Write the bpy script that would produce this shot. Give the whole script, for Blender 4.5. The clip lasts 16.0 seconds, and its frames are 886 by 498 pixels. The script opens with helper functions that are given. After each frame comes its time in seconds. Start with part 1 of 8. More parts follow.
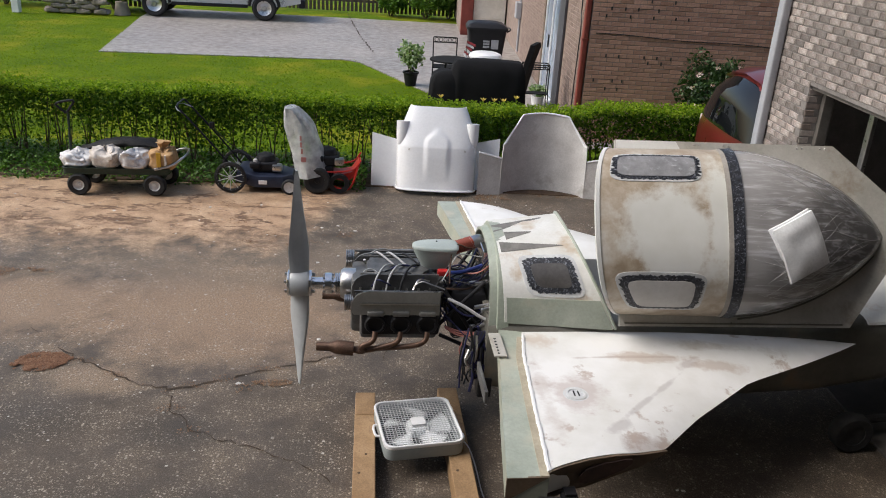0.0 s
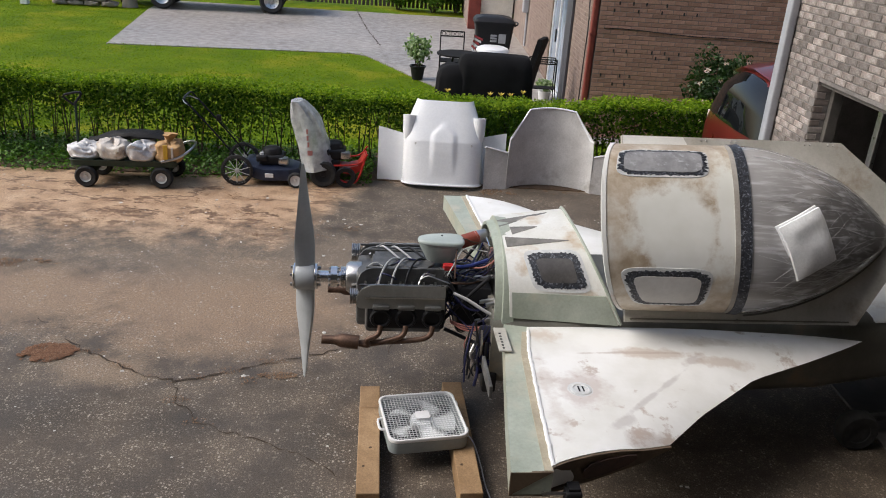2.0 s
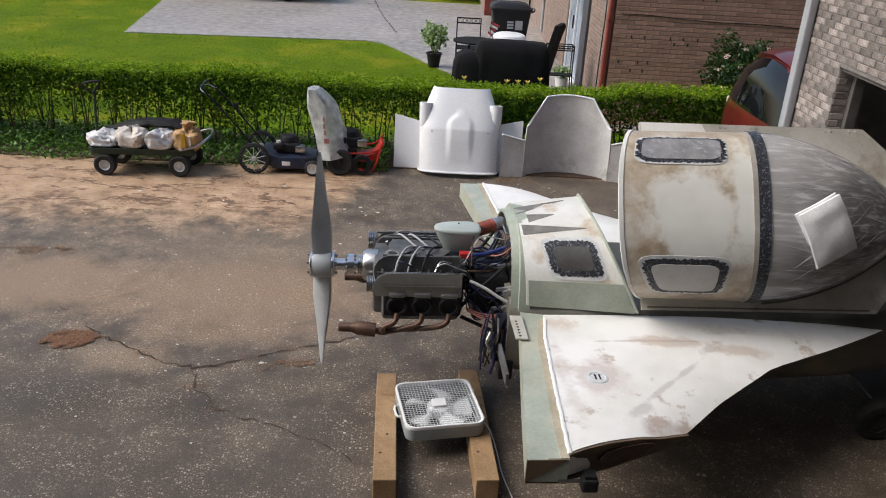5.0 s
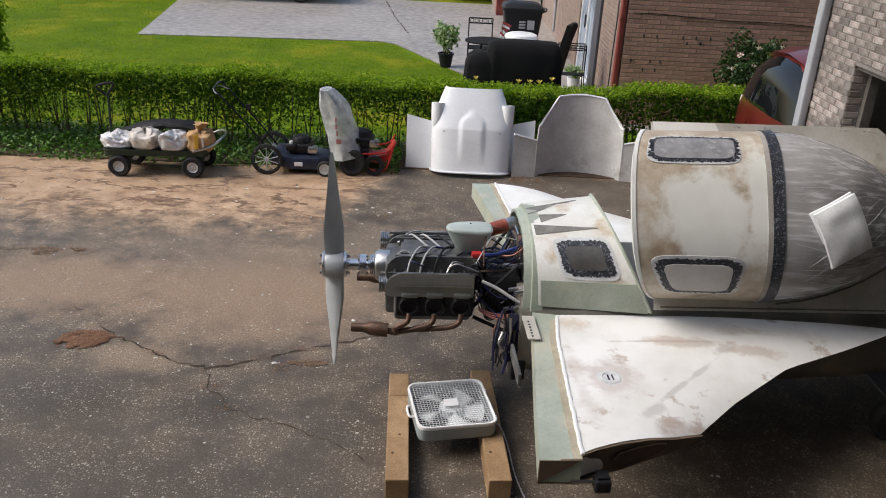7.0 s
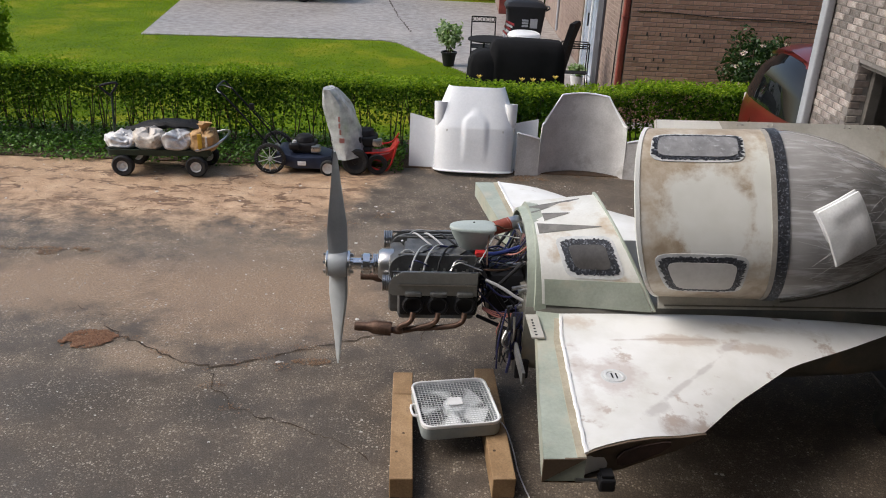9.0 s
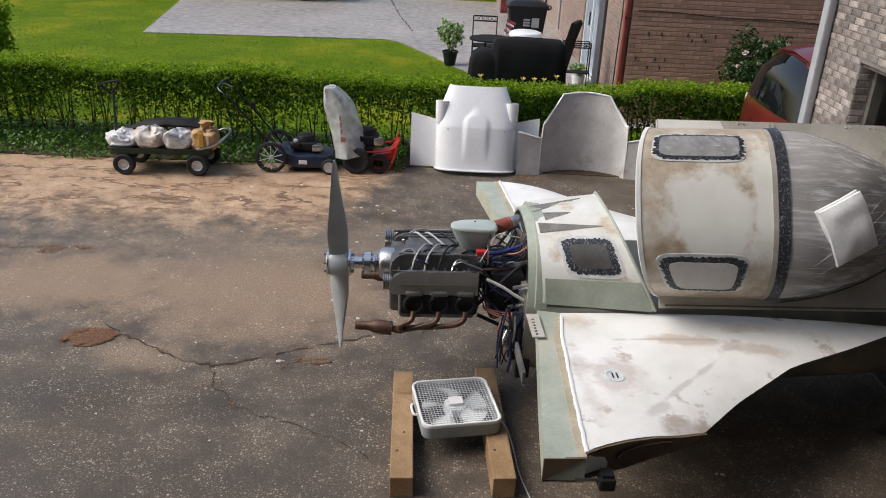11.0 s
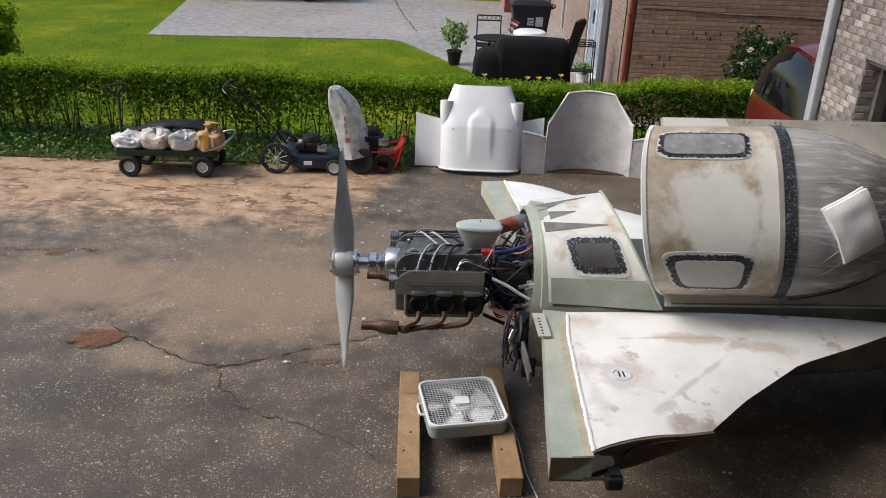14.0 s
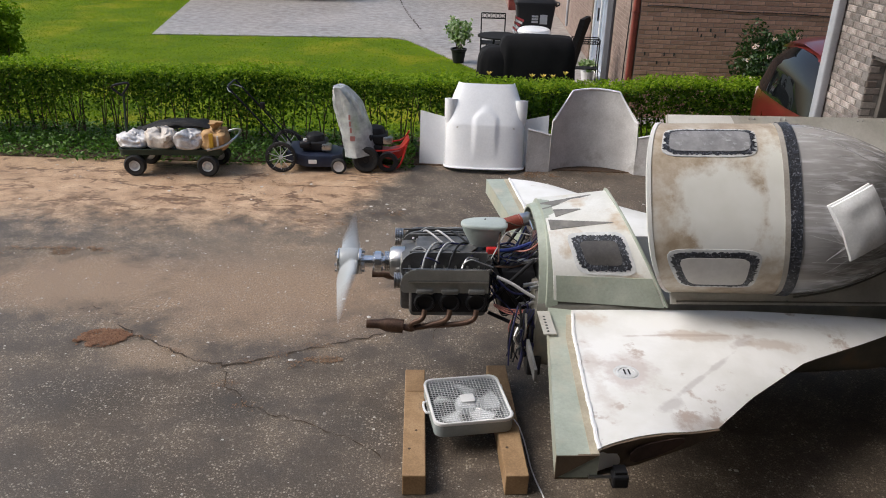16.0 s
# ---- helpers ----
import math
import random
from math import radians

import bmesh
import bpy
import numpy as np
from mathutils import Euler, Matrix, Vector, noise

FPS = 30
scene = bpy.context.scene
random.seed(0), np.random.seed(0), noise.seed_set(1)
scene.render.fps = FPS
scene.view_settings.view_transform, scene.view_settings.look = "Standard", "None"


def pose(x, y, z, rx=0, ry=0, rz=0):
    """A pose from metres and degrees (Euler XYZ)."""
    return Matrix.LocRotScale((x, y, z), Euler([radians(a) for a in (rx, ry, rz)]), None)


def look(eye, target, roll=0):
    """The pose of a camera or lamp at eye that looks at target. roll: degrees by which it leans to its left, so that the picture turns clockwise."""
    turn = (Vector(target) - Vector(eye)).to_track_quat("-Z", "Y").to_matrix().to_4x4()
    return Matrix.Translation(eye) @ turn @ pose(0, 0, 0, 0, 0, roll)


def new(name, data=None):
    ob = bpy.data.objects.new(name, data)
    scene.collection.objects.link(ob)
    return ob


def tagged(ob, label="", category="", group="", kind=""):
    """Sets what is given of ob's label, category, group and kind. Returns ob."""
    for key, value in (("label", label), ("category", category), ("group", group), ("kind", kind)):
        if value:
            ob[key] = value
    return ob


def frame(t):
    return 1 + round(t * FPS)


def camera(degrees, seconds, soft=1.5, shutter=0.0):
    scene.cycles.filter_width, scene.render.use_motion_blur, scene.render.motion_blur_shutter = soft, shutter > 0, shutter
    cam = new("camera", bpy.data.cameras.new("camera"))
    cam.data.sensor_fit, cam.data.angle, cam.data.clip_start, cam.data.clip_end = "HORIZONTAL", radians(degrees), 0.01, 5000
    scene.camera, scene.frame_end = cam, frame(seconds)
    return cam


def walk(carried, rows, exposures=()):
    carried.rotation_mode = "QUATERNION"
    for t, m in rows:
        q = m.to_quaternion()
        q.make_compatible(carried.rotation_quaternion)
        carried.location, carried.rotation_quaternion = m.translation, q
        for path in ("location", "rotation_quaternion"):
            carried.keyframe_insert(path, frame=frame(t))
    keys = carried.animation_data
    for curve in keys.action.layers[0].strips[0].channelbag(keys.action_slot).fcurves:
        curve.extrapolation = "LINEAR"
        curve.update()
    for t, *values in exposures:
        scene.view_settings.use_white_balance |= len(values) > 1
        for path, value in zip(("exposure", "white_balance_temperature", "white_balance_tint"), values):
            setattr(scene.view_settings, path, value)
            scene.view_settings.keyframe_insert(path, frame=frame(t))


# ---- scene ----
EYE = (0.0, 0.0, 3.2)
cam = camera(57.8, 16.0, soft=1.0, shutter=0.2)
# seconds, heading to the left, tilt up, lean
HELD = [
    (0.0, -2.581, -22.299, 3.458),
    (0.5, -2.471, -22.322, 3.520),
    (1.0, -2.146, -22.349, 3.463),
    (1.5, -2.121, -22.282, 3.507),
    (2.0, -2.170, -22.729, 3.716),
    (2.5, -1.682, -22.857, 3.658),
    (3.0, -1.162, -23.194, 3.493),
    (3.5, -0.865, -23.500, 3.130),
    (4.0, -1.005, -23.654, 3.250),
    (6.5, -0.318, -23.686, 2.943),
    (7.0, -0.009, -23.697, 2.773),
    (7.5, -0.203, -23.744, 2.843),
    (8.0, -0.000, -23.741, 2.541),
    (8.5, -0.039, -23.789, 2.685),
    (9.0, 0.253, -23.793, 2.528),
    (11.5, 0.320, -23.865, 2.640),
    (12.0, 0.422, -23.886, 2.536),
    (12.5, 0.454, -23.928, 2.407),
    (13.0, 0.601, -23.885, 2.305),
    (13.5, 0.612, -23.880, 2.166),
    (14.0, 0.745, -23.883, 2.085),
    (14.5, 0.924, -24.119, 2.048),
    (15.0, 1.100, -24.059, 1.780),
    (15.5, 1.014, -24.029, 1.843),
    (16.0, 1.121, -24.025, 1.763),
]


def held_pose(yaw, pitch, roll):
    turn = Matrix.Rotation(radians(yaw), 4, "Z") @ Matrix.Rotation(radians(90 + pitch), 4, "X") @ Matrix.Rotation(radians(roll), 4, "Z")
    return Matrix.Translation(EYE) @ turn


walk(cam, [(t, held_pose(a, b, c)) for t, a, b, c in HELD], exposures=[(0.0, 0.76, 6480, 11), (16.0, 0.78, 6480, 11)])

# ---- light ----
world = bpy.data.worlds.new("sky")
scene.world = world
world.use_nodes = True
wn = world.node_tree.nodes
sky = wn.new("ShaderNodeTexSky")
sky.sky_type, sky.sun_disc = "NISHITA", False
sky.sun_elevation, sky.sun_rotation = radians(46), radians(-93)
sky.air_density, sky.dust_density = 1.2, 3.0
wn["Background"].inputs["Strength"].default_value = 0.10
world.node_tree.links.new(sky.outputs[0], wn["Background"].inputs["Color"])
sun = new("sun", bpy.data.lights.new("sun", "SUN"))
sun.data.energy, sun.data.angle, sun.data.color = 1.6, radians(38), (1.0, 0.98, 0.94)
sun.matrix_world = look((-14, -0.8, 14.6), (0, 0, 0))


# ---- materials ----
def nodes_of(name):
    m = bpy.data.materials.new(name)
    m.use_nodes = True
    return m, m.node_tree.nodes, m.node_tree.links, m.node_tree.nodes["Principled BSDF"]


def rgba(c):
    return (c[0], c[1], c[2], 1.0)


def ramp(n, stops):
    r = n.new("ShaderNodeValToRGB")
    while len(r.color_ramp.elements) > 1:
        r.color_ramp.elements.remove(r.color_ramp.elements[-1])
    r.color_ramp.elements[0].position, r.color_ramp.elements[0].color = stops[0][0], rgba(stops[0][1])
    for p, c in stops[1:]:
        r.color_ramp.elements.new(p).color = rgba(c)
    return r


def noise_node(n, l, coords, scale, detail=5.0, rough=0.6):
    t = n.new("ShaderNodeTexNoise")
    t.inputs["Scale"].default_value, t.inputs["Detail"].default_value, t.inputs["Roughness"].default_value = scale, detail, rough
    l.new(coords, t.inputs["Vector"])
    return t


def mixed(n, l, fac, a, b, mode="MIX"):
    m = n.new("ShaderNodeMix")
    m.data_type, m.blend_type = "RGBA", mode
    for sock, v in ((m.inputs[0], fac), (m.inputs[6], a), (m.inputs[7], b)):
        if isinstance(v, (int, float)):
            sock.default_value = v
        elif isinstance(v, tuple):
            sock.default_value = rgba(v)
        else:
            l.new(v, sock)
    return m.outputs[2]


def surface(name, dark, light, scale=6.0, fine=60.0, rough=0.6, metal=0.0, bump=0.15, depth=0.004, stain=None, stain_scale=1.5, stain_at=(0.55, 0.7), per_piece=0.0, spread=0.15, coat=0.0):
    """Two tones mixed by broad noise, fine grain on top, an optional stain, and relief."""
    m, n, l, b = nodes_of(name)
    geo = n.new("ShaderNodeTexCoord").outputs["Object"]
    broad = noise_node(n, l, geo, scale)
    grain = noise_node(n, l, geo, fine, 4.0, 0.7)
    r = ramp(n, [(0.35, dark), (0.65, light)])
    l.new(broad.outputs[0], r.inputs[0])
    g = ramp(n, [(0.3, (1 - spread,) * 3), (0.7, (1 + spread * 0.5,) * 3)])
    l.new(grain.outputs[0], g.inputs[0])
    col = mixed(n, l, 1.0, r.outputs[0], g.outputs[0], "MULTIPLY")
    if stain:
        s = noise_node(n, l, geo, stain_scale, 6.0, 0.65)
        sr = ramp(n, [(stain_at[0], (0, 0, 0)), (stain_at[1], (1, 1, 1))])
        l.new(s.outputs[0], sr.inputs[0])
        col = mixed(n, l, sr.outputs[0], col, stain)
    if per_piece:
        info = n.new("ShaderNodeObjectInfo")
        pr = ramp(n, [(0.0, (1 - per_piece,) * 3), (1.0, (1 + per_piece * 0.4,) * 3)])
        l.new(info.outputs["Random"], pr.inputs[0])
        col = mixed(n, l, 1.0, col, pr.outputs[0], "MULTIPLY")
    l.new(col, b.inputs["Base Color"])
    b.inputs["Metallic"].default_value = metal
    rr = n.new("ShaderNodeMapRange")
    rr.inputs["To Min"].default_value, rr.inputs["To Max"].default_value = max(0.03, rough - 0.1), min(1.0, rough + 0.1)
    l.new(broad.outputs[0], rr.inputs[0])
    l.new(rr.outputs[0], b.inputs["Roughness"])
    if coat:
        b.inputs["Coat Weight"].default_value, b.inputs["Coat Roughness"].default_value = coat, 0.08
    if bump:
        bp = n.new("ShaderNodeBump")
        bp.inputs["Strength"].default_value, bp.inputs["Distance"].default_value = bump, depth
        l.new(grain.outputs[0], bp.inputs["Height"])
        l.new(bp.outputs[0], b.inputs["Normal"])
    return m


def island_surface(name, tones, rough=0.7, fine=40.0, bump=0.2, gloss=0.3, sheer=0.0):
    """Tone picked per loose piece of one mesh."""
    m, n, l, b = nodes_of(name)
    isl = n.new("ShaderNodeNewGeometry").outputs["Random Per Island"]
    r = ramp(n, [(i / max(1, len(tones) - 1), c) for i, c in enumerate(tones)])
    l.new(isl, r.inputs[0])
    geo = n.new("ShaderNodeTexCoord").outputs["Object"]
    grain = noise_node(n, l, geo, fine)
    g = ramp(n, [(0.3, (0.8,) * 3), (0.7, (1.1,) * 3)])
    l.new(grain.outputs[0], g.inputs[0])
    l.new(mixed(n, l, 1.0, r.outputs[0], g.outputs[0], "MULTIPLY"), b.inputs["Base Color"])
    b.inputs["Roughness"].default_value = rough
    b.inputs["Specular IOR Level"].default_value = gloss
    if sheer:
        tr = n.new("ShaderNodeBsdfTranslucent")
        l.new(mixed(n, l, 1.0, r.outputs[0], (1.0, 1.25, 0.5), "MULTIPLY"), tr.inputs["Color"])
        mx = n.new("ShaderNodeMixShader")
        mx.inputs[0].default_value = sheer
        l.new(b.outputs[0], mx.inputs[1])
        l.new(tr.outputs[0], mx.inputs[2])
        l.new(mx.outputs[0], n["Material Output"].inputs["Surface"])
    if bump:
        bp = n.new("ShaderNodeBump")
        bp.inputs["Strength"].default_value, bp.inputs["Distance"].default_value = bump, 0.003
        l.new(grain.outputs[0], bp.inputs["Height"])
        l.new(bp.outputs[0], b.inputs["Normal"])
    return m


def plain(name, c, rough=0.5, metal=0.0):
    return surface(name, tuple(v * 0.88 for v in c), c, 9.0, 90.0, rough, metal, 0.05, 0.002, spread=0.06)


def asphalt_material():
    """Old asphalt worn to its stone, tan where dust has settled, with a sandy washed strip along the hedge. Near ground
    is tinted darker for its dimmer light.
    """
    m, n, l, b = nodes_of("old_asphalt")
    geo = n.new("ShaderNodeTexCoord").outputs["Object"]
    xyz = n.new("ShaderNodeSeparateXYZ")
    l.new(geo, xyz.inputs[0])

    def calc(op, a, b2, c=None):
        k = n.new("ShaderNodeMath")
        k.operation = op
        for i, v in enumerate((a, b2, c)):
            if v is None:
                continue
            if isinstance(v, (int, float)):
                k.inputs[i].default_value = v
            else:
                l.new(v, k.inputs[i])
        return k.outputs[0]

    def step(v, lo, hi):
        r = n.new("ShaderNodeMapRange")
        r.interpolation_type = "SMOOTHSTEP"
        r.inputs["From Min"].default_value, r.inputs["From Max"].default_value = lo, hi
        l.new(v, r.inputs[0])
        return r.outputs[0]

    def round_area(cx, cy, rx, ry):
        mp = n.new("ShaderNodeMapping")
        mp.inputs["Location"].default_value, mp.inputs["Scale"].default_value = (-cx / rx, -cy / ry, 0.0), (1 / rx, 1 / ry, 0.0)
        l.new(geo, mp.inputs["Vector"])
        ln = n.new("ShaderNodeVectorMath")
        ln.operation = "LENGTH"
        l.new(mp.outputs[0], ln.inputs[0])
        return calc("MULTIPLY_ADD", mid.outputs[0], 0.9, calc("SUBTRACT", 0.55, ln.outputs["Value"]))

    big = noise_node(n, l, geo, 0.8, 6, 0.62)
    mid = noise_node(n, l, geo, 3.2, 8, 0.68)
    fine = noise_node(n, l, geo, 105.0, 5, 0.85)
    grit = noise_node(n, l, geo, 55.0, 6, 0.8)
    base = ramp(n, [(0.36, (0.066, 0.051, 0.037)), (0.5, (0.100, 0.077, 0.056)), (0.64, (0.138, 0.107, 0.077))])
    l.new(mid.outputs[0], base.inputs[0])
    col = base.outputs[0]
    # dusty tan areas, dark blotches, and the light's fall-off towards the viewpoint painted in
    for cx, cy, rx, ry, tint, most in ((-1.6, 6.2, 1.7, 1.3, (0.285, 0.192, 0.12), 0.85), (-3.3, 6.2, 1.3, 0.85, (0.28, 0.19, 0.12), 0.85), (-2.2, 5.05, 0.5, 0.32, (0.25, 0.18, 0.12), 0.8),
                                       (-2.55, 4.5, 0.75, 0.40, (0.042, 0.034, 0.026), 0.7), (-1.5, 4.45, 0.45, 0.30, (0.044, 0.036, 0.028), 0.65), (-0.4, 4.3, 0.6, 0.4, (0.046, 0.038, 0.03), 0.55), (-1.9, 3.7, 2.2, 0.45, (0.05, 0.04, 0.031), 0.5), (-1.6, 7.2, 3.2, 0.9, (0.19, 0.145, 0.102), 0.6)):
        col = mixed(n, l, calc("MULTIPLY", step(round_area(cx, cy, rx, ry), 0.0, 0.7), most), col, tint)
    # stone chips standing out of the binder, at two sizes
    for scale, lo, tone, most in ((54.0, 0.60, (0.44, 0.385, 0.315), 0.8), (100.0, 0.45, (0.36, 0.30, 0.235), 0.75)):
        chips = n.new("ShaderNodeTexVoronoi")
        chips.inputs["Scale"].default_value = scale
        l.new(geo, chips.inputs["Vector"])
        tint = n.new("ShaderNodeSeparateColor")
        l.new(chips.outputs["Color"], tint.inputs[0])
        inner = step(chips.outputs["Distance"], 0.52, 0.30)
        pick = calc("MULTIPLY", step(tint.outputs[0], lo, 1.0), inner)
        col = mixed(n, l, calc("MULTIPLY", pick, calc("MULTIPLY", step(mid.outputs[0], 0.36, 0.62), most)), col, tone)
    # pitted dark binder between the stones
    pits = step(grit.outputs[0], 0.50, 0.38)
    col = mixed(n, l, calc("MULTIPLY", pits, 0.55), col, (0.030, 0.023, 0.017))
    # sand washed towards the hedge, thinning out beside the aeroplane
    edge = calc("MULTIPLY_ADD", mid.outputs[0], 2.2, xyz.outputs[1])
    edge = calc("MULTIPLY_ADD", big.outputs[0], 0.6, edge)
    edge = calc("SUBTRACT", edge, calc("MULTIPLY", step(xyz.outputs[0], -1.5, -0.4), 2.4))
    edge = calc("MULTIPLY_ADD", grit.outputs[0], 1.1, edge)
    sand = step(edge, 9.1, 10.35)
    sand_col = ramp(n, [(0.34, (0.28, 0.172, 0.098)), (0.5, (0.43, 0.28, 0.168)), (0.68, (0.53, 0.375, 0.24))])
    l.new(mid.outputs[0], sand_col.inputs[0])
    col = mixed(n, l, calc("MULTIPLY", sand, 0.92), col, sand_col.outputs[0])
    # veins and patches of rusty washed litter in the sand
    turned = n.new("ShaderNodeMapping")
    turned.inputs["Scale"].default_value, turned.inputs["Rotation"].default_value = (0.8, 1.7, 1.0), (0, 0, -0.35)
    l.new(geo, turned.inputs["Vector"])
    vein = noise_node(n, l, turned.outputs[0], 0.85, 9, 0.62)
    blotch = noise_node(n, l, turned.outputs[0], 2.6, 10, 0.75)
    ridge = calc("ABSOLUTE", calc("SUBTRACT", vein.outputs[0], 0.5), 0.0)
    veins = calc("MULTIPLY", step(ridge, 0.020, 0.010), step(blotch.outputs[0], 0.44, 0.52))
    spots = step(blotch.outputs[0], 0.575, 0.60)
    col = mixed(n, l, calc("MULTIPLY", calc("MAXIMUM", veins, spots), calc("MULTIPLY", sand, 0.85)), col, (0.115, 0.062, 0.036))
    gritty = ramp(n, [(0.36, (0.45,) * 3), (0.5, (1.0,) * 3), (0.64, (1.7,) * 3)])
    l.new(fine.outputs[0], gritty.inputs[0])
    l.new(mixed(n, l, 1.0, col, gritty.outputs[0], "MULTIPLY"), b.inputs["Base Color"])
    rr = ramp(n, [(0.35, (0.5,) * 3), (0.6, (0.8,) * 3)])
    l.new(big.outputs[0], rr.inputs[0])
    l.new(rr.outputs[0], b.inputs["Roughness"])
    bp = n.new("ShaderNodeBump")
    bp.inputs["Strength"].default_value, bp.inputs["Distance"].default_value = 0.6, 0.006
    l.new(mixed(n, l, 0.5, fine.outputs[0], grit.outputs[0]), bp.inputs["Height"])
    l.new(bp.outputs[0], b.inputs["Normal"])
    return m


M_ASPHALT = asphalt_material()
M_LAWN = surface("lawn", (0.085, 0.155, 0.003), (0.145, 0.22, 0.005), 0.9, 26.0, 0.85, 0, 0.8, 0.03, stain=(0.24, 0.24, 0.012), stain_scale=0.55, stain_at=(0.5, 0.68), spread=0.45)
M_LAWN.node_tree.nodes["Principled BSDF"].inputs["Specular IOR Level"].default_value = 0.1
# pale stain paints the pad's white mottling and its patches of glare
M_CONCRETE = surface("old_concrete", (0.19, 0.162, 0.14), (0.32, 0.28, 0.248), 0.45, 40.0, 0.45, 0, 0.3, 0.004, stain=(0.50, 0.47, 0.445), stain_scale=5.0, stain_at=(0.40, 0.80), spread=0.35)
M_SOIL = surface("bed_soil", (0.06, 0.035, 0.02), (0.13, 0.08, 0.045), 5.0, 70.0, 0.95, 0, 0.8, 0.02, spread=0.5)
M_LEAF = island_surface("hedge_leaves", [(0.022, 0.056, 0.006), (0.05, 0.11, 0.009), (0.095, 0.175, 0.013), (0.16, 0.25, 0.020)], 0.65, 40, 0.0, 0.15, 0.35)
# yellow-green copy of the leaf tones, brighter for the hedge's lit top
M_LEAF_TOP = island_surface("bright_leaves", [(0.10, 0.19, 0.010), (0.19, 0.29, 0.015), (0.29, 0.38, 0.022), (0.15, 0.24, 0.014)], 0.65, 40, 0.0, 0.15, 0.4)
M_GRASS = island_surface("grass_blades", [(0.10, 0.175, 0.003), (0.145, 0.215, 0.005), (0.20, 0.25, 0.007), (0.22, 0.28, 0.010)], 0.8, 40, 0.0, 0.08, 0.35)
M_IVY = island_surface("ivy_leaves", [(0.04, 0.10, 0.012), (0.09, 0.19, 0.022), (0.16, 0.29, 0.045)], 0.5, 40, 0.0, 0.4, 0.3)
M_TWIG = surface("twigs", (0.05, 0.035, 0.022), (0.12, 0.09, 0.06), 20, 90, 0.9, 0, 0.4, 0.004)
M_BRICK_PALE = surface("pale_brick", (0.25, 0.208, 0.185), (0.41, 0.365, 0.335), 16.0, 60.0, 0.85, 0, 0.8, 0.006, stain=(0.27, 0.185, 0.15), stain_scale=4.0, stain_at=(0.48, 0.62), per_piece=0.55, spread=0.25)
M_BRICK_PALE_FAR = island_surface("pale_brick_rest", [(0.20, 0.16, 0.14), (0.30, 0.255, 0.23), (0.38, 0.34, 0.31)], 0.85)
M_BRICK_RED = surface("red_brown_brick", (0.38, 0.205, 0.145), (0.52, 0.31, 0.225), 5.0, 60.0, 0.85, 0, 0.4, 0.004, per_piece=0.22, spread=0.2)
M_BRICK_RED_FAR = island_surface("red_brown_brick_rest", [(0.34, 0.185, 0.13), (0.44, 0.255, 0.185), (0.51, 0.305, 0.22)], 0.85)
M_BRICK_TAN = island_surface("tan_brick", [(0.20, 0.145, 0.118), (0.27, 0.20, 0.168), (0.235, 0.172, 0.142)], 0.85)
M_MORTAR = surface("mortar", (0.16, 0.145, 0.135), (0.23, 0.21, 0.197), 8, 80, 0.95, 0, 0.4, 0.004)
M_MORTAR_PINK = surface("pink_render", (0.22, 0.165, 0.14), (0.31, 0.24, 0.20), 6, 40, 0.9, 0, 0.3, 0.004, spread=0.2)
M_WHITE = surface("white_paint", (0.70, 0.70, 0.71), (0.80, 0.80, 0.80), 3, 60, 0.35, 0, 0.08, 0.002, spread=0.06)
M_PRIMER = surface("white_primer_cowl", (0.84, 0.85, 0.86), (0.90, 0.905, 0.91), 2.0, 40, 0.22, 0, 0.08, 0.002, spread=0.05)
M_PRIMER_IN = surface("grey_cowl_inside", (0.52, 0.505, 0.485), (0.66, 0.645, 0.625), 4.0, 50, 0.7, 0, 0.2, 0.003, stain=(0.40, 0.375, 0.35), stain_scale=3.0, spread=0.15)
# near-black, so the unlit garage's shade sits in the colour
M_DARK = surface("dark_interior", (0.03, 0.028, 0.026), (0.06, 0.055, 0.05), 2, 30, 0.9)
M_BLACK = plain("black_plastic", (0.018, 0.018, 0.02), 0.45)
M_RUBBER = surface("rubber", (0.012, 0.012, 0.012), (0.03, 0.029, 0.028), 20, 120, 0.85)
M_STEEL = surface("steel", (0.45, 0.44, 0.43), (0.62, 0.61, 0.60), 12, 120, 0.3, 1.0, 0.08, 0.001, spread=0.1)
M_CHROME = surface("polished_aluminium", (0.74, 0.73, 0.71), (0.86, 0.85, 0.84), 10, 150, 0.22, 1.0, 0.05, 0.001, spread=0.08)


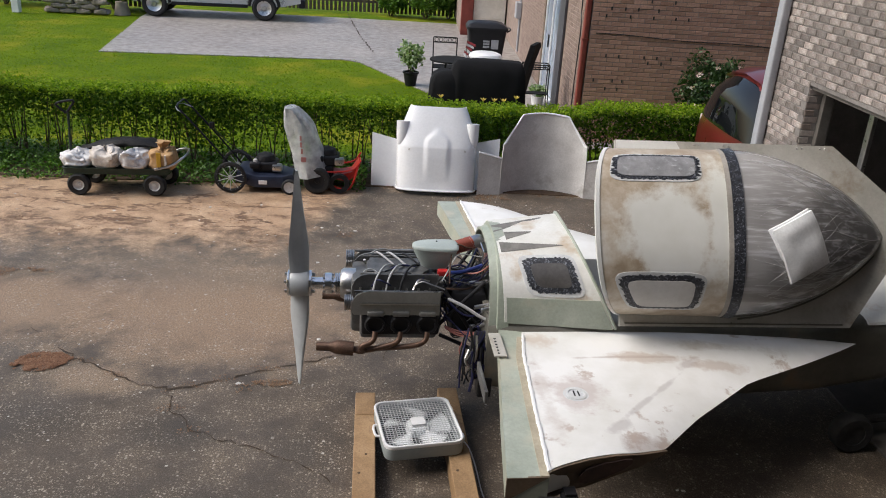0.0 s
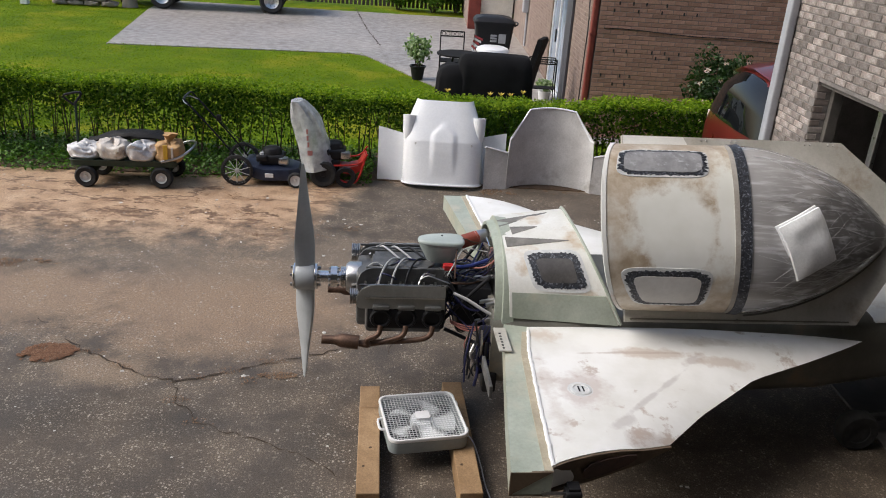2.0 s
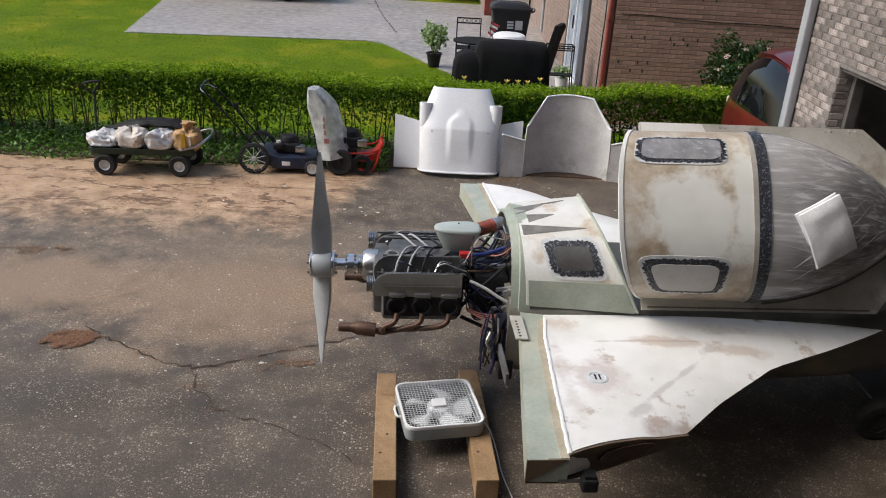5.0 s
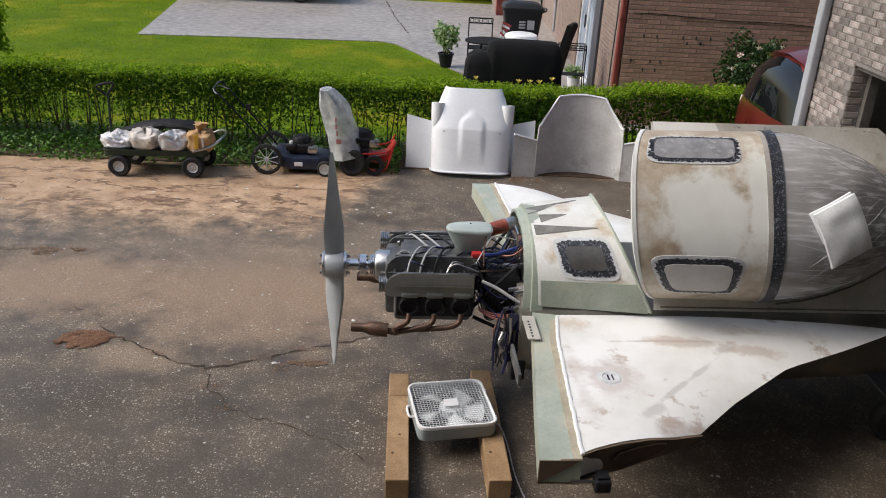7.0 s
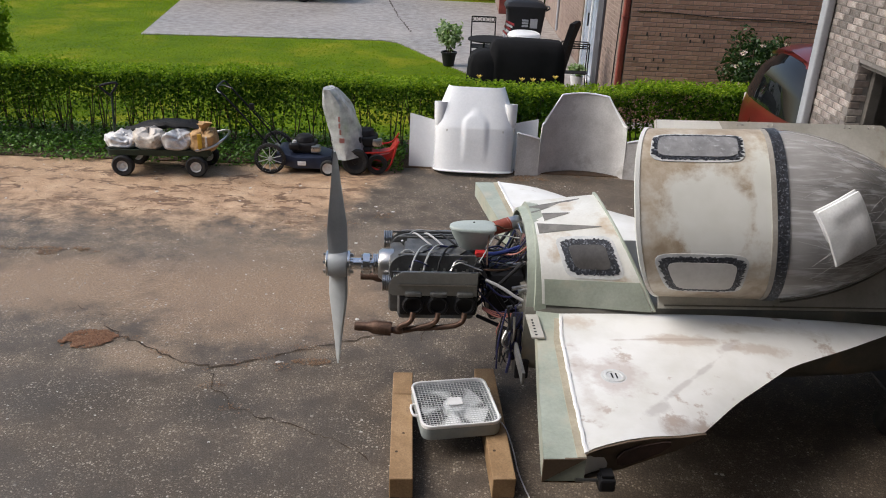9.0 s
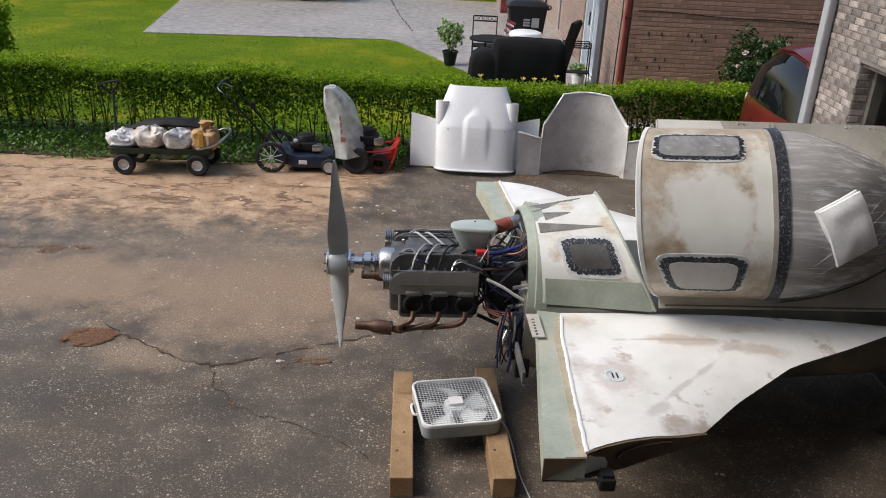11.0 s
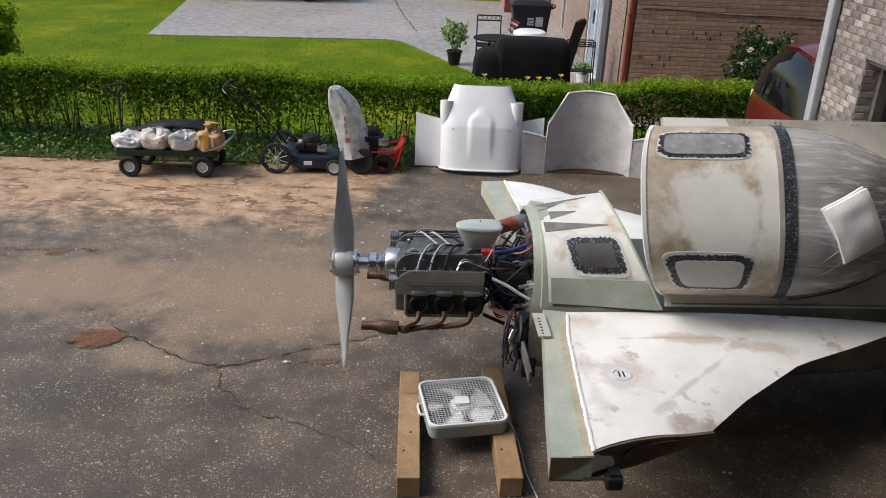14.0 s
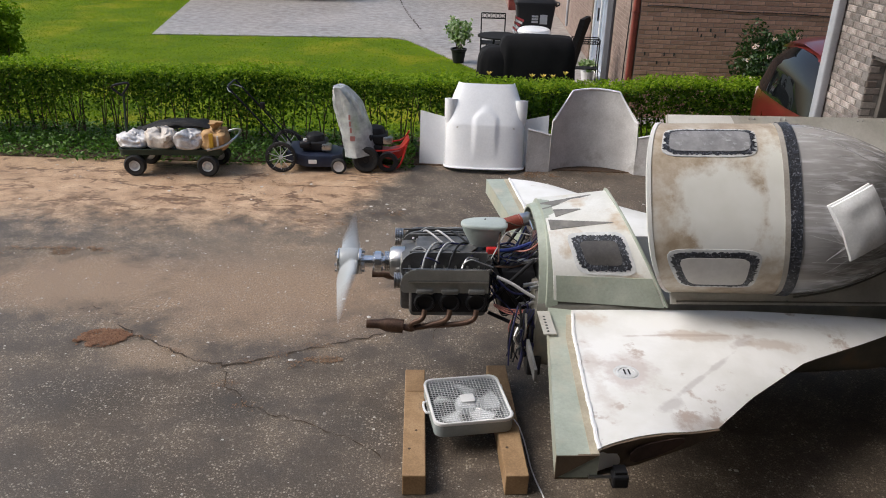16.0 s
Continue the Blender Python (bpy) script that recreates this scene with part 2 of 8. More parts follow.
def wrinkled_film():
    """Clear film shrunk over a screen: grey, glossy, with long creases and their highlights painted pale."""
    m, n, l, b = nodes_of("film_wrapped_screen")
    geo = n.new("ShaderNodeTexCoord").outputs["Object"]
    mp = n.new("ShaderNodeMapping")
    mp.inputs["Scale"].default_value, mp.inputs["Rotation"].default_value = (1.0, 11.0, 6.0), (0.0, 0.0, 0.45)
    l.new(geo, mp.inputs["Vector"])
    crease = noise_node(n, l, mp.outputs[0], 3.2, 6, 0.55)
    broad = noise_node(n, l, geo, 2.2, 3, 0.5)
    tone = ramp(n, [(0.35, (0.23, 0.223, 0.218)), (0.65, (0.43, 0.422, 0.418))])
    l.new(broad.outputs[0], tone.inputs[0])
    # pale streaks painted where the creases would gleam
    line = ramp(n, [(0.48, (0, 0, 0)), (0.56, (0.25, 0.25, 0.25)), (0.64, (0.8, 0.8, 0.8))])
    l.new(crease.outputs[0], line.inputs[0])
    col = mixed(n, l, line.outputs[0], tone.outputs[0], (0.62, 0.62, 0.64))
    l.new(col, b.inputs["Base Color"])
    b.inputs["Roughness"].default_value = 0.2
    b.inputs["Coat Weight"].default_value, b.inputs["Coat Roughness"].default_value = 0.5, 0.06
    bp = n.new("ShaderNodeBump")
    bp.inputs["Strength"].default_value, bp.inputs["Distance"].default_value = 0.3, 0.008
    l.new(crease.outputs[0], bp.inputs["Height"])
    l.new(bp.outputs[0], b.inputs["Normal"])
    return m


def strake_filler():
    """White filler sanded through to brown in places: round the filler cap, along the root, at the tip."""
    m, n, l, b = nodes_of("sanded_strake_filler")
    geo = n.new("ShaderNodeTexCoord").outputs["Object"]
    soft = noise_node(n, l, geo, 4.0, 8, 0.68)
    patch = noise_node(n, l, geo, 2.3, 6, 0.6)
    white = ramp(n, [(0.35, (0.69, 0.685, 0.65)), (0.6, (0.80, 0.80, 0.785))])
    l.new(patch.outputs[0], white.inputs[0])

    def near(cx, cy, rx, ry, turn=0.0):
        last = geo
        for key, value in (("Location", (-cx, -cy, 0.0)), ("Rotation", (0.0, 0.0, -radians(turn))), ("Scale", (1 / rx, 1 / ry, 0.0))):
            mp = n.new("ShaderNodeMapping")
            mp.inputs[key].default_value = value
            l.new(last, mp.inputs["Vector"])
            last = mp.outputs[0]
        ln = n.new("ShaderNodeVectorMath")
        ln.operation = "LENGTH"
        l.new(mp.outputs[0], ln.inputs[0])
        fade = n.new("ShaderNodeMapRange")
        fade.inputs["From Min"].default_value, fade.inputs["From Max"].default_value = 1.0, 0.2
        l.new(ln.outputs["Value"], fade.inputs[0])
        return fade.outputs[0]

    col = white.outputs[0]
    for cx, cy, rx, ry, lo, tint, turn in ((0.93, -1.24, 0.62, 0.032, 0.66, (0.46, 0.43, 0.42), 44.0), (0.62, -1.56, 0.14, 0.05, 0.60, (0.46, 0.43, 0.42), 35.0), (1.22, -0.93, 0.16, 0.06, 0.60, (0.44, 0.38, 0.36), 40.0), (0.9, -0.87, 0.55, 0.022, 0.60, (0.40, 0.33, 0.29), 2.0), (0.47, -1.27, 0.26, 0.24, 0.62, (0.47, 0.385, 0.36), 0.0), (1.02, -0.87, 0.42, 0.09, 0.60, (0.46, 0.36, 0.29), 0.0), (1.42, -0.93, 0.25, 0.09, 0.60, (0.46, 0.36, 0.29), 0.0),
                                     (0.78, -1.70, 0.26, 0.13, 0.62, (0.42, 0.36, 0.33), 0.0), (0.38, -0.68, 0.16, 0.14, 0.62, (0.50, 0.39, 0.30), 0.0), (0.30, -1.30, 0.10, 0.60, 0.66, (0.52, 0.46, 0.42), 0.0), (1.55, -0.72, 0.9, 0.12, 0.72, (0.46, 0.42, 0.36), 0.0)):
        add = n.new("ShaderNodeMath")
        add.operation = "MULTIPLY_ADD"
        l.new(near(cx, cy, rx, ry, turn), add.inputs[0])
        add.inputs[1].default_value = 0.35
        l.new(soft.outputs[0], add.inputs[2])
        cut = n.new("ShaderNodeMapRange")
        cut.inputs["From Min"].default_value, cut.inputs["From Max"].default_value = lo, lo + 0.16
        cut.inputs["To Max"].default_value = 0.56
        l.new(add.outputs[0], cut.inputs[0])
        col = mixed(n, l, cut.outputs[0], col, tint)
    l.new(col, b.inputs["Base Color"])
    b.inputs["Roughness"].default_value = 0.5
    return m


def filled_shell():
    """Tan bare shell with a broad cream filler patch rubbed out at its edges."""
    m, n, l, b = nodes_of("cream_filled_shell")
    geo = n.new("ShaderNodeTexCoord").outputs["Object"]
    soft = noise_node(n, l, geo, 5.0, 8, 0.66)
    broad = noise_node(n, l, geo, 2.0, 4, 0.6)
    tan = ramp(n, [(0.36, (0.36, 0.28, 0.195)), (0.5, (0.50, 0.425, 0.33)), (0.64, (0.62, 0.585, 0.52))])
    l.new(soft.outputs[0], tan.inputs[0])
    cream = ramp(n, [(0.38, (0.69, 0.69, 0.635)), (0.62, (0.78, 0.78, 0.745))])
    l.new(broad.outputs[0], cream.inputs[0])
    col = tan.outputs[0]
    for cx, cy, cz, rx, ry, rz in ((1.06, 0.55, 0.46, 0.27, 0.26, 0.5), (1.10, 0.40, 0.42, 0.22, 0.24, 0.5), (1.40, 0.62, 0.46, 0.10, 0.34, 0.6)):
        mp = n.new("ShaderNodeMapping")
        mp.inputs["Location"].default_value, mp.inputs["Scale"].default_value = (-cx / rx, -cy / ry, -cz / rz), (1 / rx, 1 / ry, 1 / rz)
        l.new(geo, mp.inputs["Vector"])
        ln = n.new("ShaderNodeVectorMath")
        ln.operation = "LENGTH"
        l.new(mp.outputs[0], ln.inputs[0])
        add = n.new("ShaderNodeMath")
        add.operation = "MULTIPLY_ADD"
        l.new(soft.outputs[0], add.inputs[0])
        add.inputs[1].default_value = -1.6
        l.new(ln.outputs["Value"], add.inputs[2])
        cut = n.new("ShaderNodeMapRange")
        cut.inputs["From Min"].default_value, cut.inputs["From Max"].default_value = 0.36, -0.02
        l.new(add.outputs[0], cut.inputs[0])
        col = mixed(n, l, cut.outputs[0], col, cream.outputs[0])
    l.new(col, b.inputs["Base Color"])
    b.inputs["Roughness"].default_value = 0.42
    return m


M_GREYPAINT = surface("grey_prop_paint", (0.36, 0.38, 0.39), (0.43, 0.45, 0.46), 5, 90, 0.32, 0.0, 0.04, 0.001, spread=0.06, coat=0.2)


# ---- mesh helpers ----
def part(name, bm, material, parent=None, label="", smooth=False, at=None):
    me = bpy.data.meshes.new(name)
    bmesh.ops.recalc_face_normals(bm, faces=bm.faces)
    bm.to_mesh(me)
    bm.free()
    me.materials.append(material)
    if smooth:
        me.polygons.foreach_set("use_smooth", [True] * len(me.polygons))
        me.set_sharp_from_angle(angle=radians(38))
    ob = new(name, me)
    if parent:
        ob.parent = parent
    if at:
        ob.matrix_basis = at
    if label:
        ob["label"] = label
    return ob


def raw(name, verts, faces, material, parent=None, label="", smooth=False):
    me = bpy.data.meshes.new(name)
    me.from_pydata(verts, [], faces)
    me.materials.append(material)
    if smooth:
        me.polygons.foreach_set("use_smooth", [True] * len(me.polygons))
    ob = new(name, me)
    if parent:
        ob.parent = parent
    if label:
        ob["label"] = label
    return ob


def thing(name, label, category, m=None, group="", kind=""):
    ob = new(name)
    ob.empty_display_size = 0.1
    if m is not None:
        ob.matrix_basis = m
    return tagged(ob, label, category, group, kind)


def box(bm, x0, x1, y0, y1, z0, z1, bevel=0.0, seg=2, m=None):
    r = bmesh.ops.create_cube(bm, size=1.0)
    vs = r["verts"]
    for v in vs:
        v.co = Vector(((x0 + x1) / 2 + v.co.x * (x1 - x0), (y0 + y1) / 2 + v.co.y * (y1 - y0), (z0 + z1) / 2 + v.co.z * (z1 - z0)))
    if bevel:
        es = list({e for v in vs for e in v.link_edges})
        vs = list({v for f in bmesh.ops.bevel(bm, geom=es, offset=bevel, segments=seg, affect="EDGES", profile=0.5)["faces"] for v in f.verts} | {v for v in vs if v.is_valid})
    if m is not None:
        bmesh.ops.transform(bm, matrix=m, verts=vs)
    return bm


def box_bm(*a, **k):
    return box(bmesh.new(), *a, **k)


def ring_loft(bm, rings, closed=True, caps=True):
    """Skin between rings of equal length; closed: each ring is a loop."""
    rows = [[bm.verts.new(p) for p in ring] for ring in rings]
    k = len(rows[0])
    for a, b in zip(rows, rows[1:]):
        for i in range(k if closed else k - 1):
            j = (i + 1) % k
            try:
                bm.faces.new((a[i], a[j], b[j], b[i]))
            except ValueError:
                pass
    if caps and closed:
        for r in (rows[0], rows[-1]):
            try:
                bm.faces.new(r)
            except ValueError:
                pass
    return bm


def frame_of(d):
    d = Vector(d).normalized()
    u = d.cross(Vector((0, 0, 1)) if abs(d.z) < 0.95 else Vector((1, 0, 0))).normalized()
    return u, d.cross(u).normalized()


def cyl(bm, p0, p1, r0, r1=None, seg=16, caps=True):
    r1 = r0 if r1 is None else r1
    p0, p1 = Vector(p0), Vector(p1)
    u, v = frame_of(p1 - p0)
    rings = [[p + (u * math.cos(2 * math.pi * i / seg) + v * math.sin(2 * math.pi * i / seg)) * r for i in range(seg)] for p, r in ((p0, r0), (p1, r1))]
    return ring_loft(bm, rings, True, caps)


def spin(bm, profile, seg=24, m=None, hollow=False):
    """profile: (radius, height) pairs turned round z; hollow: a ring with its hole left open."""
    if hollow:
        profile = list(profile) + [profile[0]]
    rings = [[Vector((r * math.cos(2 * math.pi * i / seg), r * math.sin(2 * math.pi * i / seg), z)) for i in range(seg)] for r, z in profile]
    if m is not None:
        rings = [[m @ p for p in ring] for ring in rings]
    return ring_loft(bm, rings, True, not hollow)


def tube(bm, pts, r, seg=8, smooth_steps=0):
    """A round tube along points; smooth_steps rounds its bends."""
    pts = [Vector(p) for p in pts]
    for _ in range(smooth_steps):
        q = [pts[0]]
        for a, b in zip(pts, pts[1:]):
            q += [a.lerp(b, 0.25), a.lerp(b, 0.75)]
        pts = q + [pts[-1]]
    rings = []
    u = None
    for i, p in enumerate(pts):
        d = (pts[min(i + 1, len(pts) - 1)] - pts[max(i - 1, 0)]).normalized()
        if u is None:
            u, _ = frame_of(d)
        u = (u - d * u.dot(d)).normalized()
        v = d.cross(u)
        rad = r[i * (len(r) - 1) // max(1, len(pts) - 1)] if isinstance(r, (list, tuple)) else r
        rings.append([p + (u * math.cos(2 * math.pi * k / seg) + v * math.sin(2 * math.pi * k / seg)) * rad for k in range(seg)])
    return ring_loft(bm, rings, True, True)


def prism(bm, poly, axis, a, b):
    """A flat outline pushed from a to b along an axis. For x the outline is (y, z), for y (x, z), for z (x, y)."""
    def put(p, h):
        return {"x": (h, p[0], p[1]), "y": (p[0], h, p[1]), "z": (p[0], p[1], h)}[axis]
    return ring_loft(bm, [[put(p, a) for p in poly], [put(p, b) for p in poly]], True, True)


def round_poly(x0, x1, y0, y1, r, seg=5):
    out = []
    for cx, cy, a0 in ((x1 - r, y1 - r, 0), (x0 + r, y1 - r, 90), (x0 + r, y0 + r, 180), (x1 - r, y0 + r, 270)):
        out += [(cx + r * math.cos(radians(a0 + 90 * i / seg)), cy + r * math.sin(radians(a0 + 90 * i / seg))) for i in range(seg + 1)]
    return out


def bevelled(bm, w, seg=2, angle=30):
    es = [e for e in bm.edges if len(e.link_faces) == 2 and e.calc_face_angle(0) > radians(angle)]
    bmesh.ops.bevel(bm, geom=es, offset=w, segments=seg, affect="EDGES", profile=0.5, clamp_overlap=True)
    return bm


def leaves(n, place, size, material, name, parent=None, label="", flat=0.0, seed=3):
    """n pointed four-cornered leaves; place(rng, n) gives their centres."""
    rng = np.random.default_rng(seed)
    c = place(rng, n)
    n = len(c)
    nrm = rng.normal(size=(n, 3))
    nrm[:, 2] = np.abs(nrm[:, 2]) + flat
    nrm /= np.linalg.norm(nrm, axis=1)[:, None]
    t = rng.normal(size=(n, 3))
    t -= nrm * (t * nrm).sum(1)[:, None]
    t /= np.linalg.norm(t, axis=1)[:, None]
    s = np.cross(nrm, t)
    ln = (size * rng.uniform(0.6, 1.3, n))[:, None]
    v = np.stack([c - t * ln * 0.5, c + s * ln * 0.28 + nrm * ln * 0.08, c + t * ln * 0.5, c - s * ln * 0.28 + nrm * ln * 0.08], 1).reshape(-1, 3)
    me = bpy.data.meshes.new(name)
    me.vertices.add(4 * n)
    me.vertices.foreach_set("co", v.astype(np.float32).ravel())
    me.loops.add(4 * n)
    me.loops.foreach_set("vertex_index", np.arange(4 * n, dtype=np.int32))
    me.polygons.add(n)
    me.polygons.foreach_set("loop_start", np.arange(0, 4 * n, 4, dtype=np.int32))
    me.update(calc_edges=True)
    me.materials.append(material)
    ob = new(name, me)
    if parent:
        ob.parent = parent
    if label:
        ob["label"] = label
    return ob


def wobble(bm, amount, scale=3.0, seed=0.0):
    for v in bm.verts:
        q = v.co * scale + Vector((seed, seed * 1.7, -seed))
        v.co += Vector((noise.noise(q), noise.noise(q + Vector((7, 1, 3))), noise.noise(q + Vector((2, 9, 5))))) * amount
    return bm


# ---- ground and setting ----
def ground():
    bm = bmesh.new()
    n = 60
    xs = [-400 + 800 * i / n for i in range(n + 1)]
    grid = [[bm.verts.new((x * 1.0, y, -0.02)) for x in xs] for y in [-400 + 800 * j / n for j in range(n + 1)]]
    for a, b in zip(grid, grid[1:]):
        for i in range(n):
            bm.faces.new((a[i], a[i + 1], b[i + 1], b[i]))
    tagged(part("ground", bm, M_LAWN), "mown green lawn with yellowish worn patches", "lawn", kind="structure")


def slab(name, poly, z0, z1, material, label, category, cuts=0, bump=0.0):
    bm = prism(bmesh.new(), poly, "z", z0, z1)
    if cuts:
        bmesh.ops.triangulate(bm, faces=[f for f in bm.faces if len(f.verts) > 4])
        bmesh.ops.subdivide_edges(bm, edges=bm.edges[:], cuts=cuts, use_grid_fill=True)
        if bump:
            for v in bm.verts:
                if v.co.z > (z0 + z1) / 2:
                    v.co.z += bump * noise.noise(v.co * 0.9)
    return tagged(part(name, bm, material), label, category, kind="structure")


ground()
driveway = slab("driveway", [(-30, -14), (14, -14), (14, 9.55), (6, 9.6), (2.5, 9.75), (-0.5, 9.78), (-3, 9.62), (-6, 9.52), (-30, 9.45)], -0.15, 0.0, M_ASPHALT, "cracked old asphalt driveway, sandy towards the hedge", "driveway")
slab("planting_bed", [(-30, 9.45), (-6, 9.52), (-3, 9.62), (-0.5, 9.78), (2.5, 9.75), (6, 9.6), (14, 9.55), (14, 11.0), (-30, 11.0)], -0.14, 0.012, M_SOIL, "bare brown soil bed under the hedge", "soil")
slab("concrete_pad", [(-7.25, 18.75), (-1.75, 19.35), (-1.35, 19.1), (0.3, 15.8), (1.15, 13.9), (1.35, 12.2), (3.3, 12.2), (3.3, 27.6), (-8.6, 27.6), (-8.35, 25.1)], -0.12, 0.0, M_CONCRETE, "cracked pale concrete driveway and patio", "driveway")


def strip_crack(pts, width, name="driveway_crack", z=0.004, mat=None, seed=1):
    """A jagged, dirt-filled crack of uneven width."""
    rng = random.Random(seed)
    pts = [Vector((x, y, z)) for x, y in pts]
    fine = []
    for a, b in zip(pts, pts[1:]):
        k = max(2, int((b - a).length / 0.05))
        for i in range(k):
            p = a.lerp(b, i / k)
            fine.append(p + Vector((rng.uniform(-1, 1) * 0.022, rng.uniform(-1, 1) * 0.022, 0)))
    fine.append(pts[-1])
    bm = bmesh.new()
    left, right = [], []
    for i, p in enumerate(fine):
        d = (fine[min(i + 1, len(fine) - 1)] - fine[max(i - 1, 0)]).normalized()
        s = Vector((-d.y, d.x, 0)) * width * rng.uniform(0.05, 1.0) ** 1.2 * (0.3 if i in (0, len(fine) - 1) else 1)
        left.append(bm.verts.new(p + s))
        right.append(bm.verts.new(p - s))
    for i in range(len(fine) - 1):
        bm.faces.new((left[i], left[i + 1], right[i + 1], right[i]))
    return tagged(part(name, bm, mat or M_SOIL), "dark dirt-filled crack in the asphalt", "crack", kind="structure")


M_CRACK = surface("crack_dirt", (0.028, 0.02, 0.014), (0.075, 0.05, 0.03), 9, 80, 0.95, 0, 0.5, 0.01)


def leafy(name, n, x0, x1, y0, y1, z0, z1, size, material, label, seed, flat=0.0, dens=None, parent=None):
    def place(rng, k):
        p = np.stack([rng.uniform(x0, x1, k), rng.uniform(y0, y1, k), rng.uniform(z0, z1, k)], 1)
        return p if dens is None else p[dens(p, rng)]
    return leaves(n, place, size, material, name, parent, label, flat, seed)


def lumps(p, s, o):
    """Cheap smooth unevenness."""
    return np.sin(p[:, 0] * s + o) * 0.5 + np.sin(p[:, 0] * s * 2.3 + 1.7 * o) * 0.3 + np.sin(p[:, 0] * s * 5.1 + p[:, 2] * 6 + o) * 0.2


HEDGE_Y = 10.0


def hedge_top(p):
    """Height of the clipped top, dipping behind the cowlings."""
    return 1.01 - 0.05 * np.exp(-((p[:, 0] - 0.5) / 1.2) ** 2) + 0.05 * np.clip(p[:, 0] - 1.5, 0, 1) + 0.05 * lumps(p, 2.1, 1.0)


def hedge():
    h = thing("hedge", "clipped privet hedge with bare stems low down", "hedge", pose(0, HEDGE_Y, 0))

    def front(p, rng):
        keep = 0.09 + 0.91 * np.clip((p[:, 2] - 0.36 + 0.26 * lumps(p, 1.9, 0.4)) / 0.45, 0, 1)
        return (rng.uniform(0, 1, len(p)) < keep) & (p[:, 2] < hedge_top(p)) & (p[:, 1] > 0.06 * lumps(p, 2.7, 2.0)) & ((p[:, 0] < 1.0) | (p[:, 0] > 2.3) | (p[:, 2] > 0.95) | (p[:, 1] > 0.10))
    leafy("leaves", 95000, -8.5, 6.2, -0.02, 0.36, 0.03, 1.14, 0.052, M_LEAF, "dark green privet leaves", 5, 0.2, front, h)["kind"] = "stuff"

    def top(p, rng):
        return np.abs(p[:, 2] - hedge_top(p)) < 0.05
    leafy("top_leaves", 110000, -8.5, 6.2, 0.0, 0.52, 0.82, 1.18, 0.040, M_LEAF_TOP, "clipped top growth, its yellow-green brightened as if lit", 6, 0.6, top, h)["kind"] = "stuff"

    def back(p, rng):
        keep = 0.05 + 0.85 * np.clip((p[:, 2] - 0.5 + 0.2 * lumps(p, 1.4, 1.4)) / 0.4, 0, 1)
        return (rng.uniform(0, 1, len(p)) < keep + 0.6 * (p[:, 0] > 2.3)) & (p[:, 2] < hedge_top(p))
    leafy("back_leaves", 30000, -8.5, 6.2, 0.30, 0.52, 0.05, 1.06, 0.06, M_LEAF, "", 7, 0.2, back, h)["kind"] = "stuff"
    rng = random.Random(4)
    bm = bmesh.new()
    x = -8.4
    while x < 6.1:
        x += rng.uniform(0.10, 0.24)
        y = rng.uniform(0.16, 0.40)
        for _ in range(rng.choice((2, 3, 4))):
            lean, out = rng.uniform(-0.16, 0.16), rng.uniform(-0.16, 0.16)
            r = rng.uniform(0.006, 0.013)
            tube(bm, [(x, y, 0.0), (x + lean * 0.4 + rng.uniform(-0.03, 0.03), y + out * 0.4, 0.4), (x + lean, y + out, 0.86)], [r, r * 0.7, r * 0.35], 5)
    part("stemwork", bm, M_TWIG, h, "thin grey-brown bare stems")["kind"] = "stuff"


hedge()
ivy = leafy("ground_ivy", 48000, -8.5, 6.0, 9.4, 10.75, 0.0, 0.18, 0.055, M_IVY, "", 8, 0.8,
            lambda p, rng: ((p[:, 0] < -0.6) | (p[:, 0] > 2.55)) & (p[:, 1] > 9.50 + 0.09 * lumps(p, 3.1, 0.3) + 0.05 * (p[:, 0] > -3)) & (p[:, 2] < 0.07 + 0.11 * np.clip((p[:, 1] - 9.6) / 0.35, 0, 1)))
tagged(ivy, "low green ground ivy along the driveway edge", "ground cover", kind="stuff")


def lawn_grass():
    def place(rng, n):
        x, y = rng.uniform(-14, 3, n), 10.7 + 15.0 * rng.uniform(0, 1, n) ** 1.25
        pad = ((y > 18.85 + 0.09 * (x + 7.2)) & (x > -7.2 - 0.18 * (y - 18.75)) & (x < 3)) | (x > 0.25 - 0.5 * (y - 15.9))
        return np.stack([x, y, rng.uniform(-0.02, 0.015, n)], 1)[~pad]
    g = leaves(120000, place, 0.034, M_GRASS, "grass", None, "", 0.9, 17)
    tagged(g, "short mown grass blades of the neighbouring lawn", "grass", kind="stuff")


lawn_grass()


# ---- our own house: wall with the garage opening, and the wall at our back ----
WALL_X, CORNER_Y, GAR_Y, GAR_TOP = 3.17, 7.19, 6.42, 2.13


def brick_mesh(l, w, h, seed, ax):
    """One brick with slightly broken arrises; ax 'y': long side along y, face towards -x; ax 'x': face towards -y."""
    rng = random.Random(seed)
    b = 0.004
    out = []
    for d, s in ((0.0, b), (b, 0.0)):
        out.append([(s, s), (l - s, s), (l - s, h - s), (s, h - s)])
    verts, faces = [], []
    for depth, ring in ((0.0, out[0]), (b, out[1]), (w, out[1])):
        for a, z in ring:
            a2, z2 = a + rng.uniform(-1, 1) * 0.0015, z + rng.uniform(-1, 1) * 0.0015
            verts.append((depth, a2, z2) if ax == "y" else (a2, depth, z2))
    faces.append((0, 1, 2, 3))
    for k in (0, 4):
        for i in range(4):
            j = (i + 1) % 4
            faces.append((k + i, k + 4 + i, k + 4 + j, k + j))
    return verts, faces


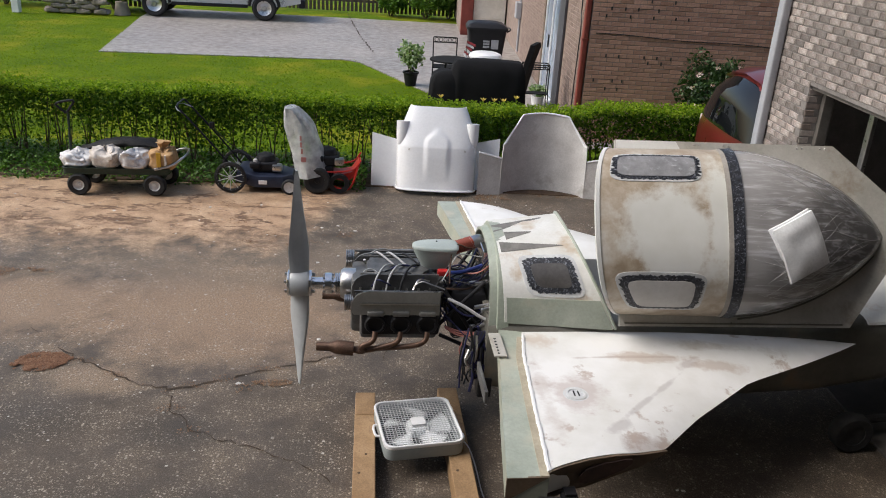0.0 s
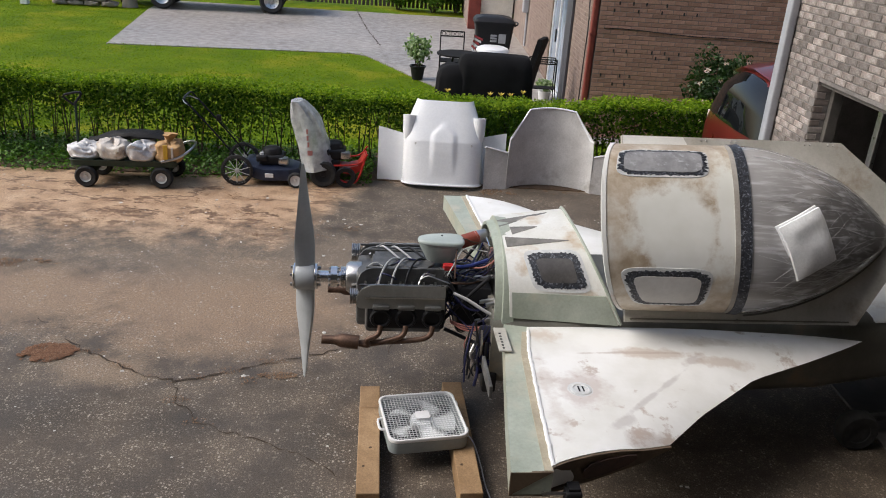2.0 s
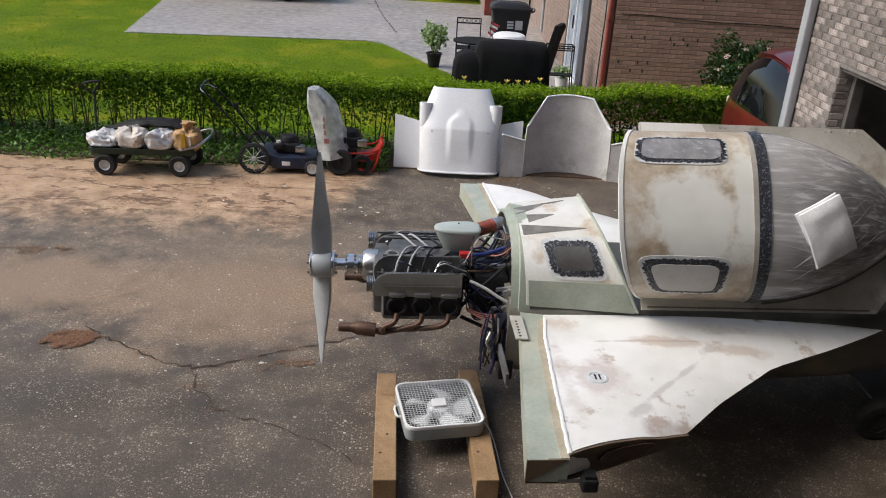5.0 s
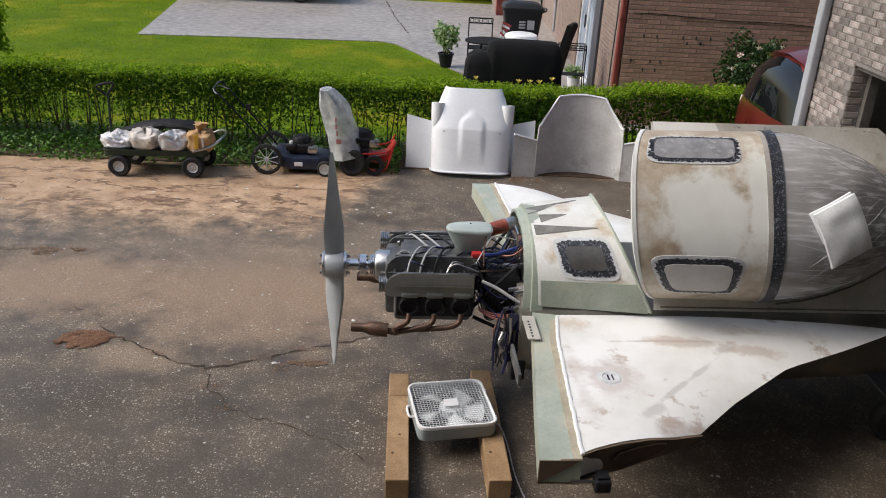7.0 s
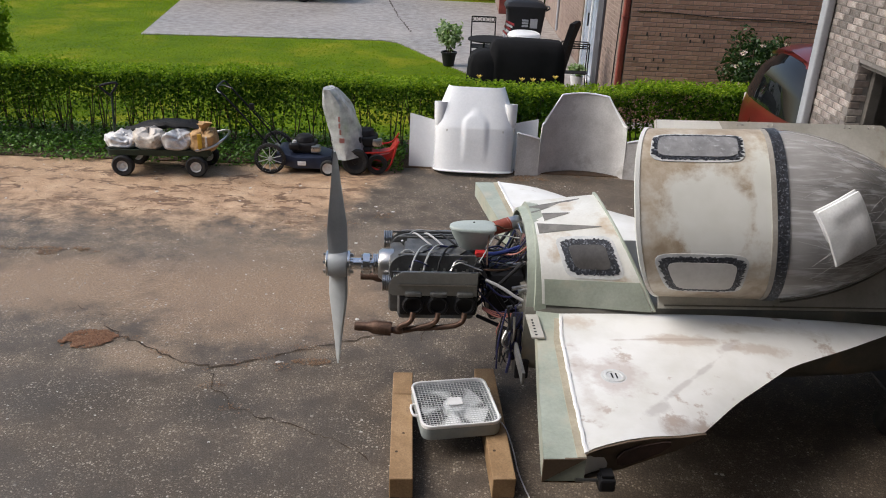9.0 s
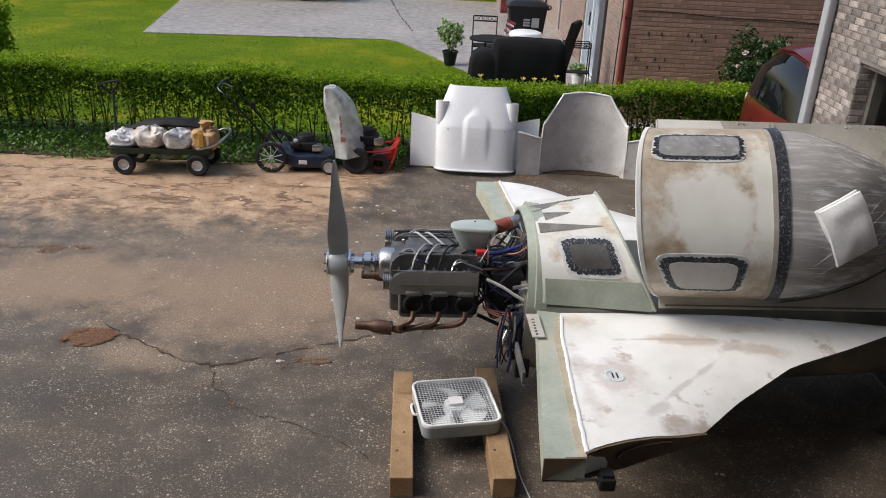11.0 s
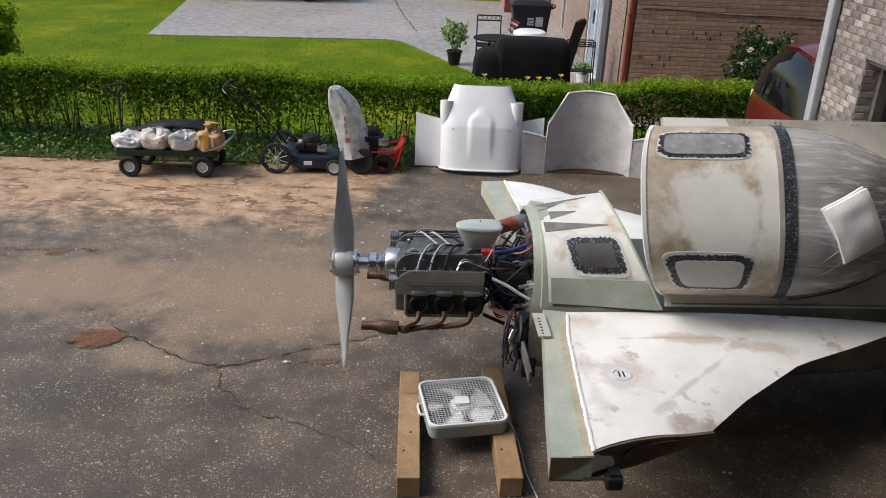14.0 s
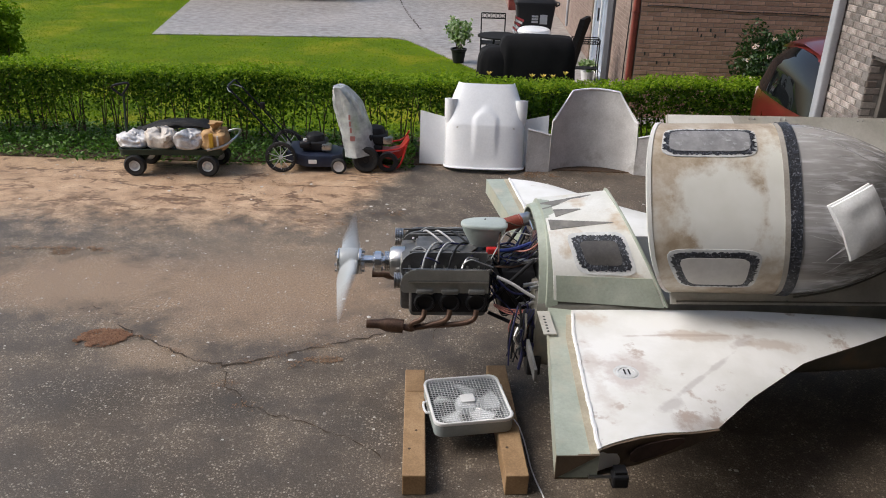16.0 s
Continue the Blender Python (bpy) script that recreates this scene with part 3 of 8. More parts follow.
def brick_field(parent, ax, at, a0, a1, z0, z1, skip, near, mat, mat_rest, limit=300, face=1, seed=1, L=0.194, H=0.057, step_a=0.2032, step_z=0.0677, proud=0.006):
    """Courses in stretcher bond. skip(a, b, z0, z1): no brick there. near(a, z): an object of its own."""
    rng = random.Random(seed)
    shapes = []
    for k in range(5):
        v, f = brick_mesh(L, 0.02, H, k, ax)
        me = bpy.data.meshes.new("brick")
        me.from_pydata(v, [], f)
        me.materials.append(mat)
        shapes.append(me)
    V, F, count = [], [], 0
    row, z = 0, z0
    while z + H <= z1 + 1e-6:
        a = a0 - (step_a / 2 if row % 2 else 0)
        while a < a1 - 0.02:
            s, e = max(a, a0), min(a + L, a1)
            if e - s > 0.03 and not skip(s, e, z, z + H):
                out = proud + rng.uniform(-0.002, 0.003)
                whole = e - s > L - 0.003
                pos = Vector((at - out, s, z)) if ax == "y" else Vector((s, at - out, z))
                if whole and count < limit and near(s, z):
                    o = new("brick", shapes[rng.randrange(5)])
                    o.parent = parent
                    o.location = pos
                    count += 1
                else:
                    v, f = brick_mesh(e - s, 0.02, H, rng.randrange(9), ax)
                    F += [tuple(i + len(V) for i in q) for q in f]
                    V += [tuple(Vector(p) + pos) for p in v]
            a += step_a
        z += step_z
        row += 1
    rest = raw("brickwork", V, F, mat_rest, parent)
    rest["kind"] = "stuff"


def own_house():
    y_left = 1.5
    bm = bmesh.new()
    for y0, y1, z0, z1 in ((GAR_Y, CORNER_Y, 0, 6.2), (y_left, GAR_Y, GAR_TOP, 6.2), (-0.6, y_left, 0, 6.2)):
        box(bm, WALL_X, WALL_X + 0.25, y0, y1, z0, z1)
    w = tagged(part("wall_east", bm, M_MORTAR), "pale grey-pink brick house wall with a garage opening", "wall", kind="structure")
    tagged(part("wall_north", box_bm(WALL_X + 0.25, 13.0, CORNER_Y - 0.25, CORNER_Y - 0.002, 0, 6.2), M_MORTAR), "brick rear wall of the house", "wall", kind="structure")
    # unseen wall at our back, coloured dark to cut bounced light
    tagged(part("wall_back", box_bm(-12.0, WALL_X - 0.002, -0.85, -0.6, 0, 6.8), M_JAMB), "unseen house wall behind the viewpoint, made dark to cut bounced light", "wall", kind="structure")
    bm = bmesh.new()
    box(bm, 9.4, 9.6, 0.5, 6.9, 0, 2.7)
    box(bm, WALL_X + 0.25, 9.4, 0.3, 0.5, 0, 2.7)
    tagged(part("wall_garage", bm, M_DARK), "garage walls in a dark colour for the unlit room", "wall", kind="structure")
    tagged(part("ceiling", box_bm(WALL_X + 0.252, 9.6, 0.3, 6.93, 2.72, 2.85), M_DARK), "garage ceiling in a dark colour for the unlit room", "ceiling", kind="structure")
    tagged(part("garage_floor", box_bm(WALL_X + 0.1, 9.4, 0.5, 6.9, 0.0, 0.02), M_DARKFLOOR), "concrete garage floor, darkened for the unlit garage", "floor", kind="structure")
    # jamb and head of the opening
    bm = bmesh.new()
    box(bm, WALL_X + 0.12, WALL_X + 0.20, GAR_Y - 0.06, GAR_Y - 0.003, 0.0, GAR_TOP - 0.004, 0.004)
    tagged(part("door_jamb", bm, M_JAMB), "dull grey-brown garage door jamb", "jamb", kind="structure")
    bm = bmesh.new()
    box(bm, WALL_X + 0.24, WALL_X + 0.27, GAR_Y - 0.60, GAR_Y - 0.55, 0.0, GAR_TOP - 0.1, 0.004)
    box(bm, WALL_X + 0.24, WALL_X + 0.30, GAR_Y - 0.55, GAR_Y - 0.535, 0.0, GAR_TOP - 0.1)
    tagged(part("door_track", bm, M_STEEL), "dull steel garage door track", "door track", kind="structure")
    bm = bmesh.new()
    box(bm, WALL_X + 0.02, WALL_X + 0.22, y_left, GAR_Y, GAR_TOP - 0.03, GAR_TOP - 0.004)
    tagged(part("door_head", bm, M_JAMB), "dark steel lintel over the garage opening", "lintel", kind="structure")
    # unseen wide overhang, added to keep sky light off the aeroplane and ground
    bm = box_bm(WALL_X - 1.7, WALL_X + 0.3, -1.0, CORNER_Y + 0.4, 5.2, 5.35)
    box(bm, -12.0, WALL_X - 1.702, -1.0, 1.0, 5.2, 5.35)
    tagged(part("eave", bm, M_JAMB), "unseen roof overhang added to block sky light", "eave", kind="structure")
    return w


# floor colour darkened to hold the garage's shade
M_DARKFLOOR = surface("shade_dark_concrete", (0.05, 0.044, 0.038), (0.09, 0.078, 0.066), 2, 40, 0.8, 0, 0.3, 0.003)
M_JAMB = surface("weathered_jamb_and_blocker", (0.07, 0.063, 0.056), (0.12, 0.108, 0.096), 6, 60, 0.8)
own_wall = own_house()


def downspout():
    d = thing("downspout", "pale grey metal downspout at the house corner", "downspout", pose(WALL_X, CORNER_Y - 0.11, 0))
    prof = round_poly(-0.085, -0.012, -0.055, 0.055, 0.015, 3)
    bm = prism(bmesh.new(), prof, "z", 0.12, 6.0)
    part("pipe", bm, M_SPOUT, d, smooth=True)
    for z in (1.3, 3.2, 5.0):
        part("strap", box_bm(-0.09, -0.006, -0.062, 0.062, z, z + 0.03, 0.003), M_SPOUT, d)
    part("outlet", prism(bmesh.new(), [(-0.085, 0.12), (-0.012, 0.12), (-0.012, 0.05), (-0.28, 0.012), (-0.30, 0.07)], "y", -0.05, 0.05), M_SPOUT, d)


M_SPOUT = surface("spout_paint", (0.31, 0.32, 0.34), (0.40, 0.41, 0.44), 3, 50, 0.45, 0, 0.1, 0.002, spread=0.08)
downspout()


# ---- the aeroplane under construction ----
M_GLASSFIBRE = surface("green_glassfibre", (0.30, 0.335, 0.275), (0.42, 0.455, 0.385), 3.5, 55, 0.38, 0, 0.15, 0.002, stain=(0.46, 0.44, 0.35), stain_scale=2.0, spread=0.12)
M_FILLER = surface("sanded_filler", (0.70, 0.70, 0.67), (0.80, 0.80, 0.77), 3.5, 70, 0.5, 0, 0.1, 0.001, stain=(0.50, 0.41, 0.35), stain_scale=2.3, stain_at=(0.57, 0.70), spread=0.05)
M_TAN = surface("tan_sanded_shell", (0.62, 0.61, 0.56), (0.77, 0.77, 0.74), 2.8, 60, 0.45, 0, 0.1, 0.001, stain=(0.50, 0.40, 0.29), stain_scale=3.2, stain_at=(0.50, 0.64), spread=0.06)
M_CANSHELL = filled_shell()
M_OLIVE = surface("bare_fuselage_skin", (0.12, 0.115, 0.095), (0.20, 0.19, 0.16), 3.0, 50, 0.45, 0, 0.15, 0.002, stain=(0.24, 0.19, 0.13), stain_scale=3.0, spread=0.1)
# pale flecks in the laminate also paint the weave's fine highlights
M_FOAM = surface("dark_laminate", (0.008, 0.009, 0.012), (0.045, 0.050, 0.066), 42, 150, 0.4, 0, 0.6, 0.004, stain=(0.32, 0.34, 0.38), stain_scale=75, stain_at=(0.54, 0.70), spread=0.5)
M_BOARD = surface("pale_base_board", (0.40, 0.385, 0.34), (0.55, 0.535, 0.49), 3.0, 50, 0.4, 0, 0.15, 0.002, stain=(0.28, 0.23, 0.17), stain_scale=3.5, spread=0.1)
M_STRAKE = strake_filler()
M_VENT = surface("vent_shade", (0.13, 0.125, 0.115), (0.24, 0.23, 0.21), 9, 60, 0.7)
M_TANSTRIP = surface("tan_filler", (0.34, 0.30, 0.22), (0.46, 0.41, 0.31), 7, 60, 0.6)
M_RIB = surface("plywood_rib", (0.085, 0.06, 0.04), (0.15, 0.105, 0.068), 6, 70, 0.7, 0, 0.2, 0.002)
M_SCREEN = wrinkled_film()
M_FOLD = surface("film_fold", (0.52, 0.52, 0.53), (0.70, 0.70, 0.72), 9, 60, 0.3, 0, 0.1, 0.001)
M_WINFILM = surface("filmed_window", (0.24, 0.24, 0.25), (0.36, 0.36, 0.37), 7, 30, 0.2, 0, 0.25, 0.004, stain=(0.52, 0.53, 0.55), stain_scale=24, stain_at=(0.55, 0.75), spread=0.15)
M_WINLIGHT = surface("paper_masked_window", (0.48, 0.46, 0.44), (0.56, 0.545, 0.53), 3, 30, 0.4, 0, 0.1, 0.003, spread=0.08)
M_CLOTH = surface("white_cloth", (0.80, 0.81, 0.82), (0.88, 0.89, 0.90), 5, 60, 0.8, 0, 0.3, 0.006, spread=0.12)

LONG_Z, HALF = 0.92, 0.585
plane = thing("aeroplane", "unpainted home-built pusher aeroplane in glassfibre and filler, canopy open", "aeroplane", pose(0.38, 4.93, 0, 0, 0, 3.8))


def arch(x_low, x_top, half, z_low, z_top, k=28, power=0.72, t0=0.0, t1=180.0):
    """An arch over the fuselage from the near side to the far side, leaning from x_low at its feet to x_top."""
    out = []
    for i in range(k + 1):
        a = radians(t0 + (t1 - t0) * i / k)
        c, s = math.cos(a), math.sin(a)
        y = -half * math.copysign(abs(c) ** power, c)
        h = abs(s) ** power
        out.append((x_low + (x_top - x_low) * h, y, z_low + (z_top - z_low) * h))
    return out


def shell(rings_out, thick, centre_z):
    """Closed thin skin from open arches: the same arches drawn in by thick form the inside."""
    bm = bmesh.new()
    def drawn(ring):
        return [(x, y * (1 - thick / 0.6), centre_z + (z - centre_z) * (1 - thick / 0.5)) for x, y, z in ring]
    full = [list(r) + list(reversed(drawn(r))) for r in rings_out]
    return ring_loft(bm, full, True, True)


def fuselage():
    def section(x, half, z0, z1, r):
        p = round_poly(-half, half, z0, z1, r, 4)
        return [(x, y, z) for y, z in p]
    st = [(0.10, 0.50, 0.40, 0.90, 0.10), (0.5, 0.57, 0.37, 0.915, 0.10), (0.9, 0.58, 0.36, 0.915, 0.10), (1.6, 0.58, 0.37, 0.915, 0.10), (2.3, 0.56, 0.40, 0.915, 0.10), (2.9, 0.48, 0.45, 0.93, 0.10), (3.5, 0.36, 0.52, 0.92, 0.10), (4.0, 0.22, 0.58, 0.86, 0.08), (4.25, 0.10, 0.63, 0.80, 0.06)]
    rings = [section(*s) for s in st]
    part("fuselage", ring_loft(bmesh.new(), rings), M_OLIVE, plane, "olive-grey bare glassfibre fuselage side", True)
    # white nose deck
    rings = []
    for x, h, z in ((2.62, 0.50, 0.935), (2.9, 0.47, 0.98), (3.3, 0.40, 1.0), (3.7, 0.30, 0.97), (4.05, 0.18, 0.90)):
        rings.append([(x, y, zz) for _, y, zz in arch(x, x, h, 0.90, z, 14)])
    part("nose_deck", ring_loft(bmesh.new(), rings, True, True), M_FILLER, plane, "white filled nose deck", True)


def turtledeck():
    rings = []
    for f in [i / 8 for i in range(9)]:
        xl, xt = 0.20 + f * 0.68, 0.16 + f * 0.46
        rings.append(arch(xl, xt, 0.50 + 0.08 * f, 0.90, 1.33 + 0.05 * f, power=0.8))
    part("turtledeck", shell(rings, 0.012, 0.9), M_TAN, plane, "tan and white sanded turtledeck behind the cockpit", True)
    # pale lip round the cockpit opening
    e = arch(0.885, 0.625, 0.588, 0.905, 1.39, power=0.8)
    part("opening_lip", tube(bmesh.new(), e, 0.010, 6), M_GLASSFIBRE, plane, "pale green lip of the cockpit opening", True)
    # green flange at the firewall
    rings = [arch(x, x, h, 0.62, z, power=0.75) for x, h, z in ((0.105, 0.49, 1.295), (0.15, 0.495, 1.31), (0.155, 0.507, 1.333), (0.225, 0.51, 1.338))]
    part("firewall_flange", shell(rings, 0.014, 0.62), M_GLASSFIBRE, plane, "pale green glassfibre cowling flange", True)
    part("firewall", prism(bmesh.new(), [(y, z) for _, y, z in arch(0, 0, 0.475, 0.45, 1.27, power=0.75)], "x", 0.135, 0.15), M_STEEL, plane, "dull metal firewall")
    rings = [arch(0.215 + f * 0.655, 0.175 + f * 0.445, 0.505 + 0.08 * f, 0.895, 1.335 + 0.05 * f, 10, 0.8, 0, 17.5) for f in [i / 8 for i in range(9)]]
    part("side_skin", ring_loft(bmesh.new(), [r + [(x, y * 0.985, z) for x, y, z in reversed(r)] for r in rings]), M_GLASSFIBRE, plane, "pale green glassfibre lower side", True)


def on_turtle(f, a, lift):
    """A point on the turtledeck skin: f along, a degrees round from the near foot."""
    r = arch(0.20 + f * 0.68, 0.16 + f * 0.46, 0.50 + 0.08 * f, 0.90, 1.33 + 0.05 * f, 1, 0.8, a, a + 1)[0]
    n = Vector((0, r[1], (r[2] - 0.9) * 0.9)).normalized()
    return Vector(r) + n * lift


def skin_patch(where, f0, f1, a0, a1, lift, name, mat, parent, label="", ragged=0.0, ku=18, kv=14, seed=2, squeeze=0.0):
    """A patch lying on a curved skin, with rounded corners and an optionally ragged edge."""
    rng = random.Random(seed)
    bm = bmesh.new()
    cx, cy = (f0 + f1) / 2, (a0 + a1) / 2
    rim = []
    n = 150 if ragged else 56
    for i in range(n):
        t = 2 * math.pi * i / n
        c, s = math.cos(t), math.sin(t)
        m = (abs(c) ** 6 + abs(s) ** 6) ** (-1 / 6)
        j = 1 + rng.uniform(-1, 1) * ragged
        sq = 1 - squeeze * (1 - s * m) * 0.5
        rim.append((cx + (f1 - f0) / 2 * c * m * j * sq, cy + (a1 - a0) / 2 * s * m * j))
    rings = []
    for k in (1.0, 0.75, 0.5, 0.25):
        rings.append([where(cx + (u - cx) * k, cy + (v - cy) * k, lift) for u, v in rim])
    ring_loft(bm, rings, True, False)
    vs = [v for v in bm.verts][-n:]
    bm.faces.new(vs)
    # drop a skirt to the skin so that the patch has thickness
    low = [bm.verts.new(where(u, v, -0.002)) for u, v in rim]
    top = [v for v in bm.verts][:n]
    for i in range(n):
        bm.faces.new((top[i], top[(i + 1) % n], low[(i + 1) % n], low[i]))
    return part(name, bm, mat, parent, label, True)


def quarter_window(where, f0, f1, a0, a1, parent, glass, seed, squeeze=0.0, edge_f=0.10, edge_a=0.14):
    w = skin_patch(where, f0, f1, a0, a1, 0.004, "window", M_WINEDGE, parent, "side window with a ragged black laminate edge", 0.0, seed=seed, squeeze=squeeze)
    df, da = (f1 - f0) * edge_f, (a1 - a0) * edge_a
    skin_patch(where, f0 + df * 0.5, f1 - df * 0.5, a0 + da * 0.5, a1 - da * 0.5, 0.007, "tape_edge", M_FOAM, w, "ragged black tape", 0.05, seed=seed + 1, squeeze=squeeze)
    skin_patch(where, f0 + df * 1.45, f1 - df * 1.45, a0 + da * 1.2, a1 - da * 1.35, 0.010, "pane", glass, w, "masked window pane", 0.012, seed=seed + 2, squeeze=squeeze)
    return w


M_WINEDGE = surface("window_edge_resin", (0.55, 0.56, 0.56), (0.68, 0.69, 0.69), 12, 60, 0.4, 0, 0.1, 0.002)


def strake_top(q):
    """Height of the strake's upper skin, q from its rear edge to its front."""
    return 0.795 + 0.07 * (1 - q ** 3.2) + 0.01 * math.sin(q * 3.1)


RIB = ((1.66, 0.844), (1.734, 0.677), (1.775, 0.539), (1.824, 0.388), (1.87, 0.26), (1.90, 0.19))
LEAD = ((0.56, 2.52), (0.639, 2.386), (0.817, 2.043), (0.965, 1.726), (1.035, 1.574), (1.40, 1.115), (1.66, 0.844), (1.90, 0.594))
REAR = ((0.56, 0.30), (0.60, 0.298), (0.857, 0.256), (1.436, 0.214), (1.95, 0.18))


def along(table, v):
    """Straight-line reading of a table of (station, value)."""
    for (v0, x0), (v1, x1) in zip(table, table[1:]):
        if v <= v1:
            break
    return x0 + (x1 - x0) * (v - v0) / (v1 - v0)


def skin_height(x, v):
    """Height of the strake's upper skin over a point of its plan."""
    rear, lead = along(REAR, v), along(LEAD, v)
    return strake_top(min(1.0, max(0.0, (x - rear) / (lead - rear))))


def rib_side(x):
    """Span station of the tip rib at x."""
    for (v0, x0), (v1, x1) in zip(RIB, RIB[1:]):
        if x >= x1:
            return v0 + (v1 - v0) * (x - x0) / (x1 - x0)
    return RIB[-1][0]


def strake(side):
    """One strake: white filled skin, green spar shelf along the rear edge, open tip rib. side -1 faces the viewpoint."""
    s = side
    def y(v):
        return s * v
    # plan: span station, front edge, thickness
    rings = []
    for i in range(33):
        v = 0.56 + 1.10 * i / 20 if i <= 20 else 1.66 + 0.24 * (i - 20) / 12
        rear, whole = along(REAR, v), along(LEAD, v) - along(REAR, v)
        ch = (along(LEAD, v) if v <= 1.66 else along(RIB, v)) - rear
        top, low = [], []
        for k in range(15):
            x = rear + max(ch, 0.012) * k / 14
            p = min(1.0, (x - rear) / whole)
            full = min(1.0, whole / 0.9)
            top.append((x, y(v), strake_top(p)))
            low.append((x, y(v), min(strake_top(p) - 0.004, 0.795 - (0.10 * full + 0.02) * (1 - p ** 2.2))))
        rings.append(top + low[-2::-1])
    sk = part("strake", ring_loft(bmesh.new(), rings), M_STRAKE, plane, "white filled and sanded strake skin", True)
    bm = prism(bmesh.new(), [(0.165, y(0.50)), (0.315, y(0.50)), (0.25, y(0.857)), (0.21, y(1.436)), (0.183, y(1.934)), (-0.016, y(1.934)), (0.045, y(1.423))], "z", 0.72, 0.848)
    bevelled(bm, 0.006, 2)
    part("spar_shelf", bm, M_GLASSFIBRE, sk, "pale green glassfibre spar end", True)
    bm = prism(bmesh.new(), [(0.262, y(0.60)), (0.296, y(0.60)), (0.256, y(0.857)), (0.214, y(1.436)), (0.184, y(1.93)), (0.142, y(1.93)), (0.172, y(1.436)), (0.214, y(0.857))], "z", 0.846, 0.8535)
    part("filler_strip", bm, M_TANSTRIP, sk, "tan filler strip along the joint")
    # rough resin bead between the two
    pts = [(along(REAR, 0.60 + 1.31 * i / 70) + 0.004 + random.Random(i).uniform(-0.0025, 0.0025), y(0.60 + 1.31 * i / 70), 0.864 + random.Random(i + 90).uniform(-0.004, 0.003)) for i in range(71)]
    part("resin_bead", tube(bmesh.new(), pts, 0.011, 6), M_WHITE, sk, "rough white resin bead", True)
    return sk


def strake_tip():
    """Plywood closing rib on the near tip with a long slot, and a black clamp on it."""
    bm = bmesh.new()
    top = [(-0.016, -1.938, 0.846), (0.183, -1.938, 0.85), (0.186, -1.915, 0.855)] + [(x + 0.008, -v - 0.012, skin_height(x, v) - 0.003) for v, x in RIB[::-1]]
    low = [(-0.016, -1.938, 0.715), (0.183, -1.938, 0.71), (0.186, -1.915, 0.71)] + [(x + 0.008, -v - 0.012, 0.71 + 0.075 * max(0.0, (x - 0.35) / 0.50) ** 1.3) for v, x in RIB[::-1]]
    ring_loft(bm, [[Vector(p) + Vector((0, d, 0)) for p in top + low[::-1]] for d in (0, 0.012)])
    r = part("tip_rib", bm, M_RIB, plane, "brown plywood tip rib")
    bm = bmesh.new()
    # slot is a raised patch, the recess's shade in its dark colour
    slot = [(x, -rib_side(x) - 0.012, z) for x, z in ((0.36, 0.755), (0.39, 0.738), (0.50, 0.745), (0.60, 0.768), (0.645, 0.795), (0.64, 0.815), (0.60, 0.825), (0.48, 0.83), (0.39, 0.82), (0.355, 0.79))]
    ring_loft(bm, [[Vector(p) + Vector((-0.004, -0.012, 0)) for p in slot], [Vector(p) + Vector((0, 0.004, 0)) for p in slot]])
    part("rib_slot", bm, M_SLOT, r, "dark reddish patch painting the shade of the rib's recess")
    bm = box_bm(0.25, 0.33, -1.97, -1.90, 0.68, 0.75, 0.012)
    box(bm, 0.262, 0.322, -1.955, -1.895, 0.75, 0.765, 0.004)
    part("clamp", bm, M_BLACK, r, "small black clamp on the rib")
    bm = bmesh.new()
    tube(bm, [(0.14, -1.945, 0.735), (0.25, -1.935, 0.725)], 0.009, 8)
    part("clamp_bar", bm, M_STEEL, r, "thin metal clamp bar")


M_RIBPALE = surface("grey_brown_seam", (0.34, 0.31, 0.27), (0.44, 0.41, 0.37), 8, 60, 0.5)
M_SLOT = surface("rib_recess_shade", (0.05, 0.03, 0.025), (0.09, 0.05, 0.04), 8, 60, 0.8)
fuselage()
turtledeck()
M_WINDARK = surface("dark_window_film", (0.06, 0.056, 0.054), (0.12, 0.114, 0.108), 5, 60, 0.35, 0, 0.15, 0.003, spread=0.2)
quarter_window(on_turtle, 0.20, 0.92, 19, 56, plane, M_WINDARK, 11, 0.15, 0.13, 0.17)
# three pointed air vents on the deck, each face painted dark for its shade
for f0, f1, a_deep, a_tip, wide in ((0.03, 0.86, 66.0, 65.0, 12.0), (0.14, 0.52, 80.0, 83.0, 10.0), (0.0, 0.76, 90.0, 101.0, 8.0)):
    def vent_face(lift):
        return [on_turtle(f0, a_deep - wide / 2, lift), on_turtle(f1, a_tip, lift), on_turtle(f1 - 0.02, a_tip + 0.6, lift), on_turtle(f0, a_deep + wide / 2, lift)]
    part("air_vent", ring_loft(bmesh.new(), [vent_face(0.003), vent_face(-0.004)]), M_VENT, plane, "narrow triangular air vent, its shade painted on")
near_strake, far_strake = strake(-1), strake(1)
strake_tip()


def fuel_cap():
    bm = spin(bmesh.new(), [(0.0, 0.004), (0.042, 0.004), (0.044, 0.008), (0.050, 0.008), (0.058, 0.006), (0.060, -0.004)], 28, pose(0.47, -1.27, 0.868))
    c = part("fuel_cap", bm, M_WINEDGE, plane, "round metal fuel filler cap", True)
    part("cap_ring", spin(bmesh.new(), [(0.060, 0.0), (0.061, 0.005), (0.072, 0.004), (0.074, -0.003)], 28, pose(0.47, -1.27, 0.867), True), M_WINEDGE, c, "pale ring")
    for d in (-0.012, 0.012):
        part("cap_slot", box_bm(0.47 - 0.004 + d, 0.47 + 0.004 + d, -1.295, -1.245, 0.873, 0.8775, 0.002), M_BLACK, c, "dark slot")


fuel_cap()

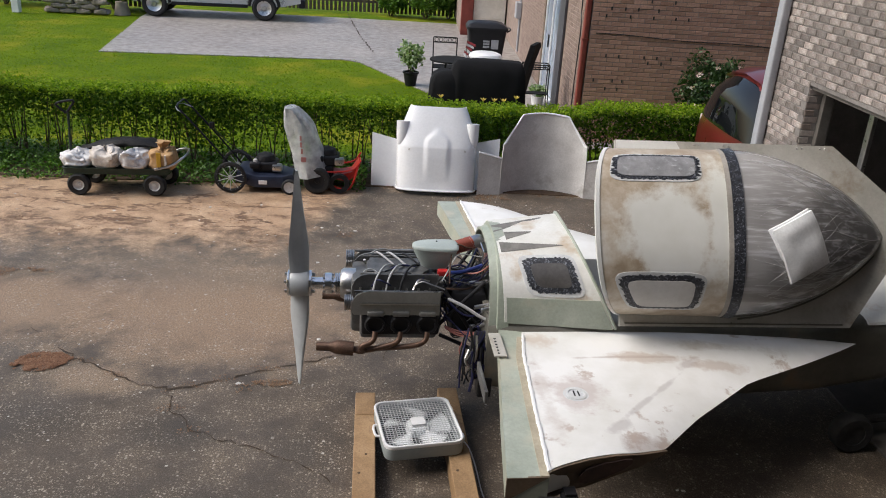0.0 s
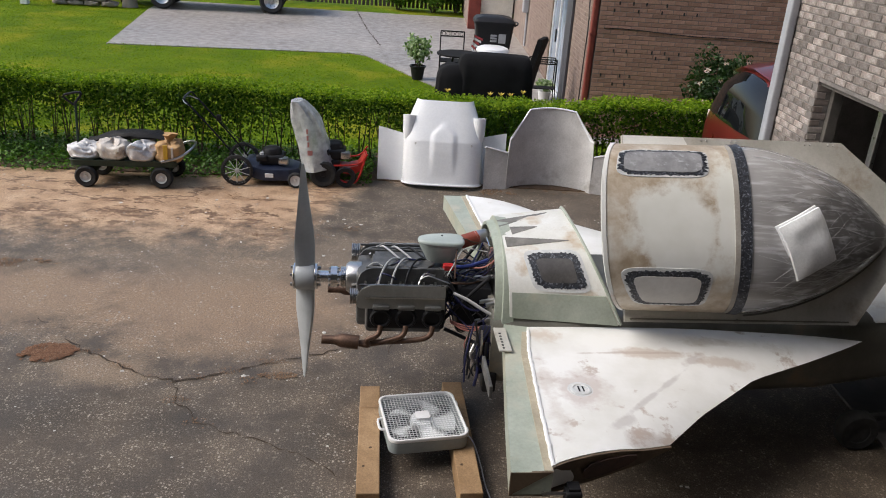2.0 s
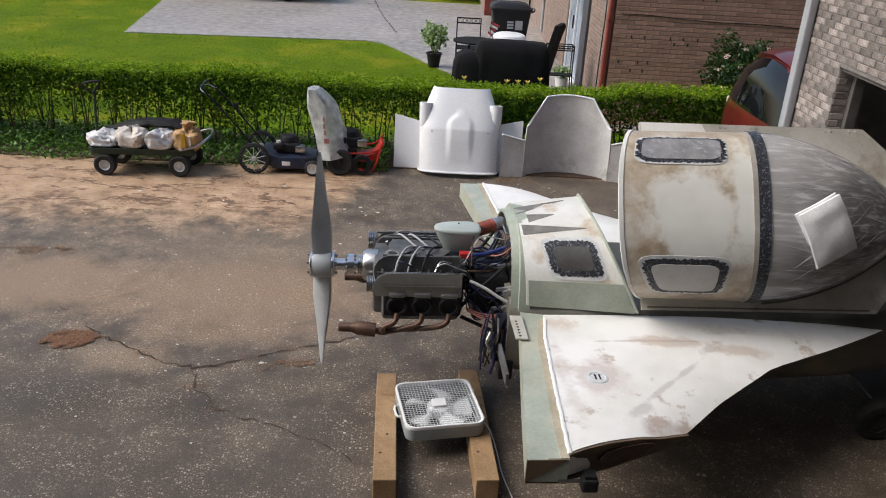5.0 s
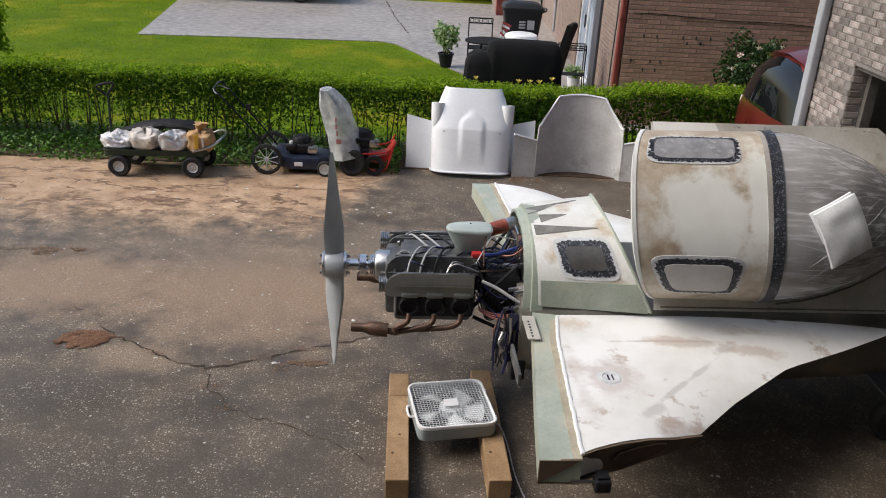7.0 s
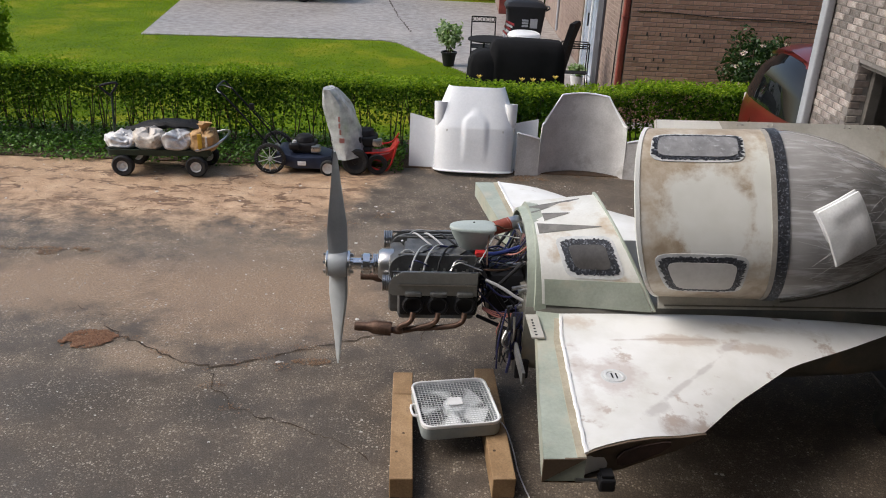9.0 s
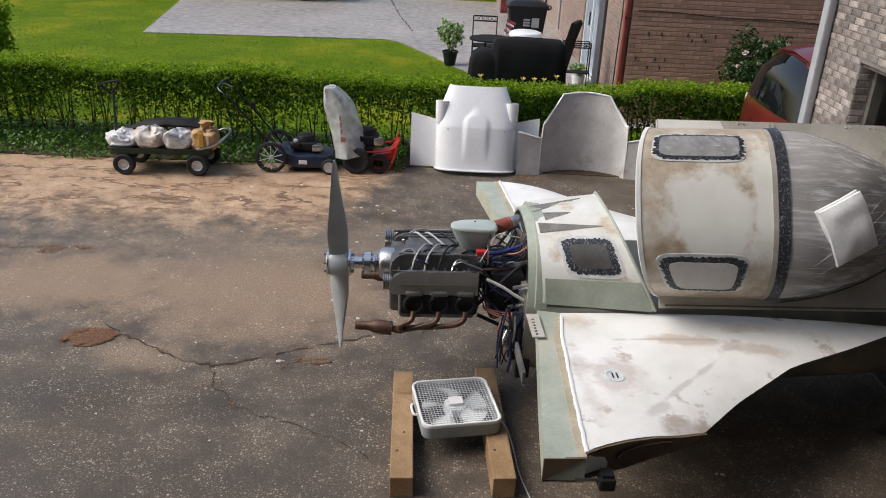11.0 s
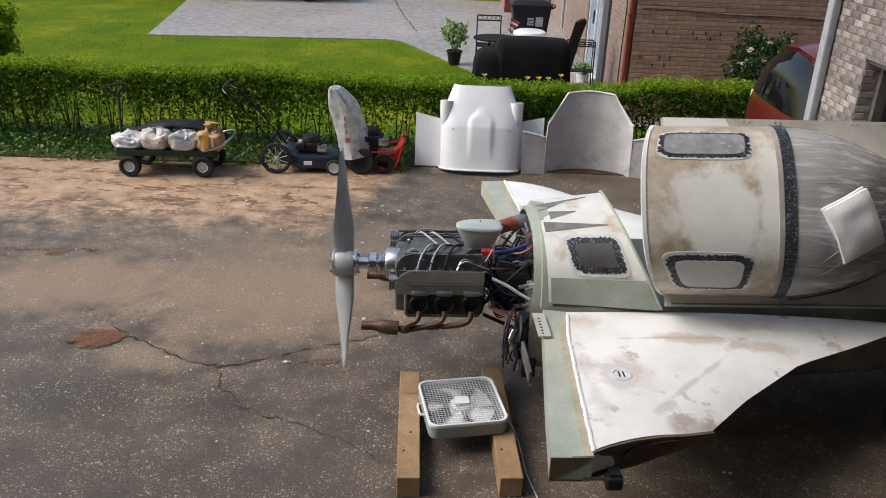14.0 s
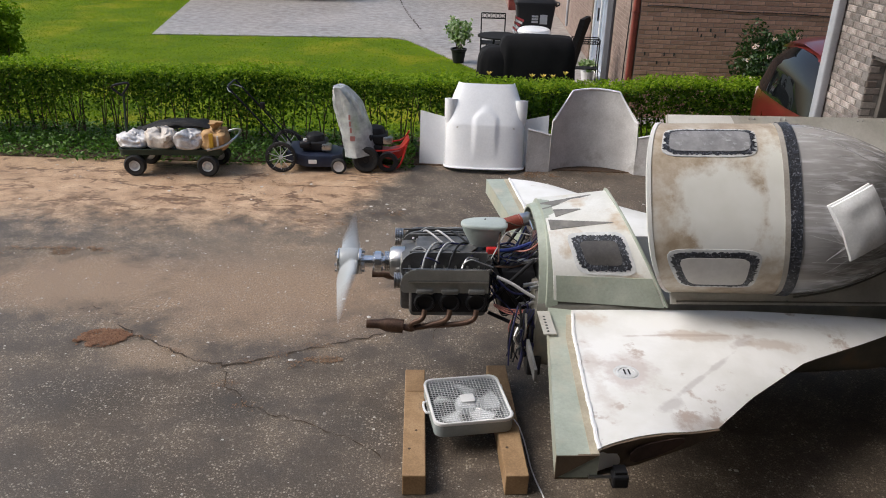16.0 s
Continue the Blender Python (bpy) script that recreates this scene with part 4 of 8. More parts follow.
# ---- open canopy, hinged along the near longeron ----
CAN = pose(0, -HALF, LONG_Z + 0.005, 60, 0, 0)
SPAN = 1.185


def canopy_half(x):
    """Half-width and height of the dome at station x."""
    if x < 1.60:
        q = (x - 0.90) / 0.70
        return 0.515 + 0.01 * q, 0.43 + 0.02 * q
    q = min(1.0, (x - 1.60) / 1.08)
    return 0.525 * max(0.0, 1 - q ** 1.8) ** 0.75 + 0.004, 0.45 * (1 - q ** 1.9) + 0.004


def on_canopy(x, a, lift=0.0, power=0.8):
    h, z = canopy_half(x)
    h, z = h + lift, z + lift
    c, s = math.cos(radians(a)), math.sin(radians(a))
    back = 0.25 - 0.16 * (x - 0.90) / 0.70 if x < 1.60 else 0.09 * (2.68 - x) / 1.08
    lean = -back * abs(s) ** power
    return Vector((x + lean, 0.588 - h * math.copysign(abs(c) ** power, c), 0.02 + z * abs(s) ** power))


def dome(x0, x1, n, lift, name, mat, label, parent, thick=0.012, k=36):
    rings = []
    for i in range(n + 1):
        x = x0 + (x1 - x0) * i / n
        up = [on_canopy(x, 180 * j / k, lift) for j in range(k + 1)]
        dn = [on_canopy(x, 180 * j / k, lift - thick) for j in range(k, -1, -1)]
        rings.append(up + dn)
    return part(name, ring_loft(bmesh.new(), rings), mat, parent, label, True)


def canopy():
    outline = [(0.90, 0.0), (2.41, 0.0), (2.70, 0.37), (2.80, 0.52), (2.82, 0.62), (2.80, 0.72), (2.74, 0.86), (2.37, SPAN), (0.90, SPAN)]
    bm = prism(bmesh.new(), outline, "z", -0.005, 0.028)
    base = part("canopy", bm, M_BOARD, plane, "open canopy on an olive base board", at=CAN)
    part("filled_corner", bevelled(prism(bmesh.new(), [(0.905, SPAN - 0.12), (1.36, SPAN - 0.12), (1.30, SPAN - 0.004), (0.905, SPAN - 0.004)], "z", 0.027, 0.031), 0.0015, 1), M_FILLER, base, "white filled corner of the board")
    part("hinge_rail", box_bm(0.93, 2.36, 0.012, 0.022, 0.026, 0.034, 0.002), M_OLIVE, base, "dull edge rail of the board")
    sh = dome(0.90, 1.55, 12, 0.0, "canopy_shell", M_CANSHELL, "tan and white sanded canopy shell", base)
    dome(1.55, 1.605, 3, 0.008, "seal_band", M_FOAM, "dark blue-black laminate band", base, 0.02)
    dome(1.525, 1.55, 2, 0.004, "filler_band", M_RIBPALE, "grey filler band", base, 0.02)
    dome(0.885, 0.905, 2, 0.005, "rear_rim", M_FILLER, "white rear rim", base, 0.02)
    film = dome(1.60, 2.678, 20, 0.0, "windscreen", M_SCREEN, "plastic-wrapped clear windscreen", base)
    # long thin folds in the film over the screen, coloured pale for their highlights
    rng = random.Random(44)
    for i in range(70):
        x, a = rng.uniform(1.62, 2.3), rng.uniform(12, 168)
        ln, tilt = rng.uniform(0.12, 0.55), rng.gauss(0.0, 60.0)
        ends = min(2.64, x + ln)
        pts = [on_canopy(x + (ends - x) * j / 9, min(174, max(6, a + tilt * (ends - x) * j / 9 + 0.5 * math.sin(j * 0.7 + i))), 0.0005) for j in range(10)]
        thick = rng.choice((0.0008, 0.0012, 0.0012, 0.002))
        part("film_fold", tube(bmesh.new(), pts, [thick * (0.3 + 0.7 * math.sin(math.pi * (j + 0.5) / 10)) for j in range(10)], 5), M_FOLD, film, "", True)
    # dark gasket where the screen meets the board
    pts = [on_canopy(1.66 + 1.015 * i / 40, 1.0, 0.012) for i in range(41)] + [on_canopy(2.675 - 1.015 * i / 40, 179.0, 0.012) for i in range(41)]
    part("gasket", tube(bmesh.new(), pts, 0.006, 6), M_OLIVE, base, "dull grey edge strip", True)
    for x in (1.42, 1.62, 2.12, 2.28):
        for d in (0.0, 0.035):
            for u in (0.02, SPAN - 0.02):
                part("rivet", spin(bmesh.new(), [(0.0, 0.0035), (0.006, 0.003), (0.008, -0.001)], 8, pose(x + d, u, 0.029)), M_STEEL, base)
    return base, sh


canopy_base, canopy_shell = canopy()


def can_skin(f, a, lift):
    return on_canopy(f, a, lift)


quarter_window(can_skin, 0.95, 1.43, 21, 61, canopy_base, M_WINLIGHT, 21, 0.2, 0.09, 0.12)
quarter_window(can_skin, 0.95, 1.41, 112, 141, canopy_base, M_WINFILM, 31, 0.0, 0.05, 0.11)


def folded_cloth():
    """White folded padding lying on the windscreen."""
    c = Vector(on_canopy(1.93, 79, 0.0))
    n = (on_canopy(1.93, 79, 0.1) - c).normalized()
    u = (on_canopy(2.03, 79, 0.0) - c).normalized()
    v = n.cross(u).normalized()
    base = Matrix(((u.x, v.x, n.x, c.x), (u.y, v.y, n.y, c.y), (u.z, v.z, n.z, c.z), (0, 0, 0, 1)))
    m = plane.matrix_basis @ CAN @ base @ pose(0.0, 0.0, 0.012, 0, 0, 22)
    th = thing("folded_cloth", "folded white padding cloth lying on the plastic-wrapped windscreen", "cloth", m)
    for i, (w, h, z, dx, dy) in enumerate(((0.28, 0.36, 0.0, 0, 0), (0.28, 0.35, 0.02, 0.005, -0.008), (0.27, 0.35, 0.04, -0.006, 0.006))):
        bm = bmesh.new()
        gx, gy = 12, 14
        top = [[None] * (gy + 1) for _ in range(gx + 1)]
        lo = [[None] * (gy + 1) for _ in range(gx + 1)]
        for a in range(gx + 1):
            for b in range(gy + 1):
                px, py = (a / gx - 0.5) * w + dx, (b / gy - 0.5) * h + dy
                e = min(a, gx - a, 2) / 2 * min(b, gy - b, 2) / 2
                wz = 0.010 * noise.noise(Vector((px * 9, py * 9, i * 3.0)))
                sag = -0.6 * py * py - 0.15 * px * px
                top[a][b] = bm.verts.new((px, py, z + 0.008 + 0.010 * e + wz + sag))
                lo[a][b] = bm.verts.new((px, py, z - 0.004 + wz * 0.5 + sag))
        for g in (top, lo):
            for a in range(gx):
                for b in range(gy):
                    bm.faces.new((g[a][b], g[a + 1][b], g[a + 1][b + 1], g[a][b + 1]))
        loop = [(a, 0) for a in range(gx)] + [(gx, b) for b in range(gy)] + [(a, gy) for a in range(gx, 0, -1)] + [(0, b) for b in range(gy, 0, -1)]
        for (a, b), (c2, d2) in zip(loop, loop[1:] + loop[:1]):
            bm.faces.new((top[a][b], top[c2][d2], lo[c2][d2], lo[a][b]))
        part("fold", bm, M_CLOTH, th, smooth=True)


folded_cloth()


# ---- undercarriage ----
def wheel(name, parent, x, y, r, w, label=""):
    t = part(name, spin(bmesh.new(), [(r * 0.55, -w / 2), (r * 0.9, -w / 2), (r, -w * 0.3), (r, w * 0.3), (r * 0.9, w / 2), (r * 0.55, w / 2)], 28, pose(x, y, r, 90, 0, 0), True), M_RUBBER, parent, label, True)
    part("rim", spin(bmesh.new(), [(0.0, -w * 0.3), (r * 0.3, -w * 0.42), (r * 0.56, -w * 0.4), (r * 0.56, w * 0.4), (r * 0.3, w * 0.42), (0.0, w * 0.3)], 24, pose(x, y, r, 90, 0, 0)), M_STEEL, t, "metal rim", True)
    return t


for s in (-1, 1):
    part("gear_leg", tube(bmesh.new(), [(0.95, s * 0.25, 0.45), (0.93, s * 0.45, 0.33), (0.92, s * 0.58, 0.17)], [0.05, 0.04, 0.03], 8, 1), M_GLASSFIBRE, plane, "curved glassfibre main gear leg", True)
    wheel("main_wheel", plane, 0.92, s * 0.64, 0.17, 0.13, "black main wheel tyre")
part("nose_leg", tube(bmesh.new(), [(3.45, 0, 0.55), (3.4, 0, 0.16)], 0.03, 8), M_STEEL, plane, "nose gear strut", True)
wheel("nose_wheel", plane, 3.4, 0, 0.14, 0.1, "small black nose wheel tyre")
dolly = thing("tow_dolly", "black-wheeled tow dolly standing under the nose", "dolly", plane.matrix_basis @ pose(2.63, -0.60, 0))
wheel("wheel", dolly, 0, 0, 0.14, 0.11, "black dolly tyre").children[0].data.materials[0] = M_RUBBER
part("axle_tube", tube(bmesh.new(), [(0, 0.0, 0.15), (0.0, 0.1, 0.15), (0.25, 0.12, 0.17), (0.9, 0.15, 0.18)], 0.03, 8, 1), M_RUBBER, dolly, "dark axle tube", True)


# ---- engine and propeller ----
M_CASTING = surface("dull_casting", (0.08, 0.08, 0.08), (0.17, 0.17, 0.167), 9, 90, 0.5, 0.35, 0.25, 0.003, spread=0.2)
M_COVER = surface("grey_belt_cover", (0.24, 0.24, 0.225), (0.34, 0.335, 0.315), 5, 90, 0.4, 0.4, 0.1, 0.002, spread=0.1)
M_PULLEY = surface("dull_ribbed_metal", (0.14, 0.14, 0.135), (0.22, 0.22, 0.21), 12, 90, 0.5, 0.5, 0.1, 0.002)
M_RUST = surface("heat_stained_exhaust", (0.06, 0.035, 0.025), (0.16, 0.095, 0.065), 9, 80, 0.5, 0.6, 0.2, 0.002, spread=0.3)
M_HOSE = surface("orange_brown_hose", (0.20, 0.035, 0.018), (0.30, 0.065, 0.035), 12, 80, 0.6, 0, 0.3, 0.003)
M_WIRE = plain("black_wire", (0.015, 0.015, 0.018), 0.5)
M_WIRE_BLUE = plain("blue_wire", (0.015, 0.03, 0.16), 0.45)
M_WIRE_NAVY = plain("navy_sleeve", (0.012, 0.014, 0.07), 0.55)
M_WIRE_RED = plain("red_connector", (0.45, 0.02, 0.02), 0.45)
M_WIRE_PINK = plain("pink_wire", (0.40, 0.15, 0.12), 0.5)
M_WIRE_GREY = plain("grey_wire", (0.45, 0.45, 0.45), 0.5)
M_INTAKE = surface("grey_green_intake", (0.34, 0.39, 0.37), (0.43, 0.48, 0.455), 4, 70, 0.4, 0, 0.1, 0.002, spread=0.08)
HUB = Vector((-1.10, 0.0, 0.92))


def engine():
    bm = box_bm(-0.76, -0.16, -0.17, 0.17, 0.64, 1.02, 0.03)
    box(bm, -0.70, -0.20, -0.33, 0.33, 0.68, 0.90, 0.03)
    for x in (-0.66, -0.50, -0.34):
        box(bm, x, x + 0.05, -0.12, 0.12, 1.01, 1.045, 0.01)
    eng = part("engine", bm, M_CASTING, plane, "flat six-cylinder engine in dull grey castings", True)
    for s, z1 in ((-1, 1.025), (1, 1.025)):
        # tray-shaped cover standing along each bank, its tail corner rounded
        poly = []
        x0, x1, z0, r = -0.755, -0.195, 0.865, 0.11
        poly += [(x1, z0), (x1, z1)]
        poly += [(x0 + r - r * math.sin(radians(90 * i / 6)), z1 - r + r * math.cos(radians(90 * i / 6))) for i in range(7)]
        poly += [(x0, z0 + 0.02), (x0 + 0.02, z0)]
        bm = prism(bmesh.new(), poly, "y", s * 0.335, s * 0.35)
        c = part("side_cover", bevelled(bm, 0.004, 1), M_COVER, eng, "flat grey cover plate with a rounded corner")
        bm = prism(bmesh.new(), [(-0.74, z1 - 0.012), (-0.18, z1 - 0.012), (-0.18, z1), (-0.74, z1)], "y", s * 0.325, s * 0.335)
        part("cover_flange", bm, M_CASTING, c, "dark flange edge")
        inner = [(x, z + 0.045) for x, z in poly[1:9]] + [(x0 + 0.01, 0.88), (x1, 0.88)]
        part("inner_cover", prism(bmesh.new(), inner, "y", s * 0.165, s * 0.18), M_CASTING, eng, "dark inner cover plate")
        part("rail_top", tube(bmesh.new(), [(x, s * 0.342, z + 0.002) for x, z in poly[1:9]], 0.004, 6), M_STEEL, c, "thin bright edge", True)
        bm = box_bm(-0.73, -0.19, min(s * 0.18, s * 0.32), max(s * 0.18, s * 0.32), 0.90, 0.965, 0.012)
        part("cylinder_bank", bm, M_BLACK, eng, "black cylinder bank", True)
        part("rail", box_bm(-0.70, -0.20, min(s * 0.352, s * 0.362), max(s * 0.352, s * 0.362), 0.942, 0.949), M_STEEL, c, "thin bright rib")
        for x in (-0.63, -0.46, -0.28):
            bm = cyl(bmesh.new(), (x, s * 0.25, 0.955), (x, s * 0.25, 0.985), 0.02, 0.017, 12)
            cyl(bm, (x, s * 0.25, 0.985), (x, s * 0.25, 0.992), 0.012, 0.012, 10)
            part("spark_coil", bm, M_STEEL, eng, "ignition coil", True)
        for x in (-0.60, -0.44, -0.27):
            # rocker covers below, and a port for each cylinder
            bm = spin(bmesh.new(), [(0.0, -0.01), (0.045, -0.01), (0.05, 0.02), (0.062, 0.02), (0.072, 0.0), (0.072, -0.10)], 20, pose(x, s * 0.35, 0.80, 90 if s < 0 else -90, 0, 0))
            part("port", bm, M_BLACK, eng, "round black exhaust port housing", True)
            bm = box_bm(x - 0.055, x + 0.055, min(s * 0.33, s * 0.375), max(s * 0.33, s * 0.375), 0.862, 0.895, 0.012)
            part("bracket", bm, M_PULLEY, eng, "cast bracket", True)
            part("header_pipe", tube(bmesh.new(), [(x, s * 0.38, 0.76), (x - 0.01, s * 0.41, 0.705), (x - 0.10, s * 0.415, 0.675), (-0.66, s * 0.40 + 0.05 * (x + 0.44), 0.635 + 0.06 * (x + 0.44)), (-0.76, s * 0.39, 0.64)], 0.018, 10, 2), M_RUST, eng, "heat-stained exhaust header", True)
        part("head_cover", box_bm(-0.69, -0.19, min(s * 0.30, s * 0.352), max(s * 0.30, s * 0.352), 0.72, 0.865, 0.02), M_BLACK, eng, "black cylinder head", True)
        part("collector", tube(bmesh.new(), [(-0.735, s * 0.385, 0.64), (-0.80, s * 0.38, 0.645), (-0.86, s * 0.375, 0.65), (-0.97, s * 0.37, 0.65)], [0.046, 0.046, 0.03, 0.028], 14, 1), M_RUST, eng, "rusty exhaust collector and tailpipe", True)
    # front case, pulleys and belt cover toward the propeller
    bm = spin(bmesh.new(), [(0.0, 0.0), (0.09, 0.0), (0.105, 0.02), (0.105, 0.10), (0.0, 0.10)], 30, pose(-0.83, 0, 0.92, 0, 90, 0))
    part("reduction_case", bm, M_STEEL, eng, "round cast reduction drive case", True)
    for (y, z, r) in ((-0.16, 0.86, 0.055), (0.24, 1.0, 0.062), (0.0, 0.92, 0.072)):
        bm = bmesh.new()
        prof = [(0.0, 0.0)]
        for i in range(5):
            prof += [(r, 0.012 * i), (r, 0.012 * i + 0.006), (r - 0.008, 0.012 * i + 0.008)]
        prof += [(0.0, 0.062)]
        spin(bm, prof, 28, pose(-0.865 if y == 0.0 else -0.80, y, z, 0, 90, 0))
        part("pulley", bm, M_CHROME if y == 0.0 else M_STEEL, eng, "ribbed metal pulley", True)
    # exhaust tail on the far side shows under the case; intake box and its hose
    box_i = [(-0.21 + 0.150 * math.copysign(abs(math.cos(a)) ** 0.62, math.cos(a)), -0.02 + (0.085 + 0.025 * math.cos(a)) * math.copysign(abs(math.sin(a)) ** 0.7, math.sin(a))) for a in [2 * math.pi * i / 32 for i in range(32)]]
    bm = bmesh.new()
    ring_loft(bm, [[((x + 0.21) * k - 0.21, y * k + 0.02, z) for x, y in box_i] for z, k in ((1.05, 0.55), (1.10, 0.72), (1.16, 0.93), (1.19, 0.98), (1.195, 1.03), (1.207, 1.03), (1.214, 0.99), (1.218, 0.9))])
    it = part("intake_box", bm, M_INTAKE, eng, "grey-green rounded air intake box", True)
    part("intake_screw", spin(bmesh.new(), [(0, 0.004), (0.006, 0.004), (0.007, -0.002)], 8, pose(-0.2, 0.04, 1.218)), M_BLACK, it)
    part("bulkhead_box", box_bm(-0.10, 0.13, -0.20, 0.25, 0.62, 0.95, 0.03), M_BLACK, eng, "dark accessory case", True)
    part("intake_elbow", tube(bmesh.new(), [(0.03, 0.09, 1.19), (0.09, 0.10, 1.205), (0.14, 0.11, 1.19)], 0.046, 16), M_STEEL, eng, "pale metal duct", True)
    pts = [(-0.075, 0.06, 1.165), (-0.02, 0.075, 1.18), (0.035, 0.09, 1.19)]
    bm = bmesh.new()
    for i in range(9):
        q = i / 8
        a = Vector(pts[0]).lerp(Vector(pts[2]), q)
        cyl(bm, a, a + Vector((0.012, 0.004, 0.005)), 0.047, 0.047, 16)
        cyl(bm, a + Vector((0.011, 0.004, 0.005)), a + Vector((0.021, 0.007, 0.008)), 0.04, 0.04, 16)
    part("intake_hose", bm, M_HOSE, eng, "ribbed orange-brown intake hose", True)
    # inlet runners and top plate
    part("top_plate", bevelled(prism(bmesh.new(), [(-0.66, -0.10), (-0.30, -0.13), (-0.25, -0.06), (-0.32, 0.02), (-0.30, 0.12), (-0.64, 0.12)], "z", 1.045, 1.06), 0.003, 1), M_CASTING, eng, "grey intake manifold plate")
    for x in (-0.62, -0.54, -0.45):
        for s in (-1, 1):
            part("runner", tube(bmesh.new(), [(x, s * 0.26, 0.98), (x + 0.02, s * 0.22, 1.07), (x + 0.08, s * 0.06, 1.09), (x + 0.14, 0, 1.06)], 0.007, 8, 2), M_BLACK if x == -0.45 else M_WIRE_GREY, eng, "bent hose over the manifold", True)
    rng = random.Random(12)
    # leads, hose clips and bolts on top of the manifold and along the banks
    for i in range(26):
        a = Vector((rng.uniform(-0.70, -0.30), rng.choice((-1, 1)) * rng.uniform(0.10, 0.30), rng.uniform(0.975, 1.05)))
        b = Vector((min(a.x + rng.uniform(0.10, 0.30), -0.17), a.y + rng.uniform(-0.12, 0.12), rng.uniform(0.98, 1.05)))
        mid = a.lerp(b, 0.5) + Vector((0, rng.uniform(-0.06, 0.06), rng.uniform(0.01, 0.06)))
        mat = rng.choice([M_WIRE] * 4 + [M_WIRE_GREY, M_STEEL, M_WIRE_NAVY])
        part("lead", tube(bmesh.new(), [a, a.lerp(mid, 0.5) + Vector((0, 0, 0.03)), mid, b], rng.uniform(0.003, 0.006), 6, 2), mat, eng)
    for i in range(14):
        x, s = -0.70 + 0.075 * (i // 2), (-1, 1)[i % 2]
        part("bolt", cyl(bmesh.new(), (x, s * 0.20, 0.962), (x, s * 0.20, 0.985), 0.009, 0.008, 6), M_STEEL, eng)
        part("clip", cyl(bmesh.new(), (x + 0.02, s * 0.11, 1.035), (x + 0.035, s * 0.112, 1.04), 0.014, 0.014, 8), M_STEEL if i % 3 else M_BLACK, eng)
    for s in (-1, 1):
        part("fuel_rail", tube(bmesh.new(), [(-0.70, s * 0.145, 1.06), (-0.30, s * 0.145, 1.06)], 0.009, 8), M_PULLEY, eng, "bright fuel rail", True)
        for x in (-0.62, -0.46, -0.30):
            part("injector", cyl(bmesh.new(), (x, s * 0.145, 1.055), (x, s * 0.17, 0.99), 0.011, 0.008, 8), M_BLACK, eng, "black injector")
    # loom between the engine and the firewall
    for i in range(68):
        a = Vector((rng.uniform(-0.22, -0.12), rng.uniform(-0.30, 0.22), rng.uniform(0.72, 1.06)))
        b = Vector((0.14, rng.uniform(-0.40, 0.34), rng.uniform(0.55, 1.2)))
        mid = a.lerp(b, 0.5) + Vector((rng.uniform(-0.09, 0.07), rng.uniform(-0.12, 0.12), rng.uniform(-0.24, 0.12)))
        mat = rng.choice([M_WIRE] * 10 + [M_WIRE_NAVY] * 3 + [M_WIRE_GREY, M_WIRE_GREY, M_STEEL, M_WIRE_PINK, M_WIRE_BLUE, M_RUST])
        part("wire", tube(bmesh.new(), [a, a.lerp(mid, 0.6) + Vector((rng.uniform(-0.05, 0.05), rng.uniform(-0.06, 0.06), rng.uniform(-0.06, 0.06))), mid, b.lerp(mid, 0.5) + Vector((0, rng.uniform(-0.06, 0.06), rng.uniform(-0.08, 0.05))), b], rng.uniform(0.003, 0.008) * (0.6 if mat in (M_WIRE_GREY, M_STEEL) else 1.0), 6, 2), mat, eng)
    for a, b in (((-0.17, -0.20, 1.0), (0.09, -0.28, 0.62)), ((-0.17, 0.20, 1.0), (0.09, 0.28, 0.62)), ((-0.2, -0.2, 0.70), (0.09, -0.30, 1.08)), ((-0.2, 0.2, 0.70), (0.09, 0.30, 1.08)), ((-0.18, -0.26, 0.68), (0.09, -0.36, 0.60))):
        part("mount_tube", tube(bmesh.new(), [a, b], 0.013, 10), M_BLACK, eng, "black tubular engine mount", True)
    part("blue_hose", tube(bmesh.new(), [(-0.17, -0.12, 1.06), (-0.05, -0.13, 1.07), (0.05, -0.12, 1.10), (0.135, -0.10, 1.13)], 0.013, 8, 2), M_WIRE_BLUE, eng, "bright blue hose", True)
    part("connector", box_bm(-0.20, -0.13, -0.16, -0.11, 1.05, 1.09, 0.008), M_WIRE_RED, eng, "red connector block")
    for i in range(3):
        y = -0.34 - 0.015 * i
        part("pink_lead", tube(bmesh.new(), [(-0.15, y + 0.05, 0.76), (-0.05, y, 0.74 - 0.01 * i), (0.04, y - 0.01, 0.745)], 0.005, 6, 2), M_WIRE_PINK, eng, "pink lead", True)
    # coil of navy hose hanging under the firewall, and the oil cooler beside it
    for i in range(6):
        x = 0.045 + 0.012 * i
        part("hanging_hose", tube(bmesh.new(), [(x, -0.40, 0.78), (x - 0.05 - 0.01 * i, -0.46, 0.62), (x - 0.01, -0.47, 0.45 + 0.02 * i), (x + 0.06, -0.44, 0.55), (x + 0.06, -0.42, 0.75)], 0.014, 8, 2), M_WIRE_NAVY if i % 2 else M_WIRE, eng, "dark blue hanging hose", True)
    # bright plates and fittings on the firewall behind the intake
    part("firewall_plate", box_bm(0.09, 0.132, -0.12, 0.20, 1.03, 1.22, 0.008), M_CHROME, eng, "bright aluminium plate on the firewall")
